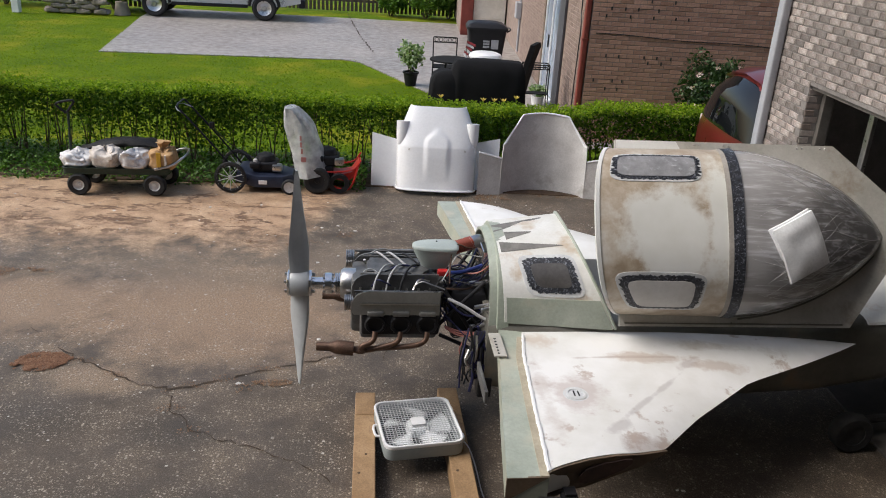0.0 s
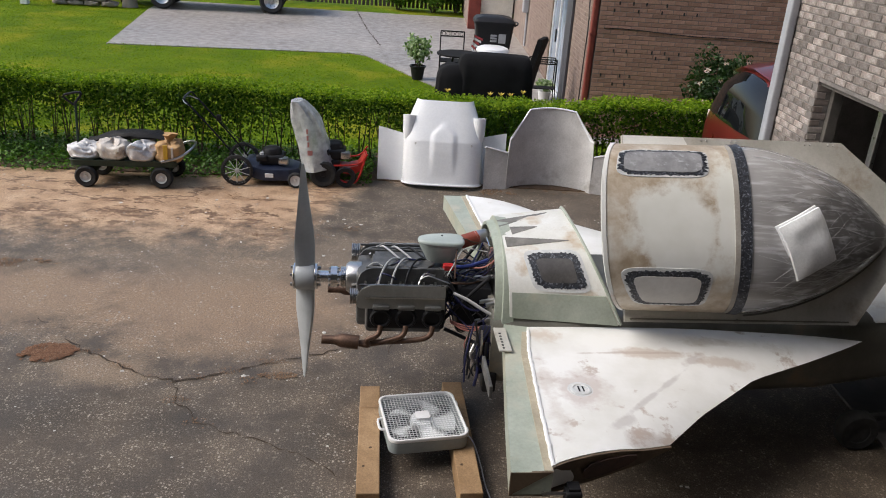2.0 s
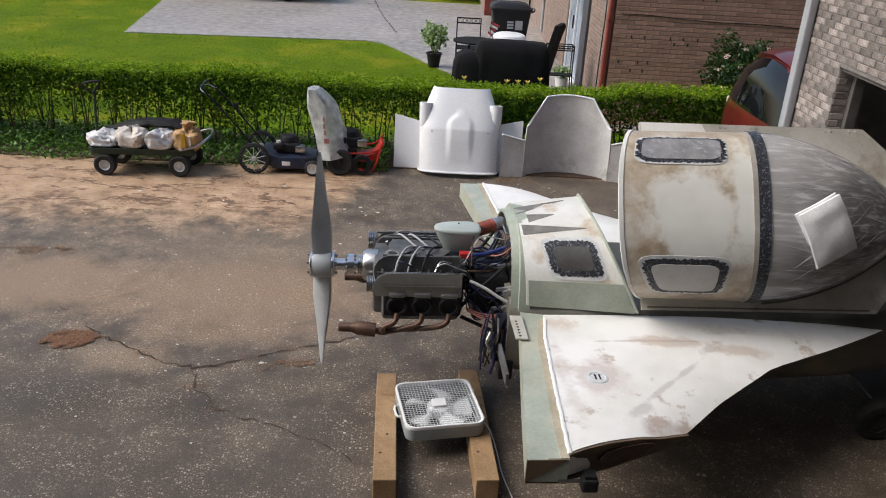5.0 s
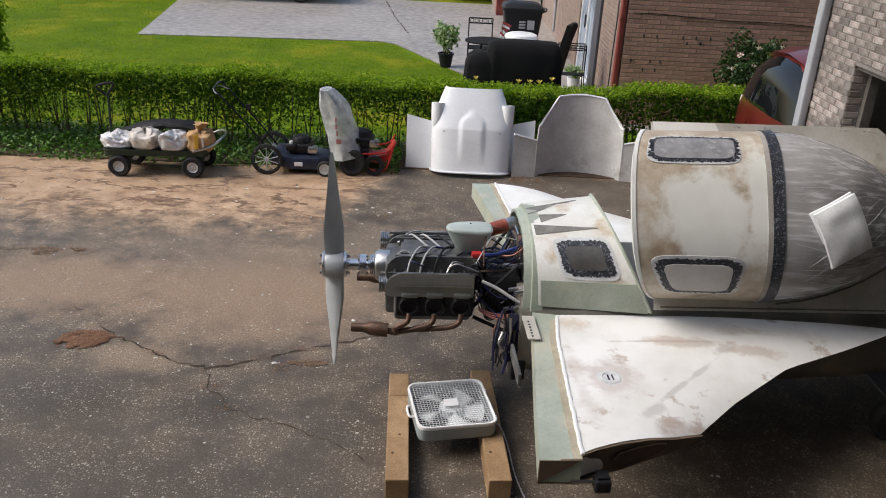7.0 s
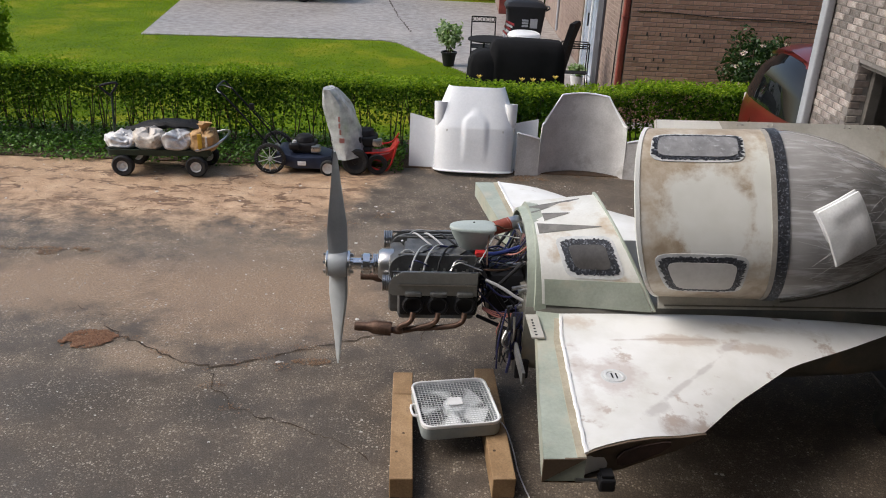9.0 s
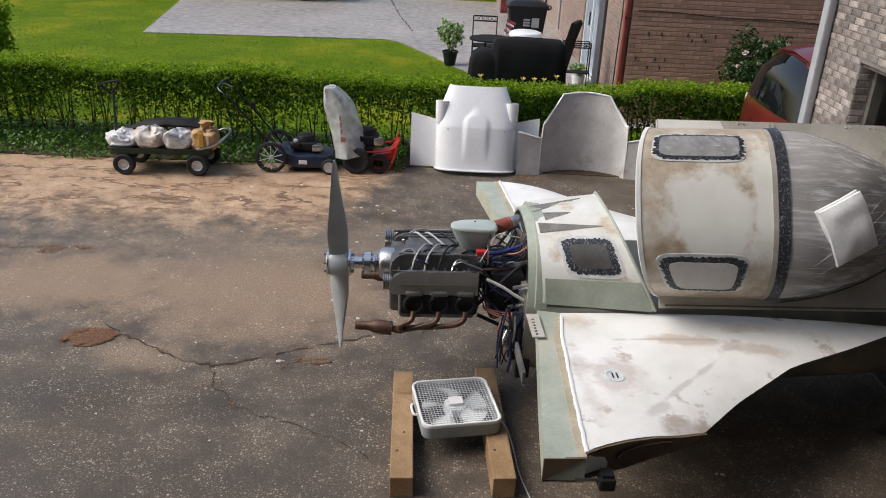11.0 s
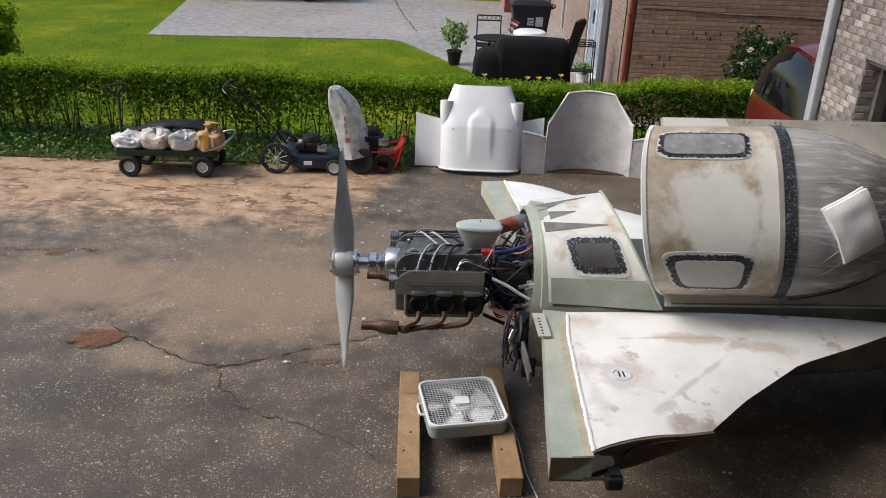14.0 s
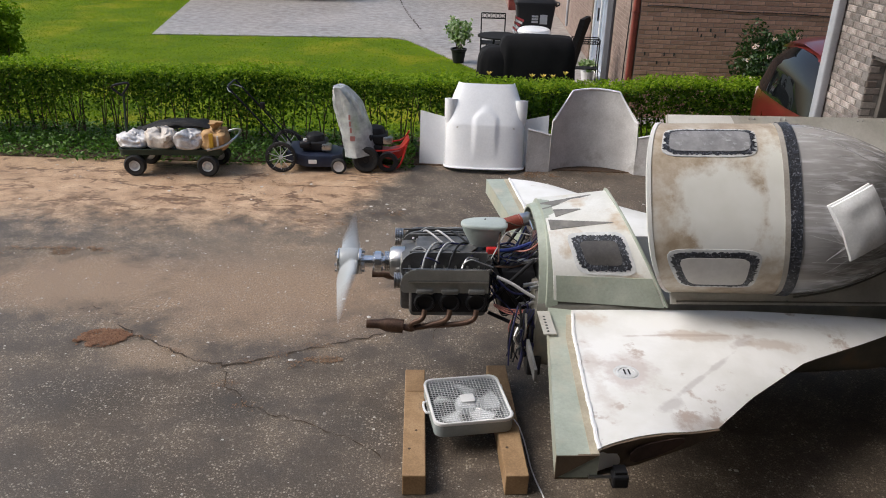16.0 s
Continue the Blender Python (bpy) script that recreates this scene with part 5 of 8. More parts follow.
    for y, z, ln in ((-0.16, 1.02, 0.09), (-0.06, 0.98, 0.12), (-0.26, 0.90, 0.10), (-0.33, 0.80, 0.08), (-0.22, 0.74, 0.11), (-0.36, 0.93, 0.07)):
        part("fitting", tube(bmesh.new(), [(0.135, y, z), (0.135 - ln, y - 0.02, z - 0.01)], 0.014, 8), M_STEEL, eng, "bright hose fitting", True)
    part("white_hose", tube(bmesh.new(), [(-0.14, -0.30, 0.96), (-0.04, -0.34, 0.93), (0.06, -0.37, 0.87), (0.14, -0.39, 0.84)], 0.011, 8, 2), M_WIRE_GREY, eng, "pale hose", True)
    # loose looms and hoses hanging below the firewall
    for i in range(26):
        x, yy, z = rng.uniform(-0.03, 0.13), rng.uniform(-0.52, -0.36), rng.uniform(0.68, 0.86)
        end = Vector((x + rng.uniform(-0.05, 0.06), yy + rng.uniform(-0.04, 0.04), rng.uniform(0.36, 0.58)))
        sway = Vector((x + rng.uniform(-0.07, 0.05), yy + rng.uniform(-0.06, 0.04), (z + end.z) / 2))
        part("loom", tube(bmesh.new(), [(x, yy, z), sway, end], rng.uniform(0.004, 0.011), 6, 2), rng.choice([M_WIRE] * 5 + [M_WIRE_NAVY] * 3 + [M_WIRE_BLUE, M_WIRE_PINK, M_STEEL, M_RUST]), eng)
    part("battery_box", box_bm(0.06, 0.15, -0.52, -0.40, 0.36, 0.50, 0.01), M_BLACK, eng, "black box under the firewall")
    return eng


engine()
# hinge plates on the rear edge of the strake root
for y0, y1, x0, z in ((-0.86, -0.58, 0.085, 0.856),):
    p = part("hinge_plate", box_bm(x0, x0 + 0.075, y0, y1, z, z + 0.012, 0.002), M_BOARD, plane, "drilled pale hinge plate")
    for i in range(6):
        # black disc on the plate, painting the shade of a drilled hole
        part("hole", spin(bmesh.new(), [(0, 0.0015), (0.008, 0.0015), (0.008, -0.001)], 8, pose(x0 + 0.03, y0 + 0.03 + 0.035 * i, z + 0.012)), M_BLACK, p)
part("bellcrank", box_bm(0.03, 0.05, -0.95, -0.60, 0.60, 0.68, 0.004), M_CASTING, plane, "dull metal control bracket")


def propeller():
    """Two grey blades on a bright hub, turning about its own x axis."""
    bm = bmesh.new()
    for s in (1, -1):
        rings = []
        for i in range(15):
            q = i / 14
            r = 0.02 + (0.775 - 0.02) * q
            chord = 0.125 + 0.03 * math.sin(min(1, q * 2.2) * math.pi / 2) - 0.115 * max(0, q - 0.30) / 0.70
            if q > 0.93:
                chord *= 0.55
            beta = radians(68 - 34 * q)
            thick = 0.06 * (1 - q) ** 1.3 + 0.008
            ring = []
            for k in range(14):
                a = 2 * math.pi * k / 14
                u, w = math.cos(a) * chord / 2, math.sin(a) * thick / 2 * (1 + 0.5 * math.cos(a))
                ax = u * math.sin(beta) + w * math.cos(beta)
                ta = u * math.cos(beta) - w * math.sin(beta)
                ring.append((ax - 0.012 * q, s * ta, s * r))
            rings.append(ring)
        ring_loft(bm, rings)
    pr = part("propeller", bm, M_GREYPAINT, plane, "grey two-bladed propeller", True)
    pr.location = HUB
    part("hub_block", spin(bmesh.new(), [(0, -0.062), (0.085, -0.06), (0.09, -0.05), (0.09, 0.05), (0.085, 0.06), (0, 0.062)], 28, pose(0, 0, 0, 0, 90, 0)), M_GREYPAINT, pr, "grey hub", True)
    for x0, x1, r in ((-0.078, -0.062, 0.088), (0.062, 0.082, 0.088)):
        part("hub_plate", spin(bmesh.new(), [(0, x0), (r - 0.003, x0), (r, x0 + 0.003), (r, x1 - 0.003), (r - 0.003, x1), (0, x1)], 28, pose(0, 0, 0, 0, 90, 0)), M_CHROME, pr, "polished hub plate", True)
    for i in range(6):
        a = radians(60 * i + 30)
        part("bolt", cyl(bmesh.new(), (-0.095, 0.065 * math.cos(a), 0.065 * math.sin(a)), (0.10, 0.065 * math.cos(a), 0.065 * math.sin(a)), 0.009, 0.009, 6), M_STEEL, pr)
    part("extension_shaft", spin(bmesh.new(), [(0, 0.08), (0.04, 0.08), (0.04, 0.165), (0.072, 0.168), (0.072, 0.212), (0.036, 0.216), (0.036, 0.275), (0, 0.275)], 26, pose(0, 0, 0, 0, 90, 0)), M_CHROME, pr, "polished extension shaft with a flange", True)
    for i in range(6):
        a = radians(60 * i)
        part("flange_bolt", cyl(bmesh.new(), (0.155, 0.056 * math.cos(a), 0.056 * math.sin(a)), (0.225, 0.056 * math.cos(a), 0.056 * math.sin(a)), 0.008, 0.008, 6), M_STEEL, pr)
    return pr


prop = propeller()

# ---- box fan on two timbers ----
M_WOOD = surface("weathered_timber", (0.25, 0.15, 0.07), (0.40, 0.26, 0.14), 5, 90, 0.75, 0, 0.25, 0.003, stain=(0.13, 0.08, 0.045), stain_scale=5, stain_at=(0.62, 0.75), spread=0.25)
M_FANBODY = surface("grey_fan_body", (0.27, 0.305, 0.31), (0.35, 0.385, 0.39), 5, 60, 0.45, 0, 0.08, 0.002, spread=0.06)
M_FANBLADE = surface("translucent_fan_blade", (0.84, 0.86, 0.87), (0.90, 0.91, 0.92), 4, 60, 0.4, 0, 0.05, 0.001, spread=0.05)


def timber(ax, ay, bx, by, label, joint=None):
    d = Vector((bx - ax, by - ay, 0))
    yaw = math.degrees(math.atan2(d.y, d.x))
    L = d.length
    th = thing("timber", label, "timber", pose(ax, ay, 0, 0, 0, yaw), group="timbers under the fan")
    cuts = [0, L] if joint is None else [0, joint, L]
    for a, b in zip(cuts, cuts[1:]):
        bm = box_bm(a + 0.0015, b - 0.0015, -0.068, 0.068, 0.0, 0.14, 0.006)
        part("beam", wobble(bm, 0.003, 4, ax), M_WOOD, th)
    for k, (x, y) in enumerate(((L * 0.62, 0.01), (L * 0.78, -0.03))):
        part("knot", spin(bmesh.new(), [(0, 0.002), (0.009, 0.002), (0.012, -0.002)], 10, pose(x, y, 0.139)), M_SOIL, th, "dark knot")


timber(-0.262, 4.78, -0.198, 3.66, "weathered square timber with a butt joint, lying on the asphalt", 0.27)
timber(0.306, 4.88, 0.397, 3.70, "weathered square timber lying on the asphalt under the fan")


def box_fan():
    W = 0.25
    f = thing("box_fan", "white and grey box fan lying face up on two timbers, running", "fan", pose(0.10, 4.30, 0.142, 0, 0, 12))
    rim = round_poly(-W, W, -W, W, 0.06, 5)
    bm = bmesh.new()
    def loop(k, z):
        return [(x * k, y * k, z) for x, y in rim]
    ring_loft(bm, [loop(0.93, 0.0), loop(0.99, 0.006), loop(1.0, 0.02), loop(1.0, 0.088), loop(0.975, 0.088), loop(0.945, 0.088), loop(0.945, 0.0), loop(0.93, 0.0)], True, False)
    part("housing", bm, M_FANBODY, f, "grey-green fan housing", True)
    bm = bmesh.new()
    ring_loft(bm, [[(x * k, y * k, z) for x, y in rim] for k, z in ((1.006, 0.086), (1.01, 0.094), (1.0, 0.106), (0.965, 0.108), (0.945, 0.104), (0.94, 0.088))], True, False)
    part("front_rim", bm, M_WHITE, f, "white front rim", True)
    bm = bmesh.new()
    n = 23
    for i in range(1, n):
        c = -W * 0.94 + 2 * W * 0.94 * i / n
        half = W * 0.94 - max(0.0, abs(c) - W * 0.76) * 0.9
        box(bm, c - 0.0014, c + 0.0014, -half, half, 0.0975, 0.1005)
    part("grille", bm, M_GRILLE, f, "white plastic grille bars")
    bm = bmesh.new()
    for i in range(1, n):
        c = -W * 0.94 + 2 * W * 0.94 * i / n
        half = W * 0.94 - max(0.0, abs(c) - W * 0.76) * 0.9
        box(bm, -half, half, c - 0.0014, c + 0.0014, 0.094, 0.097)
    part("grille", bm, M_GRILLE, f, "white plastic grille bars")
    part("badge", bevelled(prism(bmesh.new(), round_poly(-0.045, 0.045, -0.04, 0.04, 0.012, 3), "z", 0.098, 0.108), 0.002, 1), M_WHITE, f, "pale centre badge")
    part("back_panel", box_bm(-0.23, 0.23, -0.23, 0.23, 0.004, 0.008), M_FANDARK, f, "dark back grille")
    part("handle", tube(bmesh.new(), [(-W, -0.06, 0.06), (-W - 0.03, -0.055, 0.06), (-W - 0.03, 0.055, 0.06), (-W, 0.06, 0.06)], 0.008, 8, 1), M_WHITE, f, "white carrying handle", True)
    for y in (-0.15, 0.15):
        part("foot", box_bm(W, W + 0.018, y - 0.02, y + 0.02, 0.03, 0.08, 0.005), M_WHITE, f, "white foot")
    bl = part("fan_rotor", spin(bmesh.new(), [(0, 0.088), (0.066, 0.086), (0.075, 0.078), (0.075, 0.03), (0, 0.03)], 20), M_FANBLADE, f, "pale plastic fan rotor", True)
    for k in range(5):
        bm = bmesh.new()
        a0 = 72 * k
        rings = []
        for i in range(8):
            q = i / 7
            r = 0.05 + 0.165 * q
            w = 17 + 5 * q
            ring = []
            for j in range(7):
                s = j / 6 - 0.5
                a = radians(a0 + s * 2 * w * 0.9 + 12 * q)
                ring.append((r * math.cos(a), r * math.sin(a), 0.055 + s * 0.045))
            ring += [(x, y, z - 0.004) for x, y, z in reversed(ring)]
            rings.append(ring)
        ring_loft(bm, rings)
        part("blade", bm, M_FANBLADE, bl, "", True)
    return f, bl


M_GRILLE = plain("white_grille", (0.66, 0.67, 0.68), 0.5)
M_FANDARK = plain("fan_back", (0.05, 0.055, 0.06), 0.6)
fan, fan_blades = box_fan()
cord = part("power_cord", tube(bmesh.new(), [(0.352, 4.235, 0.18), (0.42, 4.20, 0.16), (0.475, 4.10, 0.05), (0.50, 3.9, 0.006), (0.58, 3.6, 0.006), (0.60, 3.2, 0.006), (0.75, 2.6, 0.006), (0.7, 1.8, 0.006)], 0.0045, 6, 3), M_WHITE, smooth=True)
tagged(cord, "thin white power cord trailing from the fan", "cord")


# ---- loose cowlings leaning by the hedge ----
def cowling_white():
    th = thing("white_cowling", "glossy white engine cowling stood on end against the hedge", "cowling", pose(0.29, 9.84, 0.0, -9, 0, 0))
    def front(x, z):
        if z < 0.55:
            half, dep = 0.50, 0.32 - 0.08 * z
        else:
            q = min(1.0, (z - 0.55) / 0.5)
            half, dep = 0.50 - 0.15 * q ** 1.4, 0.275 - 0.15 * q
        return half, dep
    n, kz = 96, 64

    def q_top(j, kz):
        return max(0.0, (j / kz - 0.7) / 0.3)
    outer, inner = [], []
    for j in range(kz + 1):
        z = 1.05 * j / kz
        half, dep = front(0, z)
        ring, ring2 = [], []
        for i in range(n + 1):
            s = -1 + 2 * i / n
            a = s * math.pi / 2
            x = half * math.copysign(abs(math.sin(a)) ** 0.62, math.sin(a))
            y = -dep * abs(math.cos(a)) ** 0.55
            # raised house-shaped panel in the middle
            top = 0.80 - 0.9 * abs(x)
            edge = min(1.0, max(0.0, (0.17 - abs(x)) / 0.05)) * min(1.0, max(0.0, (top - z) / 0.06)) * min(1.0, max(0.0, (z - 0.12) / 0.3))
            y -= 0.022 * edge
            zz = z - 0.012 * (1 - s * s) * q_top(j, kz)
            ring.append((x, y, zz))
            ring2.append((x * 0.975, y + 0.012, zz))
        outer.append(ring)
        inner.append(ring2)
    rings = [o + i[::-1] for o, i in zip(outer, inner)]
    part("shell", ring_loft(bmesh.new(), rings), M_PRIMER, th, smooth=True)
    lip = [(x * 1.012, y - 0.006, 0.012) for x, y, z in outer[0]]
    part("rolled_lip", tube(bmesh.new(), lip, 0.012, 8), M_PRIMER, th, "rolled bottom lip", True)
    for s in (-1, 1):
        bm = bmesh.new()
        # upright scoop with an open top at each shoulder
        rings = []
        for z, r in ((0.50, 0.02), (0.56, 0.055), (0.64, 0.07), (0.85, 0.075)):
            rings.append([(s * 0.435 + r * 1.1 * math.cos(2 * math.pi * i / 16), -0.13 + r * math.sin(2 * math.pi * i / 16), z) for i in range(16)])
        rings.append([(s * 0.435 + (p[0] - s * 0.435) * 0.82, -0.13 + (p[1] + 0.13) * 0.82, 0.85) for p in rings[-1]])
        rings.append([(p[0], p[1], 0.78) for p in rings[-1]])
        part("scoop", ring_loft(bm, rings), M_PRIMER, th, "white scoop with an open top", True)
        part("blister", spin(bmesh.new(), [(0, 0.05), (0.022, 0.042), (0.036, 0.02), (0.04, -0.02)], 16, pose(s * 0.345, -0.20, 0.52, 90, 0, 0)), M_PRIMER, th, "small round blister", True)
        part("blister_hole", spin(bmesh.new(), [(0, 0.003), (0.014, 0.003), (0.016, -0.004)], 12, pose(s * 0.345, -0.252, 0.512, 90, 0, 0)), M_PRIMER_IN, th, "grey hole")
        x0, x1 = s * 0.47, s * (0.82 if s < 0 else 0.80)
        quad = [(x0, -0.03, 0.0), (x1, -0.02, 0.0), (x1, -0.0, 0.68 if s < 0 else 0.67), (x0, -0.02, 0.60)]
        bm = ring_loft(bmesh.new(), [quad, [(x, y + 0.01, z) for x, y, z in quad]])
        part("side_flange", bm, M_PRIMER, th, "flat white side flange")


def cowling_grey():
    th = thing("grey_cowling", "dull grey cowling half stood on end, its hollow inside showing", "cowling", pose(1.645, 9.70, 0.0))
    n, kz = 36, 24
    rings = []
    for j in range(kz + 1):
        q = j / kz
        ring = []
        for i in range(n + 1):
            s = -1 + 2 * i / n
            top = 0.66 + 0.34 * min(1.0, max(0.0, (0.96 - abs(s)) / 0.40)) + 0.012 * math.cos(s * 4)
            z = top * q
            half = 0.535
            x = half * s
            y = 0.24 * max(0.0, math.cos(s * math.pi / 2)) ** 0.7
            ring.append((x * (1 - 0.07 * max(0, q - 0.6)), y + 0.03 * q, z))
        rings.append(ring + [(x * 1.02, y + 0.014, z) for x, y, z in reversed(ring)])
    part("shell", ring_loft(bmesh.new(), rings), M_PRIMER_IN, th, smooth=True)
    edge = [r for r in (rings[-1][: n + 1])]
    part("rim", tube(bmesh.new(), edge, 0.011, 6), M_PRIMER, th, "pale trimmed rim", True)
    for s in (-1, 1):
        quad = [(s * 0.83, -0.06, 0.0), (s * 0.533, 0.0, 0.0), (s * 0.545, 0.03, 0.47), (s * 0.83, -0.03, 0.55)]
        part("side_flange", ring_loft(bmesh.new(), [quad, [(x, y + 0.012, z) for x, y, z in quad]]), M_PRIMER_IN, th, "flat grey side flange")
        part("flange_rim", tube(bmesh.new(), [quad[3], quad[2]], 0.012, 6), M_PRIMER, th, "pale folded rim", True)


cowling_white()
cowling_grey()

# ---- garden cart with bags ----
M_GREENMETAL = surface("dark_green_metal", (0.010, 0.022, 0.014), (0.022, 0.042, 0.028), 6, 80, 0.5, 0.2, 0.15, 0.002)
M_BAGWHITE = surface("white_plastic_bag", (0.62, 0.60, 0.58), (0.76, 0.75, 0.74), 7, 30, 0.4, 0, 0.5, 0.012, stain=(0.45, 0.38, 0.33), stain_scale=5, spread=0.2)
M_BAGBEIGE = surface("beige_sack", (0.52, 0.46, 0.40), (0.70, 0.64, 0.57), 8, 30, 0.6, 0, 0.5, 0.01, stain=(0.24, 0.18, 0.11), stain_scale=6, spread=0.2)
M_BAGTAN = surface("tan_paper_sack", (0.38, 0.22, 0.09), (0.50, 0.31, 0.14), 6, 40, 0.65, 0, 0.3, 0.006, spread=0.15)
M_PRINT = plain("ochre_print", (0.62, 0.36, 0.03), 0.6)
M_TARP = surface("black_tarp", (0.007, 0.007, 0.008), (0.018, 0.017, 0.017), 6, 40, 0.6, 0, 0.5, 0.01)
M_RIM = surface("white_rim", (0.52, 0.52, 0.51), (0.66, 0.66, 0.65), 8, 60, 0.45, 0, 0.1, 0.002)


def upright_wheel(parent, x, y, r, w, rim_mat=None, hub=0.5, name="wheel", spokes=0):
    t = part(name, spin(bmesh.new(), [(r * hub, -w * 0.42), (r * 0.86, -w / 2), (r, -w * 0.28), (r, w * 0.28), (r * 0.86, w / 2), (r * hub, w * 0.42)], 26, pose(x, y, r, 90, 0, 0), True), M_RUBBER, parent, "black rubber tyre", True)
    if spokes:
        part("rim", tube(bmesh.new(), [(x + r * 0.84 * math.cos(2 * math.pi * i / 30), y - w * 0.35, r + r * 0.84 * math.sin(2 * math.pi * i / 30)) for i in range(31)], r * 0.035, 6), rim_mat or M_RIM, t, "pale rim ring", True)
        for i in range(spokes):
            a = 2 * math.pi * i / spokes + 0.3
            part("spoke", tube(bmesh.new(), [(x, y - w * 0.3, r), (x + r * 0.84 * math.cos(a), y - w * 0.32, r + r * 0.84 * math.sin(a))], r * 0.025, 5), rim_mat or M_RIM, t)
        part("hub", spin(bmesh.new(), [(0, w * 0.5), (r * 0.12, w * 0.45), (r * 0.14, -w * 0.4), (0, -w * 0.4)], 14, pose(x, y, r, 90, 0, 0)), rim_mat or M_RIM, t, "", True)
    else:
        part("rim", spin(bmesh.new(), [(0, w * 0.36), (r * 0.16, w * 0.36), (r * 0.2, w * 0.22), (r * 0.4, w * 0.24), (r * hub, w * 0.44), (r * hub, -w * 0.42), (0, -w * 0.3)], 20, pose(x, y, r, 90, 0, 0)), rim_mat or M_RIM, t, "white metal rim", True)
    return t


def garden_cart():
    c = thing("garden_cart", "dark green metal garden cart with four pneumatic wheels, loaded", "cart", pose(-3.86, 9.0, 0, 0, 0, 5))
    bm = bmesh.new()
    rim = round_poly(-0.17, 1.02, -0.02, 0.56, 0.06, 4)
    ring_loft(bm, [[(x, y, z) for x, y in rim] for z in (0.255, 0.285)] + [[((x - 0.37) * 1.02 + 0.37, (y - 0.27) * 1.03 + 0.27, 0.325) for x, y in rim], [((x - 0.37) * 0.98 + 0.37, (y - 0.27) * 0.97 + 0.27, 0.325) for x, y in rim], [((x - 0.37) * 0.97 + 0.37, (y - 0.27) * 0.96 + 0.27, 0.29) for x, y in rim]])
    part("tray", bm, M_GREENMETAL, c, "dark green metal tray", True)
    for x in (0.0, 0.85):
        upright_wheel(c, x, 0.0, 0.128, 0.10)
        upright_wheel(c, x + 0.05, 0.46, 0.128, 0.10)
        part("axle", tube(bmesh.new(), [(x, 0.0, 0.128), (x + 0.05, 0.46, 0.128)], 0.013, 8), M_GREENMETAL, c)
        part("axle_bracket", box_bm(x - 0.03, x + 0.07, 0.06, 0.42, 0.13, 0.256, 0.008), M_GREENMETAL, c)
    part("end_rail", tube(bmesh.new(), [(0.86, -0.03, 0.325), (1.06, -0.02, 0.37), (1.20, 0.10, 0.46), (1.20, 0.42, 0.46), (1.06, 0.56, 0.42), (0.86, 0.57, 0.33)], 0.015, 8, 2), M_STEEL, c, "bent tubular end rail", True)
    part("pull_bar", tube(bmesh.new(), [(-0.02, 0.24, 0.2), (-0.14, 0.24, 0.25), (-0.11, 0.24, 0.92)], 0.014, 8, 1), M_GREENMETAL, c, "upright pull bar", True)
    part("grip", tube(bmesh.new(), [(-0.13, 0.24, 0.90), (-0.24, 0.24, 0.99), (-0.22, 0.24, 1.02), (-0.05, 0.24, 1.055), (-0.03, 0.24, 1.03), (-0.13, 0.24, 0.90)], 0.014, 8, 1), M_BLACK, c, "black loop grip", True)


def sack(name, x, y, z, sx, sy, sz, mat, label, seed, yaw=0.0, tie=False, power=0.55):
    """A slumped, creased bag: flattened superellipsoid with folds."""
    bm = bmesh.new()
    n, k = 44, 26
    rings = []
    for j in range(k + 1):
        b = -math.pi / 2 + math.pi * j / k
        cb, sb = max(0.02, math.cos(b)) ** power, math.copysign(abs(math.sin(b)) ** power, math.sin(b))
        ring = []
        for i in range(n):
            a = 2 * math.pi * i / n
            ca, sa = math.copysign(abs(math.cos(a)) ** 0.7, math.cos(a)), math.copysign(abs(math.sin(a)) ** 0.7, math.sin(a))
            p = Vector((sx / 2 * cb * ca, sy / 2 * cb * sa, sz / 2 * (1 + sb)))
            f = noise.noise(p * 6 + Vector((seed, 0, 0))) * 0.06 + abs(noise.noise(p * 11 + Vector((0, seed, 0)))) * 0.06 + abs(noise.noise(p * 24 + Vector((0, seed, 3)))) * 0.025 - 0.02
            up = 0.35 + 0.65 * p.z / sz
            p.z *= 1 + 0.25 * noise.noise(Vector((ca * 1.3, sa * 1.3, seed * 2.0)))
            p += Vector((ca, sa, 0.5)) * f * up
            p.z = max(0.0, p.z)
            ring.append(p)
        rings.append(ring)
    ring_loft(bm, rings)
    th = tagged(part(name, bm, mat, None, "", True, pose(x, y, z, 0, 0, yaw)), label, "bag")
    if tie:
        bm = bmesh.new()
        tip = []
        for j in range(6):
            q = j / 5
            tip.append([Vector(((0.03 + 0.03 * q * math.cos(3 * a) + 0.05 * q * q) * math.cos(a), (0.03 + 0.05 * q * q) * math.sin(a), sz * 0.94 + 0.10 * q + 0.03 * noise.noise(Vector((a, q * 3, seed))))) for a in [2 * math.pi * i / 14 for i in range(14)]])
        ring_loft(bm, tip)
        part("gathered_neck", bm, mat, th, "crumpled gathered neck", True)
    return th


garden_cart()
sack("white_bag", -3.90, 9.17, 0.292, 0.40, 0.36, 0.19, M_BAGWHITE, "crumpled white plastic bag on the garden cart", 1, 5, power=0.8)
sack("beige_bag", -3.58, 9.17, 0.292, 0.36, 0.36, 0.25, M_BAGBEIGE, "beige half-open sack on the garden cart", 2, 5, power=0.75)
sack("pale_bag", -3.25, 9.19, 0.294, 0.34, 0.38, 0.22, M_BAGWHITE, "dirty white round sack on the garden cart", 3, 5, power=0.7)
tan = sack("paper_sack", -2.94, 9.22, 0.296, 0.30, 0.32, 0.24, M_BAGTAN, "tan paper sack with ochre print, neck gathered", 4, 5, True, 0.35)
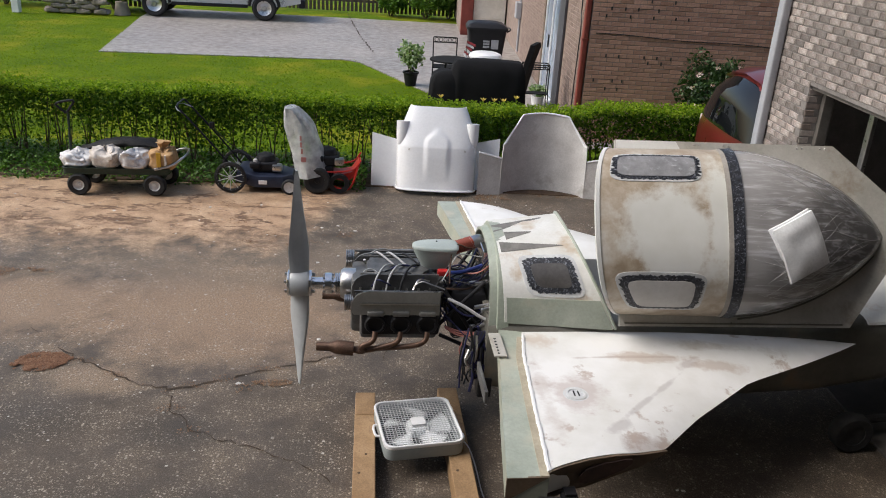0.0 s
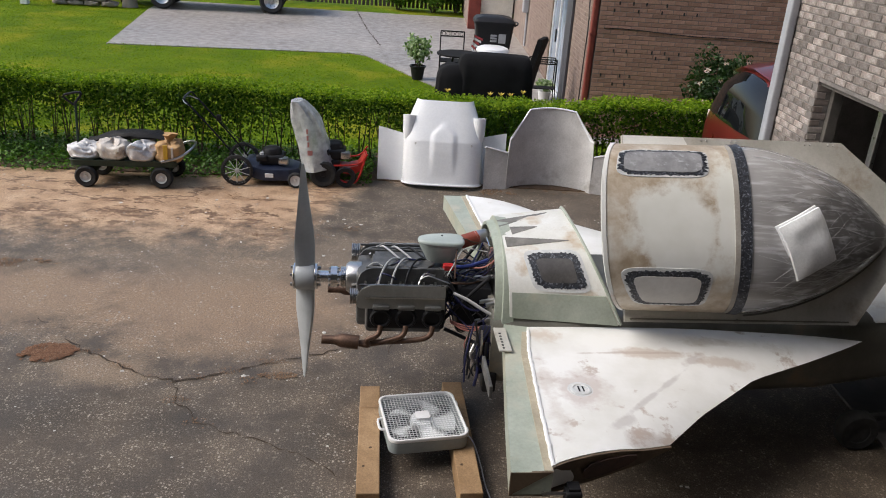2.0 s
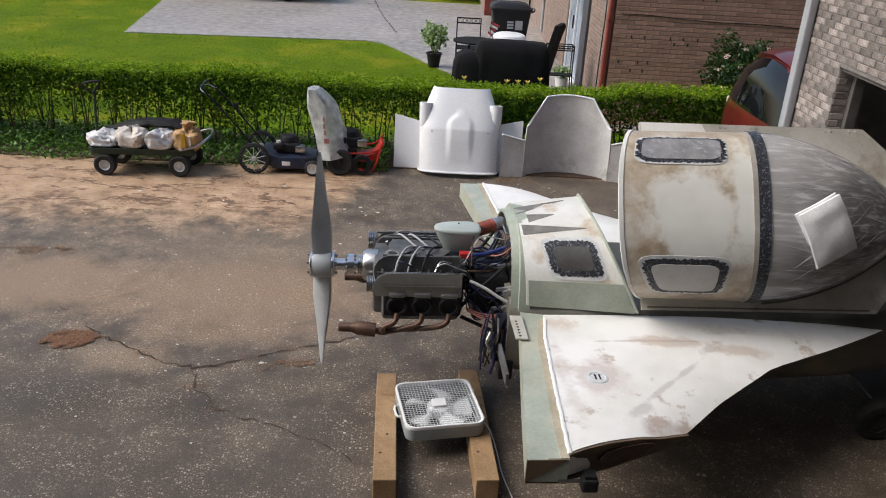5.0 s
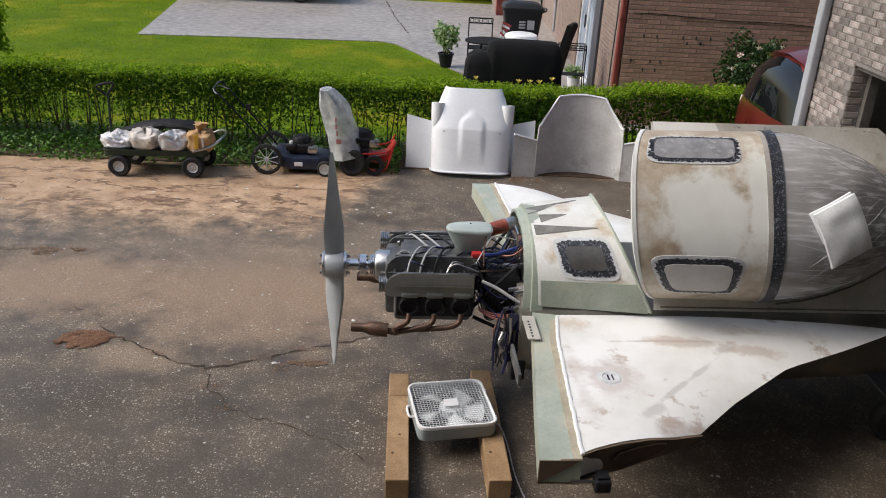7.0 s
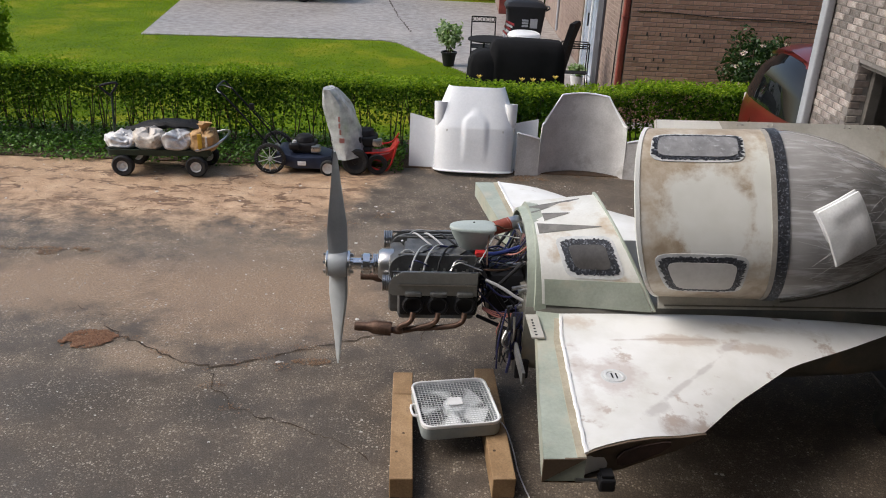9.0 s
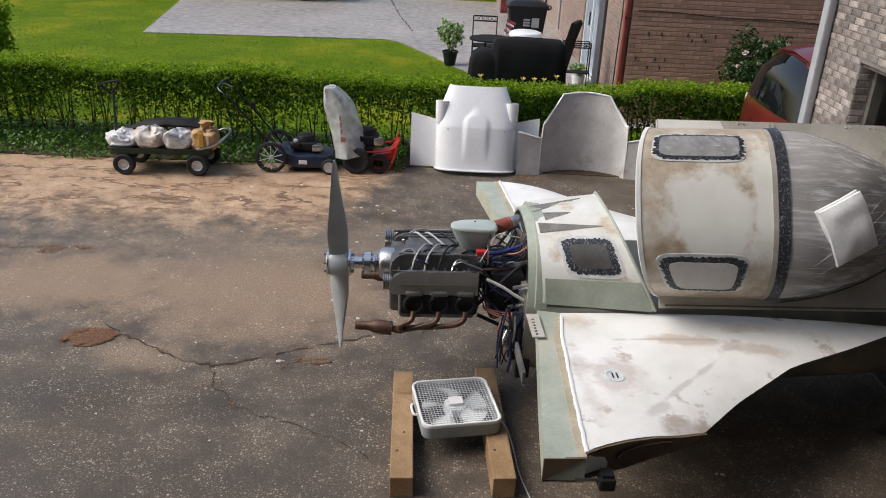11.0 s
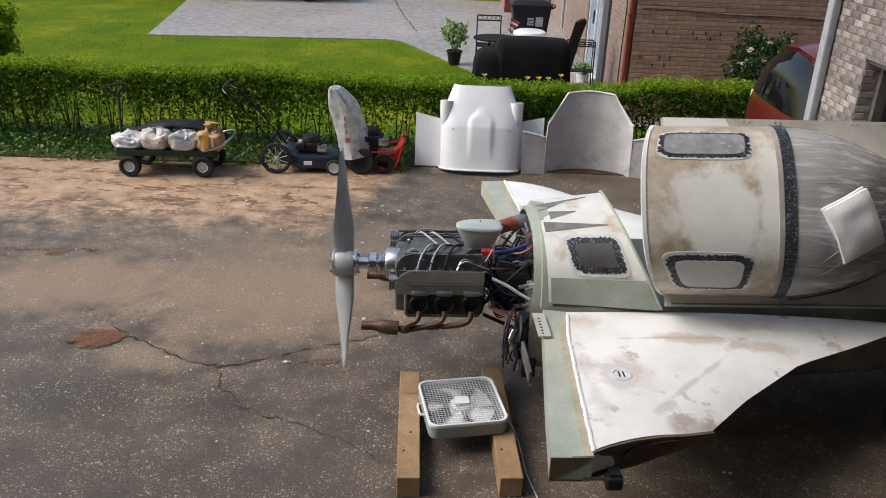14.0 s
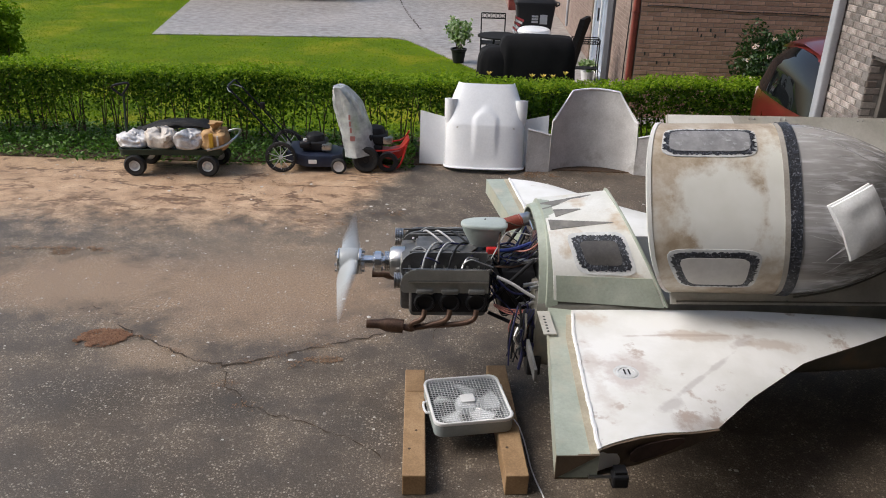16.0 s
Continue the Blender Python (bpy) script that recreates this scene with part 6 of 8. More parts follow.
for k, (dx, z, w, h) in enumerate(((-0.02, 0.06, 0.05, 0.17), (0.055, 0.07, 0.025, 0.13))):
    part("print_bar", box_bm(dx - w / 2, dx + w / 2, -0.172, -0.156, z, z + h, 0.003), M_PRINT if k == 0 else M_BAGBEIGE, tan, "plain print bar")
bm = bmesh.new()
rings = []
for i in range(13):
    q = i / 12
    r = 0.055 * (math.sin(math.pi * min(1, q * 0.92 + 0.05)) ** 0.6)
    cz = 0.43 + 0.13 * math.sin(q * 2.2)
    rings.append([(-3.98 + 1.0 * q, 9.40 + 0.14 * math.cos(2 * math.pi * k / 12) + 0.02 * math.sin(7 * q), cz + r * math.sin(2 * math.pi * k / 12)) for k in range(12)])
tagged(part("black_sheet", wobble(ring_loft(bmesh.new(), rings), 0.025, 9), M_TARP, None, "", True), "bunched black plastic sheet on the garden cart", "plastic sheet")

# ---- walk-behind mowers ----
M_NAVY = surface("navy_deck_paint", (0.010, 0.014, 0.03), (0.022, 0.029, 0.055), 5, 70, 0.4, 0.1, 0.1, 0.002)
M_RED = surface("red_machine_paint", (0.42, 0.018, 0.012), (0.54, 0.03, 0.02), 5, 70, 0.4, 0, 0.08, 0.002, spread=0.08)


def small_engine(parent, x, y, z, mat):
    bm = box_bm(x - 0.16, x + 0.14, y - 0.14, y + 0.14, z, z + 0.13, 0.03, 3)
    e = part("motor", bm, mat, parent, "black petrol motor", True)
    part("recoil_cover", spin(bmesh.new(), [(0, 0.09), (0.06, 0.088), (0.10, 0.07), (0.12, 0.03), (0.12, -0.01)], 22, pose(x - 0.01, y, z + 0.125)), mat, e, "round recoil starter cover", True)
    part("muffler", box_bm(x + 0.08, x + 0.20, y - 0.17, y - 0.06, z + 0.02, z + 0.11, 0.02), M_STEEL, e, "dull metal muffler", True)
    part("fuel_tank", box_bm(x - 0.19, x - 0.05, y - 0.18, y - 0.08, z + 0.05, z + 0.14, 0.03, 3), M_BLACK, e, "black fuel tank", True)
    part("filler_cap", spin(bmesh.new(), [(0, 0.03), (0.024, 0.028), (0.027, 0.0)], 12, pose(x - 0.12, y - 0.13, z + 0.14)), M_RIM, e, "pale filler cap")
    return e


def mower_navy():
    m = thing("lawn_mower", "navy walk-behind lawn mower with large spoked rear wheels", "mower", pose(-2.19, 9.35, 0, 0, 0, 3))
    poly = [(0.05, 0.02), (0.30, -0.03), (0.62, -0.02), (0.74, 0.10), (0.74, 0.38), (0.62, 0.50), (0.30, 0.51), (0.05, 0.46)]
    bm = bmesh.new()
    ring_loft(bm, [[((x - 0.4) * k + 0.4, (y - 0.24) * k + 0.24, z + (0.05 if x < 0.2 else 0)) for x, y in poly] for z, k in ((0.07, 1.0), (0.16, 1.0), (0.20, 0.94), (0.215, 0.80))])
    part("deck", bevelled(bm, 0.008, 2), M_NAVY, m, "navy blue pressed deck", True)
    for y in (-0.04, 0.52):
        upright_wheel(m, 0.0, y, 0.19, 0.05, M_RIM, 0.78, spokes=10)
        upright_wheel(m, 0.70, y + (0.0 if y > 0 else -0.02), 0.095, 0.05, M_RIM, 0.7)
    small_engine(m, 0.40, 0.24, 0.215, M_BLACK)
    part("deck_badge", box_bm(0.33, 0.43, -0.037, -0.028, 0.11, 0.16, 0.003), M_WHITE, m, "pale deck label")
    for y in (0.03, 0.44):
        part("handle_tube", tube(bmesh.new(), [(0.08, y, 0.20), (-0.02, y, 0.34), (-0.28, y, 0.66), (-0.58, y, 1.0)], 0.011, 8, 1), M_BLACK, m, "black handle tube", True)
    part("handle_bar", tube(bmesh.new(), [(-0.58, 0.03, 1.0), (-0.60, 0.05, 1.02), (-0.60, 0.42, 1.02), (-0.58, 0.44, 1.0)], 0.012, 8, 1), M_BLACK, m, "handle cross bar", True)
    part("control_bail", tube(bmesh.new(), [(-0.50, 0.03, 0.92), (-0.63, 0.08, 0.98), (-0.63, 0.40, 0.98), (-0.50, 0.44, 0.92)], 0.007, 6, 1), M_STEEL, m, "thin control bail", True)
    part("throttle", box_bm(-0.31, -0.25, 0.42, 0.47, 0.66, 0.74, 0.01), M_BLACK, m, "black throttle box")
    part("cable", tube(bmesh.new(), [(-0.28, 0.45, 0.68), (-0.1, 0.42, 0.50), (0.1, 0.40, 0.36), (0.3, 0.35, 0.32)], 0.005, 6, 2), M_WIRE, m)


def mower_red():
    m = thing("brush_mower", "red and black wheeled machine with a clear bag over its handle", "mower", pose(-1.17, 9.46, 0, 0, 0, 4))
    for y in (-0.04, 0.42):
        upright_wheel(m, 0.0, y, 0.165, 0.07, M_BLACK, 0.6)
    small_engine(m, 0.13, 0.18, 0.32, M_BLACK)
    bm = bmesh.new()
    prof = [(0.10, 0.17), (0.36, 0.13), (0.47, 0.20), (0.53, 0.37), (0.505, 0.38), (0.42, 0.25), (0.30, 0.22), (0.10, 0.24)]
    part("hood", bevelled(prism(bm, prof, "y", 0.06, 0.32), 0.01, 2), M_RED, m, "bright red hood", True)
    for y in (0.0, 0.38):
        part("guard", tube(bmesh.new(), [(0.06, y, 0.26), (0.30, y, 0.27), (0.46, y, 0.30), (0.535, y, 0.42)], 0.012, 8, 1), M_RED, m, "red guard rail", True)
    part("tine_shroud", spin(bmesh.new(), [(0.07, 0.02), (0.12, 0.025), (0.13, 0.0), (0.12, -0.025), (0.07, -0.02)], 22, pose(0.27, -0.03, 0.13, 90, 0, 0), True), M_BLACK, m, "black round shroud", True)
    part("bumper", tube(bmesh.new(), [(0.12, -0.02, 0.12), (0.36, -0.03, 0.03), (0.44, -0.02, 0.12), (0.50, -0.01, 0.34)], 0.013, 8, 2), M_RED, m, "red bumper tube", True)
    part("chassis", box_bm(-0.12, 0.20, 0.02, 0.36, 0.17, 0.325, 0.02), M_BLACK, m, "black chassis", True)
    for y in (0.05, 0.33):
        part("handle_tube", tube(bmesh.new(), [(0.05, y, 0.28), (-0.02, y, 0.55), (-0.12, y, 0.80), (-0.27, y, 0.97)], 0.012, 8, 1), M_BLACK, m, "black handle tube", True)
    part("handle_grip", tube(bmesh.new(), [(-0.27, 0.05, 0.97), (-0.33, 0.08, 0.98), (-0.33, 0.30, 0.98), (-0.27, 0.33, 0.97)], 0.014, 8, 1), M_BLACK, m, "black grip", True)


def clear_bag():
    """Thin plastic bag pulled over the handle."""
    bm = bmesh.new()
    n, k = 26, 18
    rings = []
    for j in range(k + 1):
        q = j / k
        z = 0.20 + 0.82 * q
        cx = -1.24 - 0.10 * q - 0.16 * q * q
        hx = 0.205 * (1 - 0.25 * q) * (1 - max(0, q - 0.72) ** 1.6 * 5.2) + 0.01
        hy = 0.22 * (1 - 0.5 * q) + 0.02
        ring = []
        for i in range(n):
            a = 2 * math.pi * i / n
            p = Vector((cx + hx * math.cos(a), 9.60 + hy * math.sin(a), z))
            f = 0.03 * noise.noise(Vector((math.cos(a) * 2.4, math.sin(a) * 2.4, q * 2.5))) + 0.022 * noise.noise(Vector((a * 2.6, q * 1.1, 4)))
            ring.append(p + Vector((math.cos(a), math.sin(a), 0)) * f + Vector((0, 0, 0.04 * math.cos(a) * (1 - q))))
        rings.append(ring)
    ring_loft(bm, rings)
    tagged(part("plastic_bag", bm, M_CLEARBAG, None, "", True), "cloudy translucent plastic bag pulled over the mower handle", "bag")
    th = bpy.data.objects["plastic_bag"]
    for dx, z, w in ((0.015, 0.66, 0.022), (0.02, 0.58, 0.022), (0.03, 0.50, 0.022), (0.05, 0.40, 0.06)):
        part("print_bar", box_bm(-1.37 + dx - w / 2, -1.37 + dx + w / 2, 9.405 - 0.04 * (1 - z), 9.411 - 0.04 * (1 - z), z, z + 0.06), M_FADEDRED, th, "faded red print bar")


def clear_plastic():
    m, n, l, b = nodes_of("cloudy_plastic")
    b.inputs["Base Color"].default_value = (0.86, 0.87, 0.86, 1)
    b.inputs["Roughness"].default_value = 0.25
    tr = n.new("ShaderNodeBsdfTransparent")
    tr.inputs["Color"].default_value = (0.86, 0.87, 0.86, 1)
    mx = n.new("ShaderNodeMixShader")
    geo = n.new("ShaderNodeTexCoord").outputs["Object"]
    f = noise_node(n, l, geo, 9.0)
    r = ramp(n, [(0.3, (0.28,) * 3), (0.7, (0.58,) * 3)])
    l.new(f.outputs[0], r.inputs[0])
    l.new(r.outputs[0], mx.inputs[0])
    l.new(tr.outputs[0], mx.inputs[1])
    l.new(b.outputs[0], mx.inputs[2])
    l.new(mx.outputs[0], n["Material Output"].inputs["Surface"])
    return m


M_CLEARBAG = clear_plastic()
M_FADEDRED = plain("faded_red_print", (0.36, 0.14, 0.13), 0.6)
mower_navy()
mower_red()
clear_bag()

# ---- neighbour's house ----
NX, NY = 2.62, 12.6
DOOR0, DOOR1 = 15.3, 17.15
M_REDTRIM = surface("barn_red_paint", (0.16, 0.03, 0.022), (0.23, 0.05, 0.035), 5, 60, 0.5, 0, 0.1, 0.002)
# reflected blue is painted into the glass colour
M_NGLASS = surface("door_glass_with_reflection", (0.20, 0.25, 0.33), (0.36, 0.42, 0.50), 1.5, 20, 0.08, 0, 0.0, 0.002, spread=0.05)
M_SHUTTER = surface("slate_shutter", (0.055, 0.055, 0.065), (0.085, 0.085, 0.10), 4, 60, 0.5)
M_CREAM = surface("cream_garage_door", (0.64, 0.60, 0.52), (0.74, 0.70, 0.62), 3, 40, 0.5, 0, 0.1, 0.002)
M_ROOF = surface("grey_shingles", (0.08, 0.075, 0.07), (0.14, 0.13, 0.12), 3, 30, 0.9, 0, 0.5, 0.01)


def neighbour_house():
    h = thing("neighbour_house", "red-brown brick ranch house beyond the hedge", "house", pose(0, 0, 0))
    bm = bmesh.new()
    box(bm, NX, 12.0, NY, NY + 0.25, 0, 3.0)
    box(bm, NX, NX + 0.25, NY + 0.25, DOOR0, 0, 3.0)
    box(bm, NX, NX + 0.25, DOOR1, 25.0, 0, 3.0)
    box(bm, NX, NX + 0.25, DOOR0, DOOR1, 2.08, 3.0)
    box(bm, 1.25, NX, 25.0, 25.25, 2.3, 3.0)
    box(bm, 11.75, 12.0, NY + 0.25, 30.0, 0, 3.0)
    box(bm, 1.25, 11.75, 29.75, 30.0, 0, 3.0)
    box(bm, 1.25, 1.5, 25.25, 29.75, 0, 3.0)
    part("wall", bm, M_MORTAR_PINK, h, "brick wall with pinkish mortar")
    bm = bmesh.new()
    ring_loft(bm, [[(2.45, 12.4, 3.0), (12.2, 12.4, 3.0), (12.2, 30.2, 3.0), (2.45, 30.2, 3.0)], [(2.45, 12.4, 3.1), (12.2, 12.4, 3.1), (12.2, 30.2, 3.1), (2.45, 30.2, 3.1)], [(6.5, 17.5, 4.6), (8.0, 17.5, 4.6), (8.0, 25, 4.6), (6.5, 25, 4.6)]])
    ring_loft(bm, [[(1.0, 24.8, z), (2.44, 24.8, z), (2.44, 30.2, z), (1.0, 30.2, z)] for z in (3.004, 3.12)])
    part("roof", bm, M_ROOF, h, "grey shingled hip roof")
    d = part("patio_door", box_bm(NX + 0.02, NX + 0.10, DOOR0 + 0.05, DOOR1 - 0.05, 0.06, 2.06), M_NGLASS, h, "sliding glass patio door, bluish reflections painted in")
    for y in (DOOR0 + 0.03, (DOOR0 + DOOR1) / 2 - 0.03, DOOR1 - 0.09):
        part("stile", box_bm(NX - 0.015, NX + 0.018, y, y + 0.06, 0.05, 2.07, 0.004), M_WHITE, d, "white door stile")
    part("sill", box_bm(NX - 0.06, NX + 0.018, DOOR0, DOOR1, 0.0, 0.05, 0.006), M_WHITE, d, "white threshold")
    for z in (0.95,):
        part("door_handle", box_bm(NX - 0.045, NX - 0.016, (DOOR0 + DOOR1) / 2 + 0.12, (DOOR0 + DOOR1) / 2 + 0.16, z, z + 0.25, 0.006), M_BLACK, d, "dark pull handle")
    part("door_frame", box_bm(NX - 0.03, NX - 0.002, DOOR1 - 0.02, DOOR1 + 0.12, 0.0, 2.2, 0.004), M_RIB, h, "brown door frame")
    part("shutter", box_bm(NX - 0.05, NX - 0.008, DOOR0 - 0.58, DOOR0 - 0.02, 0.0, 2.15, 0.006), M_SHUTTER, h, "dark slate door panel beside the patio door")
    ds = part("downspout", prism(bmesh.new(), round_poly(NX - 0.10, NX - 0.012, NY - 0.01, NY + 0.12, 0.02, 3), "z", 0.05, 3.0), M_REDTRIM, h, "barn red downspout at the corner", True)
    part("spout_strap", box_bm(NX - 0.107, NX - 0.006, NY - 0.018, NY + 0.128, 1.6, 1.63), M_REDTRIM, ds)
    part("garage_door", box_bm(1.62, 2.58, 25.06, 25.12, 0.0, 2.3), M_CREAM, h, "cream panelled garage door")
    for z in (0.5, 1.0, 1.5, 2.0):
        part("door_groove", box_bm(1.62, 2.58, 25.045, 25.058, z, z + 0.02), M_CREAM, h, "door panel ridge")
    part("pillar", box_bm(1.25, 1.60, 24.96, 25.3, 0, 2.3, 0.01), M_REDTRIM, h, "barn red corner post")
    part("utility_meter", box_bm(NX - 0.16, NX - 0.01, 21.3, 21.6, 0.95, 1.35, 0.02), M_SPOUT, h, "grey utility meter box")
    part("conduit", tube(bmesh.new(), [(NX - 0.03, 21.45, 0.1), (NX - 0.03, 21.45, 3.0)], 0.03, 8), M_SPOUT, h, "grey conduit")
    # cable across the front, vine up the side
    part("wall_cable", tube(bmesh.new(), [(NX - 0.012, NY + 0.35, 1.62), (NX - 0.02, NY + 0.2, 1.68), (NX + 0.02, NY - 0.02, 1.72)] + [(NX + 0.02 + 0.5 * i, NY - 0.018, 1.72 - 0.014 * i + 0.015 * math.sin(i * 1.7)) for i in range(1, 12)], 0.007, 6, 1), M_WIRE, h, "black cable clipped along the brick")
    part("thin_cable", tube(bmesh.new(), [(NX - 0.012, NY + 0.75, 0.0), (NX - 0.012, NY + 0.72, 1.1), (NX - 0.012, NY + 0.66, 1.7), (NX - 0.012, NY + 0.82, 2.0), (NX - 0.012, NY + 0.80, 3.0)], 0.01, 6, 1), M_WIRE, h, "thin dark cable")
    return h


house = neighbour_house()

# ---- red car beside the house ----
M_CARRED = surface("metallic_red_car_paint", (0.12, 0.013, 0.010), (0.18, 0.021, 0.016), 2, 200, 0.3, 0.3, 0.02, 0.0005, spread=0.06, coat=0.6)


def dark_glass():
    m, n, l, b = nodes_of("dark_car_glass")
    b.inputs["Base Color"].default_value = (0.006, 0.007, 0.008, 1)
    b.inputs["Roughness"].default_value = 0.0
    return m


M_CARGLASS = dark_glass()
M_LAMPPALE = plain("pale_lamp", (0.55, 0.47, 0.44), 0.2)


def red_car():
    c = thing("minivan", "dark red minivan parked tail-on beside the house", "car", pose(3.33, 8.62, 0))
    half, up = 0.90, 1.08
    side = [(0.06, 0.32), (0.0, 0.55), (0.0, 0.80), (0.0, 0.98), (0.02, 1.12), (0.045, 1.25), (0.10, 1.44), (0.22, 1.54), (0.40, 1.60), (0.70, 1.66), (1.6, 1.72), (2.8, 1.68), (3.5, 1.25), (4.3, 1.05), (4.7, 0.85), (4.75, 0.45), (4.6, 0.30)]
    side = [(x, z * up if z > 0.5 else z) for x, z in side]
    rings = []
    for s in (-1.0, -0.96, -0.82, -0.5, 0, 0.5, 0.82, 0.96, 1.0):
        ring = []
        for x, z in side:
            tuck = max(0.0, z - 1.15) * 0.26
            y = s * (half - tuck)
            curve = 0.10 * abs(s) ** 3
            xx = x + curve if x < 2 else x - curve
            zz = z - (0.05 * abs(s) ** 4 if z > 1.3 else 0) + 0.16 * (1 - s * s) * min(1.0, max(0.0, z - 1.35) / 0.35)
            if abs(s) == 1.0:
                zz = z - 0.02 if z > 0.5 else z + 0.02
            ring.append((xx, y, zz))
        rings.append(ring)
    body = part("body", ring_loft(bmesh.new(), rings), M_CARRED, c, "dark red body", True)
    # rear glass wraps round the tail
    rg = []
    for s in (-0.97, -0.9, -0.7, -0.35, 0, 0.35, 0.7, 0.9, 0.97):
        ring = []
        for x, z in ((0.028, 1.24), (0.045, 1.35), (0.075, 1.46), (0.10, 1.555), (0.16, 1.61), (0.22, 1.655)):
            y = s * (half - max(0, z - 1.15) * 0.26 + 0.004)
            ring.append((x + 0.10 * abs(s) ** 3 - 0.012, y, z - (0.05 * abs(s) ** 4 if z > 1.3 else 0) + 0.16 * (1 - s * s) * min(1.0, max(0.0, z - 1.35) / 0.35) + 0.004))
        rg.append(ring + [(x + 0.02, y * 0.99, z) for x, y, z in reversed(ring)])
    part("rear_window", ring_loft(bmesh.new(), rg), M_CARGLASS, c, "large dark rear window", True)
    rs = []
    for s in (-0.9, -0.5, 0, 0.5, 0.9):
        y, rise = s * 0.74, 0.15 * (1 - s * s)
        rs.append([(x, y, z + rise) for x, z in ((0.24 + 0.05 * s * s, 1.675), (0.20 + 0.05 * s * s, 1.70), (0.34, 1.745), (0.60, 1.78), (0.60, 1.72))])
    part("spoiler", ring_loft(bmesh.new(), rs), M_CARRED, c, "red roof spoiler", True)
    for s in (-1, 1):
        part("tail_lamp", box_bm(0.10, 0.19, min(s * 0.80, s * 0.885), max(s * 0.80, s * 0.885), 1.08, 1.22, 0.02, 3), M_LAMPPALE, c, "tail lamp", True)
        part("roof_rail", tube(bmesh.new(), [(0.75, s * 0.60, 1.84), (0.85, s * 0.60, 1.89), (2.3, s * 0.60, 1.93), (2.4, s * 0.60, 1.88)], 0.014, 8, 1), M_BLACK, c, "black roof rail", True)
        part("side_window", prism(bmesh.new(), [(0.55, 1.22), (2.9, 1.22), (2.6, 1.74), (0.72, 1.74)], "y", s * 0.79, s * 0.828), M_CARGLASS, c, "dark side window")
        for x in (0.95, 3.75):
            upright_wheel(c, x, s * 0.79, 0.33, 0.21, M_STEEL, 0.62)
    part("bumper", box_bm(-0.03, 0.12, -0.86, 0.86, 0.38, 0.60, 0.05, 3), M_CARRED, c, "red rear bumper", True)


red_car()

# ---- patio things ----
M_IRON = plain("black_wrought_iron", (0.010, 0.010, 0.010), 0.85)
M_COVER_BLACK = surface("black_grill_cover", (0.004, 0.004, 0.0045), (0.009, 0.009, 0.010), 4, 40, 0.9, 0, 0.4, 0.008)


for dull in (M_COVER_BLACK, M_TARP, M_IRON, M_BLACK):
    dull.node_tree.nodes["Principled BSDF"].inputs["Specular IOR Level"].default_value = 0.2


def covered_grill():
    """A fabric cover draped over the grill and, lower down, over its side table."""
    bm = bmesh.new()
    main = [(0.0, 0.64, 0.36), (0.35, 0.63, 0.35), (0.80, 0.61, 0.33), (1.0, 0.59, 0.31), (1.10, 0.56, 0.26), (1.15, 0.52, 0.20), (1.165, 0.38, 0.08)]
    wing = [(0.0, 0.36, 0.33), (0.40, 0.34, 0.32), (0.78, 0.31, 0.29), (0.90, 0.26, 0.24), (0.96, 0.17, 0.17), (0.975, 0.06, 0.06)]
    for prof, shift in ((main, 0.17), (wing, -0.45)):
        rings = []
        for z, hx, hy in prof:
            ring = []
            for i in range(56):
                a = 2 * math.pi * i / 56
                c, s = math.copysign(abs(math.cos(a)) ** 0.4, math.cos(a)), math.copysign(abs(math.sin(a)) ** 0.4, math.sin(a))
                f = 1 + 0.03 * math.sin(a * 11 + 1) * (1.2 - z)
                ring.append((hx * c * f + shift, hy * s * f, z))
            rings.append(ring)
        ring_loft(bm, rings)
    tagged(part("covered_grill", wobble(bm, 0.025, 3), M_COVER_BLACK, None, "", True, pose(0.97, 13.0, 0.0)), "barbecue grill under a black fabric cover on the patio", "grill")


def waste_bin():
    b = thing("waste_bin", "black wheeled waste bin with a hinged lid", "bin", pose(1.52, 18.6, 0.0))
    bm = bmesh.new()
    ring_loft(bm, [[(x * k, y * k, z) for x, y in round_poly(-0.43, 0.43, -0.36, 0.36, 0.07, 3)] for z, k in ((0.05, 0.74), (0.5, 0.88), (0.98, 1.0))])
    body = part("body", bm, M_BLACK, b, "black moulded bin body", True)
    bm = bmesh.new()
    ring_loft(bm, [[(x * k + o, y * k, z) for x, y in round_poly(-0.46, 0.46, -0.39, 0.39, 0.07, 3)] for z, k, o in ((0.98, 1.0, 0), (1.03, 1.0, 0), (1.10, 0.85, -0.02), (1.14, 0.5, -0.03))])
    part("lid", bm, M_BLACK, b, "black domed lid", True)
    part("handle", tube(bmesh.new(), [(0.44, -0.25, 0.95), (0.53, -0.25, 1.0), (0.53, 0.25, 1.0), (0.44, 0.25, 0.95)], 0.016, 8, 1), M_BLACK, b, "", True)
    for i, (x0, x1, z0, z1) in enumerate(((-0.08, 0.06, 0.72, 0.76), (-0.08, 0.06, 0.66, 0.70), (-0.08, 0.06, 0.60, 0.64), (0.10, 0.26, 0.58, 0.78))):
        part("print_bar", box_bm(x0, x1, -0.352, -0.318, z0, z1), M_SPOUT, body, "plain pale print bar")
    for s in (-1, 1):
        upright_wheel(b, 0.34, s * 0.30, 0.11, 0.05, M_BLACK, 0.6)


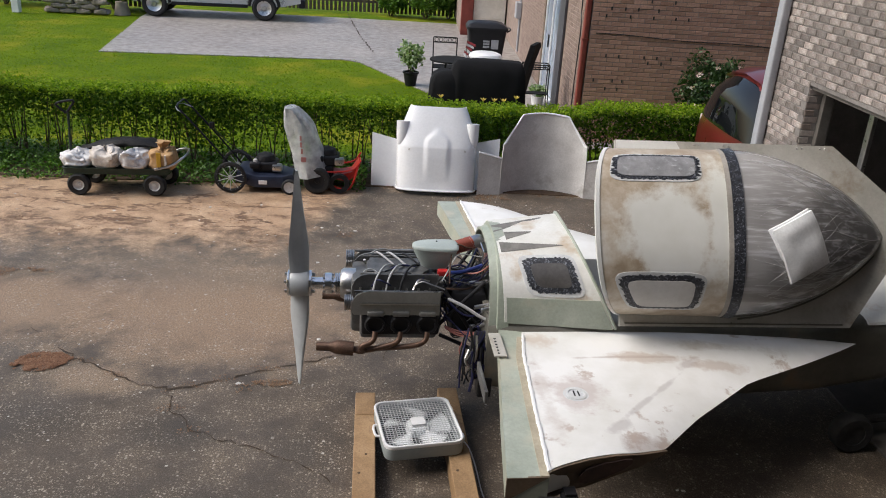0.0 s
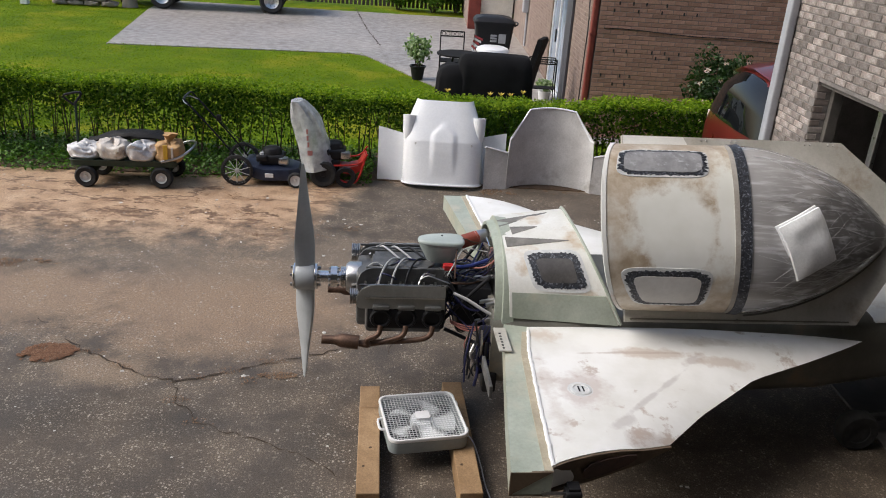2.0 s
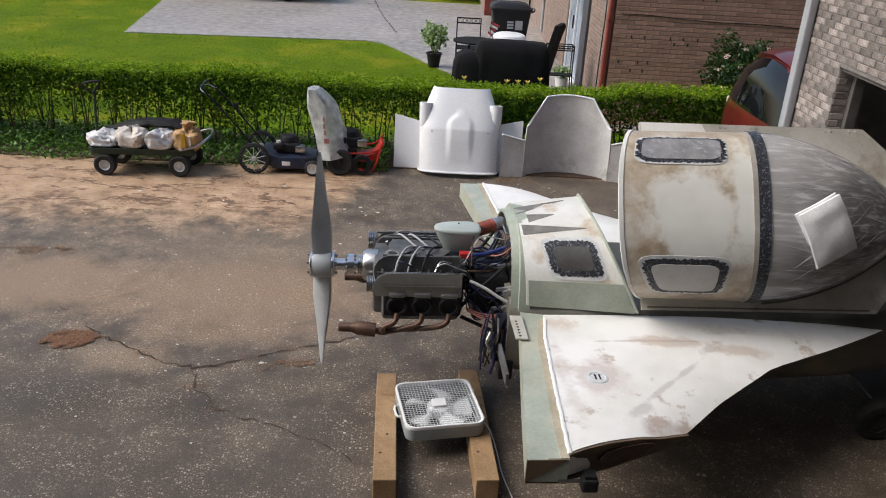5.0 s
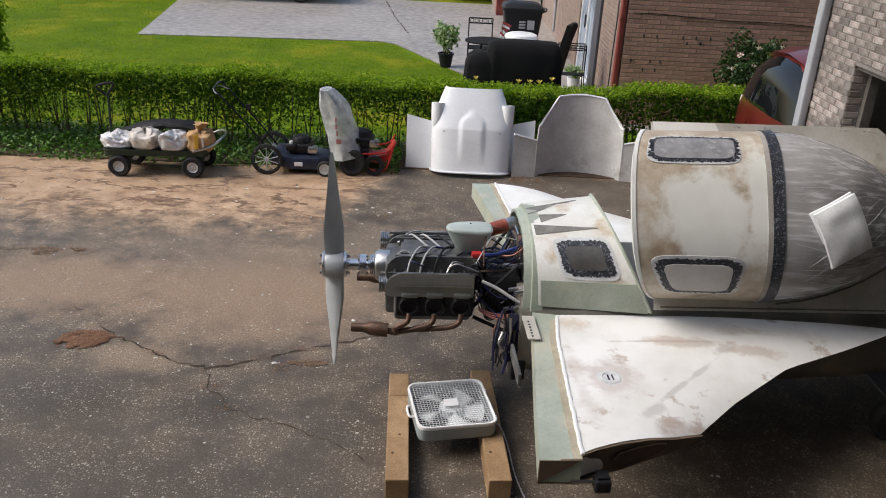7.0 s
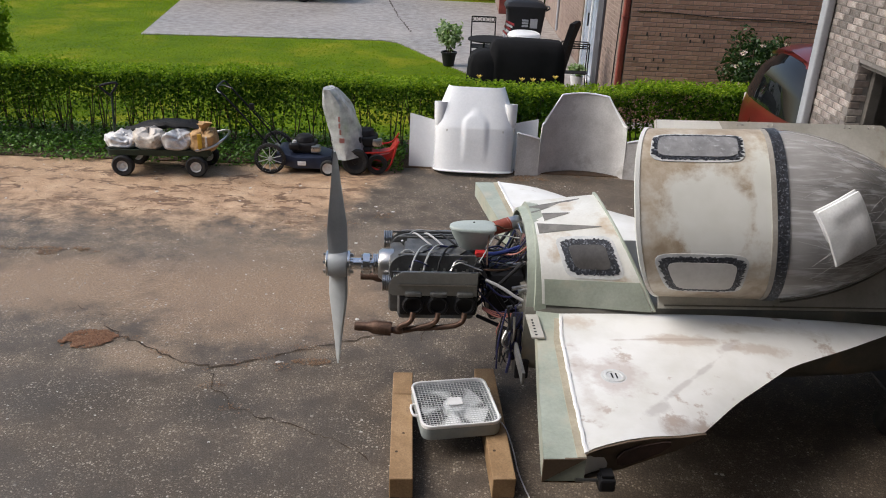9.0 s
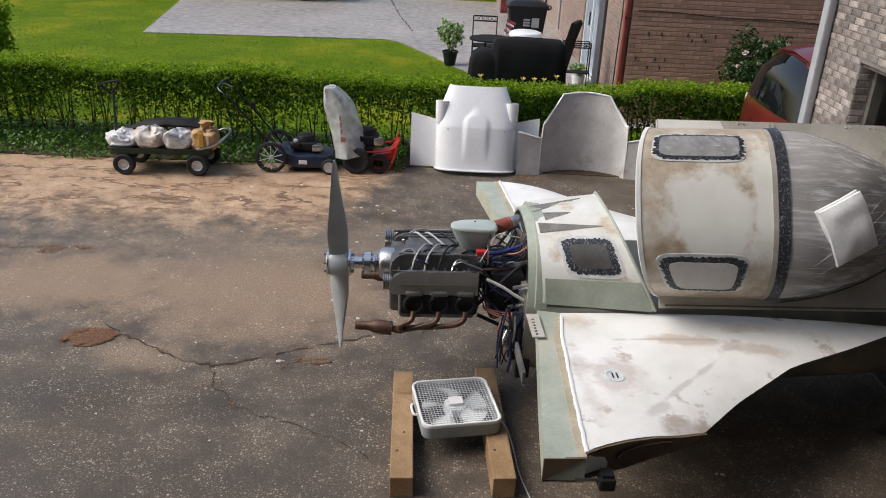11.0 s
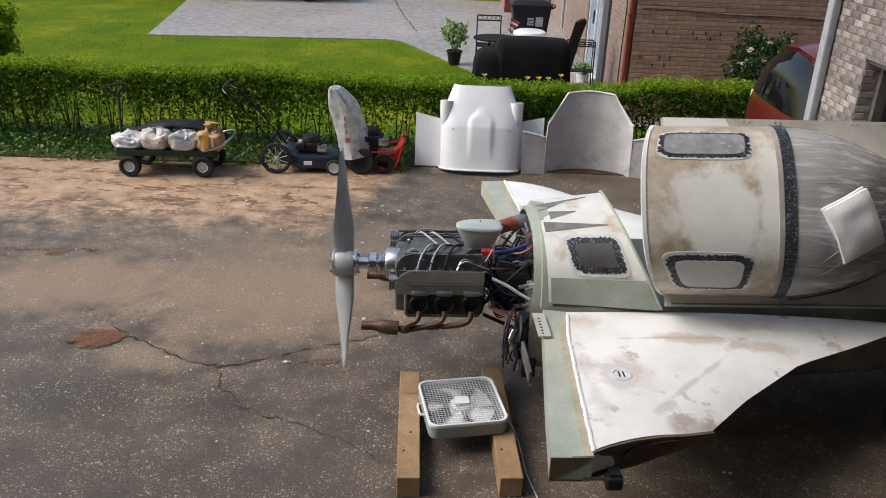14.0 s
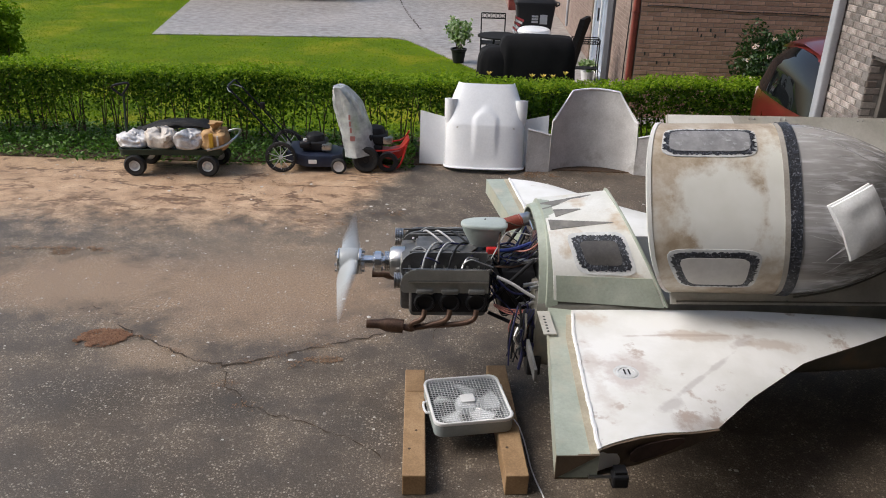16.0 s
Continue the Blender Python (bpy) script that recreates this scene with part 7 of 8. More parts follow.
def iron_chair(x, y, yaw):
    c = thing("patio_chair", "black wrought iron patio chair with a scrolled back", "chair", pose(x, y, 0.0, 0, 0, yaw), group="patio chairs")
    for sx in (-0.24, 0.24):
        part("back_leg", tube(bmesh.new(), [(sx, 0.24, 0), (sx, 0.20, 0.45), (sx, 0.27, 0.98)], 0.012, 8, 1), M_IRON, c, "", True)
        part("front_leg", tube(bmesh.new(), [(sx, -0.22, 0), (sx, -0.20, 0.45), (sx, -0.1, 0.63), (sx, 0.22, 0.64)], 0.012, 8, 1), M_IRON, c, "", True)
    part("seat", box_bm(-0.24, 0.24, -0.22, 0.22, 0.43, 0.45, 0.006), M_IRON, c, "black mesh seat")
    for z in (0.98, 0.88):
        part("back_rail", tube(bmesh.new(), [(-0.24, 0.27, z), (0.24, 0.27, z)], 0.012, 8), M_IRON, c, "", True)
    for i in range(5):
        cx = -0.18 + 0.09 * i
        part("scroll", tube(bmesh.new(), [(cx + 0.035 * math.cos(a), 0.268, 0.93 + 0.04 * math.sin(a)) for a in [2 * math.pi * k / 12 for k in range(13)]], 0.006, 5), M_IRON, c)


def patio_table():
    t = thing("patio_table", "round black metal patio table", "table", pose(0.66, 15.7, 0.0))
    part("tabletop", spin(bmesh.new(), [(0, 0.72), (0.42, 0.72), (0.43, 0.71), (0.43, 0.69), (0.40, 0.685), (0, 0.69)], 32), M_IRON, t, "dark mesh tabletop", True)
    for i in range(4):
        a = radians(45 + 90 * i)
        part("leg", tube(bmesh.new(), [(0.15 * math.cos(a), 0.15 * math.sin(a), 0.69), (0.2 * math.cos(a), 0.2 * math.sin(a), 0.4), (0.34 * math.cos(a), 0.34 * math.sin(a), 0.0)], 0.013, 8, 1), M_IRON, t, "", True)


def small_flag():
    """A small striped flag in a holder on the table."""
    f = thing("table_flag", "small red and white striped flag standing on the patio table", "flag", pose(0.93, 15.7, 0.735))
    part("stick", tube(bmesh.new(), [(0, 0, 0), (0, 0, 0.36)], 0.006, 6), M_RIB, f)
    for i in range(6):
        bm = bmesh.new()
        rings = []
        for k in range(7):
            q = k / 6
            w = 0.16 * (0.4 + 0.6 * (1 - i / 5))
            z = 0.30 - 0.045 * i - 0.06 * q
            rings.append([(0.005 + w * q - 0.06 * (i / 5), 0.012 * math.sin(q * 5 + i * 0.2) - 0.003, z), (0.005 + w * q - 0.06 * (i / 5), 0.012 * math.sin(q * 5 + i * 0.2) - 0.003, z + 0.043), (0.005 + w * q - 0.06 * (i / 5), 0.012 * math.sin(q * 5 + i * 0.2) + 0.002, z + 0.043), (0.005 + w * q - 0.06 * (i / 5), 0.012 * math.sin(q * 5 + i * 0.2) + 0.002, z)])
        part("stripe", ring_loft(bm, rings), M_FLAGRED if i % 2 == 0 else M_WHITE, f, smooth=True)


M_FLAGRED = plain("flag_red", (0.42, 0.05, 0.06), 0.7)


def pale_seat():
    s = thing("white_stool", "round white padded stool among the patio furniture", "stool", pose(1.42, 17.2, 0.0))
    part("cushion", spin(bmesh.new(), [(0, 0.66), (0.26, 0.66), (0.33, 0.63), (0.35, 0.58), (0.33, 0.54), (0, 0.53)], 32), M_WHITE, s, "white round top", True)
    for i in range(4):
        a = radians(45 + 90 * i)
        part("leg", tube(bmesh.new(), [(0.22 * math.cos(a), 0.22 * math.sin(a), 0.54), (0.27 * math.cos(a), 0.27 * math.sin(a), 0)], 0.016, 8), M_IRON, s)


def high_back_chair():
    c = thing("high_back_chair", "black padded high-backed patio chair", "chair", pose(1.80, 14.0, 0.0, 0, 0, -20))
    bm = bmesh.new()
    prof = [(0.0, 0.42), (0.06, 0.42), (0.18, 1.0), (0.26, 1.27), (0.24, 1.33), (0.17, 1.33), (0.10, 1.05)]
    part("backrest", bevelled(prism(bm, prof, "y", -0.24, 0.24), 0.025, 2), M_COVER_BLACK, c, "tall dark backrest", True)
    part("seat", box_bm(-0.46, 0.05, -0.25, 0.25, 0.36, 0.45, 0.03, 2), M_COVER_BLACK, c, "dark padded seat", True)
    for x in (-0.42, 0.02):
        for y in (-0.22, 0.22):
            part("leg", tube(bmesh.new(), [(x, y, 0.37), (x, y, 0)], 0.015, 8), M_IRON, c)


def plant_stand():
    s = thing("plant_stand", "black wrought iron plant stand by the patio door", "plant stand", pose(2.18, 14.9, 0.0))
    for x in (-0.24, 0.24):
        for y in (-0.12, 0.12):
            part("leg", tube(bmesh.new(), [(x, y, 0.84), (x, y, 0.4), (x * 1.1, y * 1.1, 0)], 0.011, 6), M_IRON, s)
    for z in (0.84, 0.76):
        part("rail", tube(bmesh.new(), [(-0.24, -0.12, z), (0.24, -0.12, z), (0.24, 0.12, z), (-0.24, 0.12, z), (-0.24, -0.12, z)], 0.011, 6), M_IRON, s)
    for i in range(5):
        cx = -0.19 + 0.095 * i
        part("scroll", tube(bmesh.new(), [(cx + 0.04 * math.cos(a), -0.12, 0.80 + 0.035 * math.sin(a)) for a in [2 * math.pi * k / 12 for k in range(13)]], 0.006, 5), M_IRON, s)
    part("shelf", box_bm(-0.25, 0.25, -0.13, 0.13, 0.30, 0.315), M_IRON, s)


def clump(cx, cy, z0, z1, r, shape=1.0):
    """Places leaves in a rough, gappy ball between two heights."""
    def place(rng, n):
        d = rng.normal(size=(n, 3))
        d /= np.linalg.norm(d, axis=1)[:, None]
        rad = rng.uniform(0.25, 1.0, n) ** 0.5
        rad *= 0.72 + 0.28 * np.sin(d[:, 0] * 5 + 1) * np.sin(d[:, 1] * 4 + d[:, 2] * 5)
        p = d * rad[:, None]
        return np.stack([cx + p[:, 0] * r, cy + p[:, 1] * r, (z0 + z1) / 2 + p[:, 2] * (z1 - z0) / 2 * shape], 1)
    return place


def potted_plant():
    p = thing("potted_plant", "leafy plant in a dark tapered pot on the patio", "potted plant", pose(-0.13, 16.62, 0.0))
    part("pot", spin(bmesh.new(), [(0, 0), (0.11, 0), (0.15, 0.24), (0.17, 0.25), (0.17, 0.28), (0.145, 0.28), (0.14, 0.25), (0, 0.25)], 24), M_BLACK, p, "dark tapered pot", True)
    for i in range(7):
        a = radians(51 * i)
        part("stem", tube(bmesh.new(), [(0.03 * math.cos(a), 0.03 * math.sin(a), 0.25), (0.10 * math.cos(a), 0.10 * math.sin(a), 0.5), (0.2 * math.cos(a), 0.2 * math.sin(a), 0.68 + 0.03 * (i % 3))], 0.008, 5, 1), M_TWIG, p)
    leaves(620, clump(0, 0, 0.24, 0.98, 0.36), 0.10, M_PALELEAF, "foliage", p, "pale green variegated leaves", 0.3, 21)["kind"] = "stuff"


M_PALELEAF = island_surface("pale_leaves", [(0.10, 0.19, 0.06), (0.22, 0.32, 0.14), (0.42, 0.48, 0.30), (0.14, 0.24, 0.07)], 0.5, 40, 0.0, 0.4, 0.3)
M_ROSELEAF = island_surface("dark_rose_leaves", [(0.012, 0.035, 0.008), (0.025, 0.06, 0.012), (0.045, 0.09, 0.02)], 0.45, 40, 0.0, 0.4, 0.25)
M_PETAL = island_surface("pale_pink_petals", [(0.60, 0.42, 0.40), (0.72, 0.62, 0.58), (0.66, 0.40, 0.36)], 0.6, 40, 0.0, 0.3, 0.2)
M_LILY = island_surface("yellow_petals", [(0.62, 0.36, 0.05), (0.74, 0.56, 0.14), (0.70, 0.42, 0.12)], 0.6, 40, 0.0, 0.3, 0.2)


def rose_bush():
    b = thing("rose_bush", "dark rose bush with pale pink blooms against the brick wall", "bush", pose(4.42, 11.9, 0))
    for i in range(9):
        a = radians(40 * i)
        part("cane", tube(bmesh.new(), [(0.05 * math.cos(a), 0.05 * math.sin(a), 0), (0.22 * math.cos(a), 0.2 * math.sin(a), 0.7), (0.38 * math.cos(a), 0.3 * math.sin(a), 1.35 + 0.06 * (i % 3))], [0.012, 0.009, 0.004], 5, 1), M_TWIG, b)
    leaves(6200, clump(0, 0, 0.1, 1.78, 0.66), 0.065, M_ROSELEAF, "foliage", b, "dark green rose leaves", 0.3, 22)["kind"] = "stuff"
    rng = random.Random(5)
    for i in range(18):
        a, z = rng.uniform(3.3, 6.1), rng.uniform(0.55, 1.45)
        r = 0.50 * math.sqrt(max(0.1, 1 - ((z - 0.86) / 0.8) ** 2)) * rng.uniform(0.8, 1.0)
        c = Vector((r * math.cos(a), r * math.sin(a), z))
        bm = bmesh.new()
        for k in range(9):
            u = Vector((rng.uniform(-1, 1), rng.uniform(-1, 1), rng.uniform(-0.2, 1))).normalized()
            v = u.orthogonal().normalized()
            q = [c + v * 0.028, c + u * 0.035 + v * 0.012, c + u * 0.05, c + u * 0.03 - v * 0.02]
            bm.faces.new([bm.verts.new(p) for p in q])
        part("bloom", bm, M_PETAL, b, "pale pink bloom")


def lilies():
    rng = random.Random(9)
    for i, (x, y) in enumerate(((0.35, 11.35), (0.95, 11.3), (1.25, 11.4), (1.42, 11.35), (1.12, 11.45))):
        f = thing("day_lily", "yellow day lily flowering behind the hedge", "flower", pose(x, y, 0), group="day lilies behind the hedge")
        h = 0.84 + rng.uniform(-0.02, 0.06)
        part("stalk", tube(bmesh.new(), [(0, 0, 0), (0.02, 0, h * 0.6), (0.0, -0.02, h)], 0.006, 5), M_IVY, f)
        bm = bmesh.new()
        for k in range(6):
            a = radians(60 * k + 20 * i)
            d = Vector((math.cos(a), math.sin(a), 1.1))
            s = Vector((-math.sin(a), math.cos(a), 0))
            q = [Vector((0, -0.02, h)), Vector((0, -0.02, h)) + d * 0.03 + s * 0.016, Vector((0, -0.02, h)) + d * 0.05 - Vector((0, 0, 0.005)), Vector((0, -0.02, h)) + d * 0.03 - s * 0.016]
            bm.faces.new([bm.verts.new(p) for p in q])
        part("bloom", bm, M_LILY, f, "yellow bloom")
        leaves(60, clump(0, 0, 0.0, 0.7, 0.16), 0.2, M_IVY, "blades", f, "", 0.1, 40 + i)["kind"] = "stuff"


covered_grill()
waste_bin()
iron_chair(0.55, 16.5, 0)
patio_table()
small_flag()
pale_seat()
high_back_chair()
plant_stand()
potted_plant()
rose_bush()
lilies()
th = thing("small_pot_plant", "small green plant in a white pot by the patio door", "potted plant", pose(2.33, 15.35, 0.0))
part("pot", spin(bmesh.new(), [(0, 0), (0.10, 0), (0.13, 0.16), (0.115, 0.16), (0, 0.14)], 18), M_WHITE, th, "white pot", True)
leaves(320, clump(0, 0, 0.12, 0.42, 0.22), 0.09, M_PALELEAF, "foliage", th, "green leaves", 0.4, 51)["kind"] = "stuff"

# ---- far side: pickup, fence, sandbags, shrubs ----
M_SILVER = surface("silver_car_paint", (0.50, 0.51, 0.53), (0.58, 0.59, 0.61), 2, 200, 0.3, 0.4, 0.02, 0.0005, spread=0.05, coat=0.5)
M_FENCE = surface("grey_weathered_boards", (0.07, 0.055, 0.04), (0.13, 0.105, 0.08), 6, 60, 0.9, 0, 0.4, 0.004, per_piece=0.35)
M_BURLAP = surface("sandbag_cloth", (0.20, 0.165, 0.135), (0.29, 0.25, 0.21), 6, 60, 0.9, 0, 0.4, 0.004)


def pickup():
    p = thing("pickup_truck", "silver pickup truck parked on the concrete drive", "truck", pose(-7.99, 25.35, 0.0, 0, 0, 6))
    prof = [(-0.95, 0.50), (-0.98, 0.85), (-0.80, 1.02), (0.55, 1.12), (1.05, 1.72), (2.2, 1.76), (2.35, 1.15), (4.30, 1.12), (4.35, 0.55), (3.75, 0.42), (0.5, 0.40), (-0.5, 0.42)]
    bm = prism(bmesh.new(), prof, "y", 0.0, 1.8)
    body = part("body", bevelled(bm, 0.05, 2), M_SILVER, p, "silver body", True)
    part("side_window", prism(bmesh.new(), [(0.75, 1.18), (2.2, 1.20), (2.1, 1.66), (1.10, 1.64)], "y", -0.006, 0.02), M_CARGLASS, p, "dark cab window")
    for x in (0.0, 3.24):
        upright_wheel(p, x, 0.06, 0.37, 0.25, M_STEEL, 0.60)
        upright_wheel(p, x, 1.72, 0.37, 0.25, M_STEEL, 0.60)
        part("wheel_arch", tube(bmesh.new(), [(x + 0.45 * math.cos(a), -0.015, 0.42 + 0.43 * math.sin(a)) for a in [math.pi * k / 14 for k in range(15)]], 0.05, 8), M_BLACK, p, "black wheel arch flare", True)
    part("sill", box_bm(0.5, 2.75, -0.04, 0.1, 0.36, 0.46, 0.02), M_BLACK, p, "black sill step")
    part("front_bumper", box_bm(-1.06, -0.85, 0.02, 1.78, 0.42, 0.70, 0.05, 2), M_BLACK, p, "black bumper", True)
    part("rear_bumper", box_bm(4.28, 4.48, 0.02, 1.78, 0.40, 0.66, 0.05, 2), M_BLACK, p, "black bumper", True)
    for x in (0.95, 2.25):
        part("door_seam", box_bm(x, x + 0.012, -0.003, 0.01, 0.48, 1.15), M_BLACK, p)


def fence():
    f = thing("picket_fence", "weathered dark wooden picket fence at the far boundary", "fence", pose(0, 0, 0))
    shape = bpy.data.meshes.new("board")
    bm = box_bm(-0.05, 0.05, -0.012, 0.012, 0.04, 1.35)
    for v in bm.verts:
        if v.co.z > 1.3:
            v.co.x *= 0.35
    bm.to_mesh(shape)
    bm.free()
    shape.materials.append(M_FENCE)
    rng = random.Random(2)
    x, n = -16.0, 0
    while x < 2.9 and n < 290:
        o = new("board", shape)
        o.parent = f
        y = 29.3 if x > -9 else 27.2
        o.matrix_basis = pose(x, y + rng.uniform(-0.02, 0.02), 0, 0, rng.uniform(-1.5, 1.5), 0)
        x += 0.145
        n += 1
    for z in (0.35, 1.05):
        part("rail", box_bm(-9.0, 2.9, 29.32, 29.38, z, z + 0.08), M_FENCE, f)
        part("rail", box_bm(-16.0, -9.0, 27.22, 27.28, z, z + 0.08), M_FENCE, f)


def sandbags():
    rng = random.Random(8)
    for j in range(4):
        for i in range(4 - (j % 2)):
            sack("sandbag", -10.9 + 0.46 * i + 0.2 * (j % 2) + rng.uniform(-0.03, 0.03), 25.1, 0.0 + 0.135 * j, 0.50, 0.36, 0.15, M_BURLAP, "grey-brown filled sandbag in a stacked pile", 60 + i + 7 * j, rng.uniform(-5, 5))["group"] = "stacked sandbags"


pickup()
fence()
sandbags()
th = thing("tub", "pale plastic tub beside the sandbags", "tub", pose(-8.95, 25.3, 0))
part("body", spin(bmesh.new(), [(0, 0), (0.24, 0), (0.17, 0.35), (0.18, 0.38), (0.15, 0.38), (0, 0.3)], 20), M_BURLAP, th, "upturned pale tub", True)
th = thing("white_post", "short white painted post by the lawn", "post", pose(-11.75, 24.6, 0))
part("shaft", box_bm(-0.1, 0.1, -0.1, 0.1, 0, 1.1, 0.01), M_WHITE, th)
for i, (x, y, r, h) in enumerate(((0.2, 28.6, 0.9, 1.3), (1.0, 28.9, 0.6, 1.5), (-1.0, 28.9, 0.7, 1.0), (-12.9, 26.4, 1.0, 1.6), (-9.6, 26.5, 0.9, 1.2))):
    b = thing("shrub", "leafy green shrub in front of the fence", "bush", pose(x, y, 0), group="shrubs by the fence")
    for k in range(6):
        a = radians(60 * k)
        part("limb", tube(bmesh.new(), [(0.04 * math.cos(a), 0.04 * math.sin(a), 0), (0.4 * r * math.cos(a), 0.4 * r * math.sin(a), h * 0.7)], [0.02, 0.008], 5), M_TWIG, b)
    leaves(2200, clump(0, 0, 0.03, h, r), 0.12, M_IVY, "foliage", b, "green leaves", 0.3, 70 + i)["kind"] = "stuff"
# small rounded conifer on the lawn
b = thing("lawn_shrub", "small round bright green shrub on the lawn", "bush", pose(-7.0, 12.0, 0))
for k in range(5):
    a = radians(72 * k)
    part("limb", tube(bmesh.new(), [(0.03 * math.cos(a), 0.03 * math.sin(a), 0), (0.2 * math.cos(a), 0.2 * math.sin(a), 1.1)], [0.02, 0.008], 5), M_TWIG, b)
leaves(5000, clump(0, 0, 0.5, 1.75, 0.5), 0.07, M_LEAF_TOP, "foliage", b, "bright green leaves", 0.3, 90)["kind"] = "stuff"


# ---- cracks, litter and chips on the driveway ----
strip_crack([(-2.64, 5.45), (-2.39, 5.28), (-2.10, 5.12), (-1.88, 5.00), (-1.66, 4.94), (-1.48, 5.01), (-1.30, 5.10), (-1.04, 5.25), (-0.68, 5.42), (-0.35, 5.62)], 0.016, mat=M_CRACK, seed=1)
strip_crack([(-1.66, 4.94), (-1.59, 4.69), (-1.34, 4.45), (-1.01, 4.31), (-0.67, 4.16), (-0.36, 3.95)], 0.007, mat=M_CRACK, seed=2)
strip_crack([(-3.10, 5.66), (-2.97, 5.75), (-2.71, 5.60), (-2.65, 5.75), (-2.45, 5.67)], 0.004, mat=M_CRACK, seed=3)
strip_crack([(-0.16, 6.66), (-0.13, 5.81), (-0.16, 5.44)], 0.004, mat=M_CRACK, seed=5)
strip_crack([(-2.44, 28.64), (-1.95, 25.30), (-1.63, 23.29), (-1.12, 20.67)], 0.03, "concrete_crack", 0.003, M_CRACK, 9)


def litter_patch(pts, mat, label, seed, n, size, fill=0.0):
    """A low patch of rusty leaf litter and grit."""
    rng = random.Random(seed)
    V, F = [], []
    for _ in range(n):
        k = rng.choice(pts)
        a, r = rng.uniform(0, 6.28), k[2] * math.sqrt(rng.random())
        x, y = k[0] + r * math.cos(a) * k[3] * 1.25, k[1] + r * math.sin(a) * 1.25
        if noise.noise(Vector((x * 5, y * 9, seed))) + 0.5 * noise.noise(Vector((x * 17, y * 23, seed))) < 0.35 * (r / k[2]) ** 2 - 0.08 - fill:
            continue
        s, t = size * rng.uniform(0.5, 1.3), rng.uniform(0, 6.28)
        b = len(V)
        z = 0.003 + rng.uniform(0, 0.006)
        for j in range(4):
            q = t + j * 1.57
            rr = s * (1.0 if j % 2 else 0.5)
            V.append((x + rr * math.cos(q), y + rr * math.sin(q), z + rng.uniform(0, 0.004)))
        F.append((b, b + 1, b + 2, b + 3))
    tagged(raw("leaf_litter", V, F, mat), label, "litter", kind="stuff")


M_LITTER = island_surface("rusty_litter", [(0.14, 0.08, 0.045), (0.20, 0.12, 0.07), (0.28, 0.18, 0.11), (0.17, 0.10, 0.06)], 0.9, 60, 0.2)
M_RUSTY = island_surface("reddish_litter", [(0.12, 0.06, 0.035), (0.20, 0.10, 0.055), (0.27, 0.15, 0.09), (0.16, 0.08, 0.045)], 0.9, 60, 0.2)
M_CHIP = island_surface("pale_chips", [(0.30, 0.27, 0.24), (0.44, 0.41, 0.37), (0.62, 0.60, 0.56)], 0.8, 60, 0.2)
litter_patch([(-2.70, 5.25, 0.11, 1.3), (-2.60, 5.29, 0.08, 1.2), (-2.78, 5.20, 0.07, 1.3)], M_RUSTY, "rusty patch of leaf litter in a hollow of the asphalt", 1, 5200, 0.010, 0.45)
litter_patch([(-4.15, 6.75, 0.10, 2.2), (-3.75, 6.8, 0.08, 2.2), (-3.4, 6.85, 0.05, 2.5)], M_LITTER, "reddish streak of leaf litter", 2, 1200, 0.011)
litter_patch([(-1.35, 8.0, 0.16, 1.6), (-1.6, 7.7, 0.10, 2.2), (-1.15, 7.75, 0.1, 2.0), (-1.95, 8.35, 0.10, 2.4), (-0.75, 8.1, 0.10, 2.0), (-2.6, 8.7, 0.10, 2.0)], M_LITTER, "scattered brown leaf litter on the sand", 3, 1500, 0.010)
litter_patch([(-3.6, 7.9, 0.10, 3.5), (-4.3, 8.2, 0.10, 3.0), (-3.0, 8.2, 0.08, 3.5), (-4.9, 8.6, 0.10, 3.0), (-2.2, 8.9, 0.10, 3.0)], M_LITTER, "brown washed leaf litter on the sand", 4, 1300, 0.010)
litter_patch([(-1.25, 5.0, 0.07, 3.0), (-1.0, 5.08, 0.05, 3.0)], M_LITTER, "dirt and litter along the crack", 5, 700, 0.009)
litter_patch([(1.65, 9.95, 0.30, 1.4), (-0.4, 9.85, 0.2, 1.6), (0.9, 9.6, 0.2, 1.5)], M_LITTER, "dark leaf litter under the cowlings", 6, 2600, 0.016)


def chips(n, seed):
    """Loose pale stone chips."""
    rng = random.Random(seed)
    V, F = [], []
    for _ in range(n):
        x, y = rng.uniform(-5.5, 2.4), rng.uniform(2.8, 9.4)
        s = rng.choice((0.004, 0.005, 0.006, 0.009)) * rng.uniform(0.7, 1.4)
        b = len(V)
        for dx, dy, dz in ((-1, -0.7, 0), (1, -0.8, 0), (0.9, 0.8, 0), (-0.8, 0.9, 0), (0.1, 0.0, 0.7)):
            V.append((x + s * (dx + rng.uniform(-0.3, 0.3)), y + s * (dy + rng.uniform(-0.3, 0.3)), 0.001 + s * dz))
        F += [(b, b + 1, b + 4), (b + 1, b + 2, b + 4), (b + 2, b + 3, b + 4), (b + 3, b, b + 4)]
    tagged(raw("stone_chips", V, F, M_CHIP), "loose pale stone chips on the driveway", "gravel", kind="stuff")


chips(1100, 3)
rng = random.Random(31)
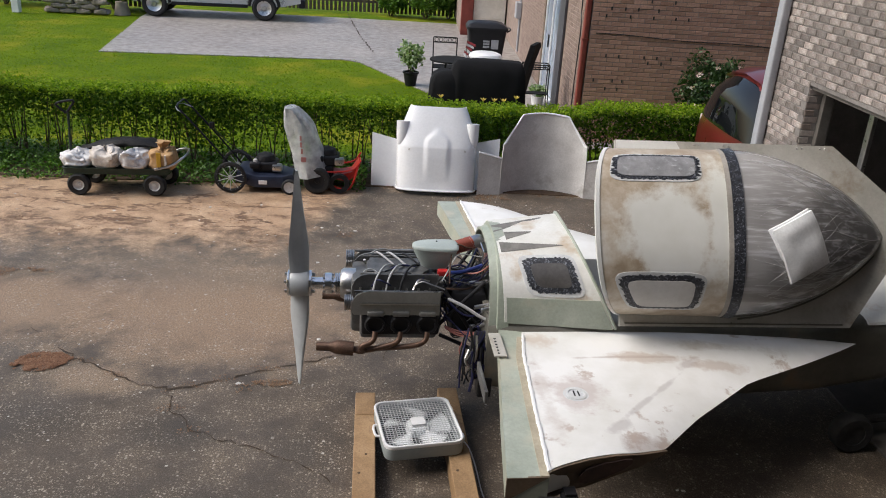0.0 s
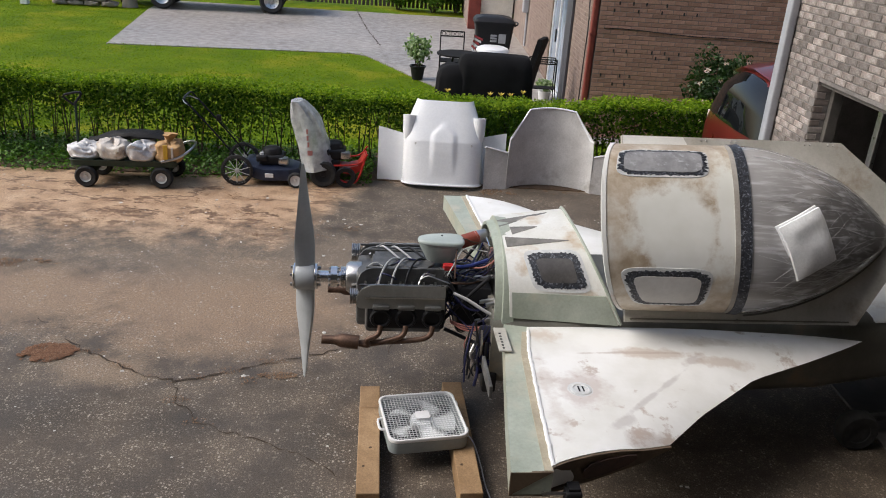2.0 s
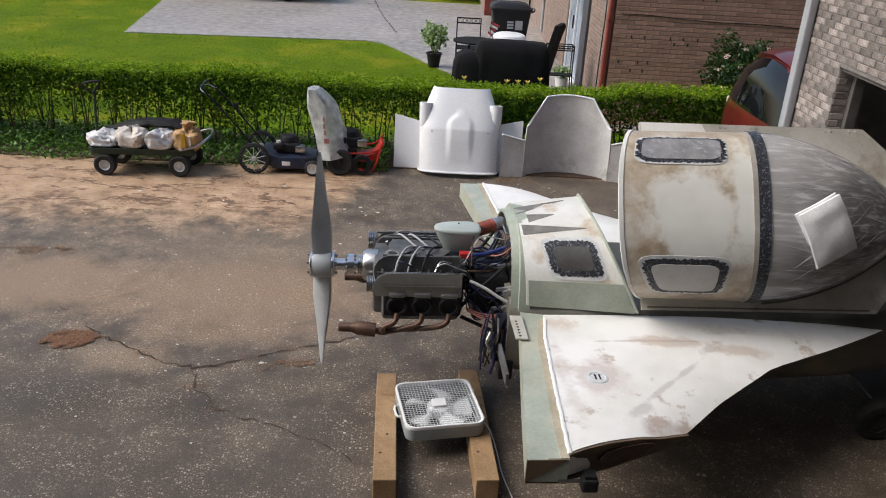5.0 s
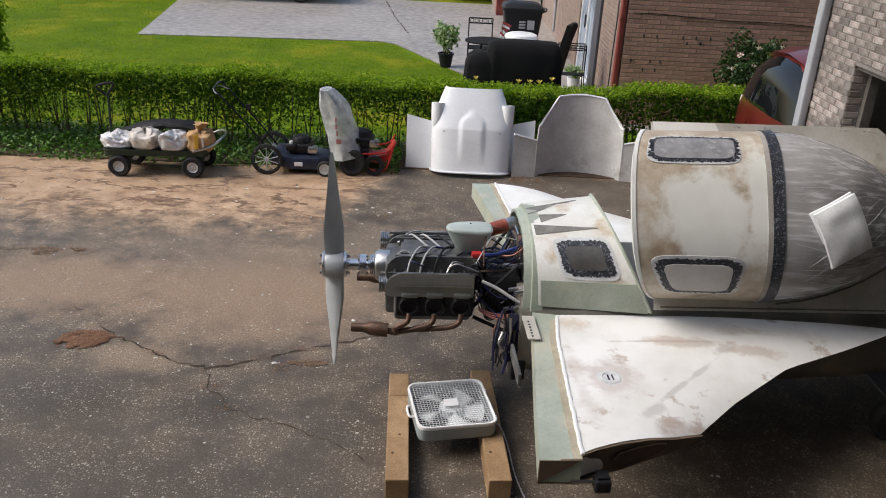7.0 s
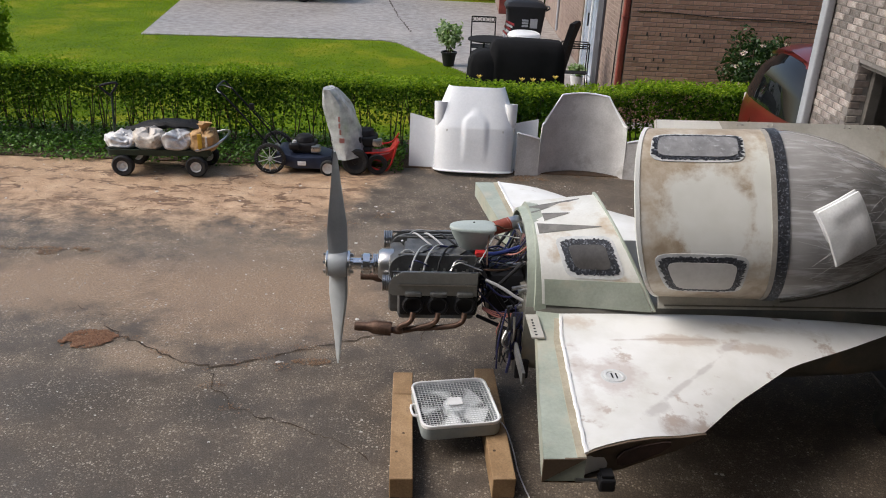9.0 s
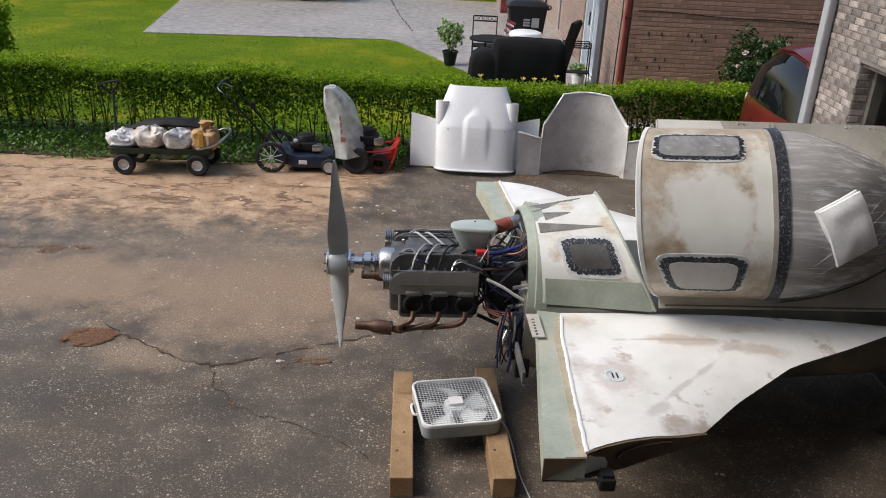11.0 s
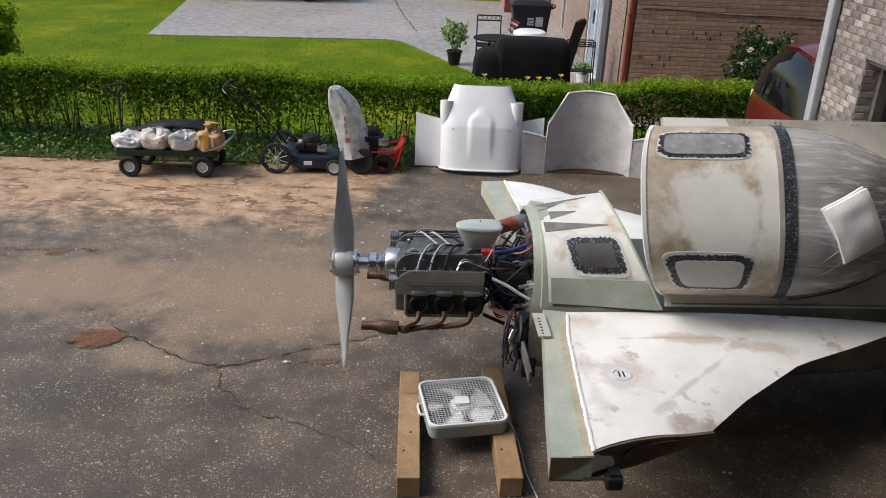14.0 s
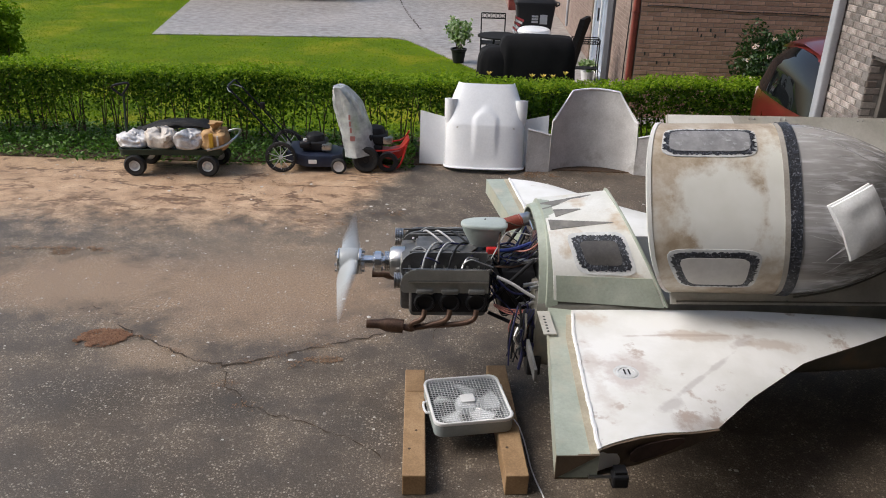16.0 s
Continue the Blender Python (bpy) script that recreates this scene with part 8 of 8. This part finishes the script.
for x, y in ((-0.97, 8.25), (-0.8, 8.33), (-0.72, 8.1), (-0.6, 8.2), (-2.3, 8.75), (-1.75, 8.9), (-0.95, 6.05), (-0.7, 5.75), (-0.9, 7.3), (-3.3, 8.5), (-1.2, 5.05), (0.2, 7.2), (-0.35, 5.9)):
    bm = bmesh.new()
    bmesh.ops.create_icosphere(bm, subdivisions=1, radius=0.018)
    for v in bm.verts:
        v.co = Vector((v.co.x * rng.uniform(0.9, 1.6), v.co.y * rng.uniform(0.8, 1.3), max(0.0, v.co.z * 0.5)))
    tagged(part("pebble", bm, M_CHIP, None, "", False, pose(x, y, 0.001, 0, 0, rng.uniform(0, 180))), "small pale pebble on the driveway", "pebble", "pebbles on the driveway")

# ---- bricks ----
brick_field(own_wall, "y", WALL_X, 3.6, CORNER_Y, 0.01, 3.3, lambda a, b, z0, z1: a < GAR_Y and z0 < GAR_TOP, lambda a, z: a > 5.05 and z > 1.30, M_BRICK_PALE, M_BRICK_PALE_FAR, L=0.163, H=0.0475, step_a=0.171, step_z=0.0567)
brick_field(own_wall, "x", GAR_Y, WALL_X + 0.004, WALL_X + 0.118, 0.01, GAR_TOP, lambda a, b, z0, z1: False, lambda a, z: False, M_BRICK_PALE_FAR, M_BRICK_PALE_FAR, limit=0, seed=8, proud=0.004, L=0.163, H=0.0475, step_a=0.171, step_z=0.0567)
brick_field(house, "x", NY, NX + 0.01, 7.6, 0.01, 2.9, lambda a, b, z0, z1: False, lambda a, z: z > 0.7 and z < 2.2 and a < 5.6, M_BRICK_RED, M_BRICK_RED_FAR, seed=3, proud=0.005)
brick_field(house, "y", NX, NY + 0.26, 21.0, 0.01, 2.9, lambda a, b, z0, z1: (a < DOOR1 + 0.12 and b > DOOR0 - 0.6 and z0 < 2.2), lambda a, z: False, M_BRICK_TAN, M_BRICK_TAN, limit=0, seed=4, proud=0.004)
# small dark weep gaps between bricks
weep = random.Random(6)
for z, xs in ((2.07, (2.9, 3.11, 3.31, 3.62)), (1.96, (2.83, 3.2, 3.56, 3.9, 4.1)), (2.2, (3.5, 3.86)), (1.36, (2.9, 3.1, 3.5, 3.7, 3.92)), (1.28, (3.57, 3.78)), (0.98, (2.75, 3.05, 3.2)), (0.85, (2.95, 3.14))):
    for x in xs:
        part("weep_gap", box_bm(x, x + 0.022, NY - 0.012, NY - 0.002, z, z + 0.05), M_DARK, house)


crumbs = [(-2.39, 5.28), (-2.1, 5.12), (-1.88, 5.0), (-1.66, 4.94), (-1.48, 5.01), (-1.3, 5.1), (-1.04, 5.25), (-1.59, 4.69), (-1.34, 4.45)]
litter_patch([(x, y, 0.05, 2.2) for x, y in crumbs], M_LITTER, "crumbled dirt along the driveway crack", 12, 1500, 0.006)


# ---- what turns ----
# blade angle leaning away from upright, every tenth of a second from 11.3 s
BLADE = [17, -69, 50, -49, -31, -56, 64, 49, 4, -16, -46, 89, 59, -31, 51, 84, -21, 20, 67, -83, -23, 20, 61, 87, -74, -31, -16, 4, 24, 36, 46, 53, 59, 66, 80, -85, -72, -53, -41, -33, -23, -17, -17, -21, -21, -31, -49, -86]


def motions():
    at = [(0.0, 0.0), (10.9, 0.0), (11.0, -12.0), (11.1, -50.0), (11.2, -104.0), (11.3, -163.0)]
    for i, a in enumerate(BLADE[1:], 1):
        last = at[-1][1]
        step = (a - last) % 180.0 - 180.0
        best = min((step - 180.0, step, step - 360.0), key=lambda s: abs(s + 180.0))
        at.append((11.3 + 0.1 * i, last + best))
    rows = []
    for k in range(0, 481):
        t = k / 30.0
        if k % 30 and t < 10.8:
            continue
        for (ta, a), (tb, b) in zip(at, at[1:]):
            if ta <= t + 1e-6 and t <= tb + 1e-6:
                rows.append((t, Matrix.Translation(HUB) @ Matrix.Rotation(-radians(a + (b - a) * (t - ta) / (tb - ta)), 4, "X")))
                break
    walk(prop, rows)
    walk(fan_blades, [(k / 30.0, Matrix.Rotation(radians(-73.5 * k), 4, "Z")) for k in range(481)])


motions()
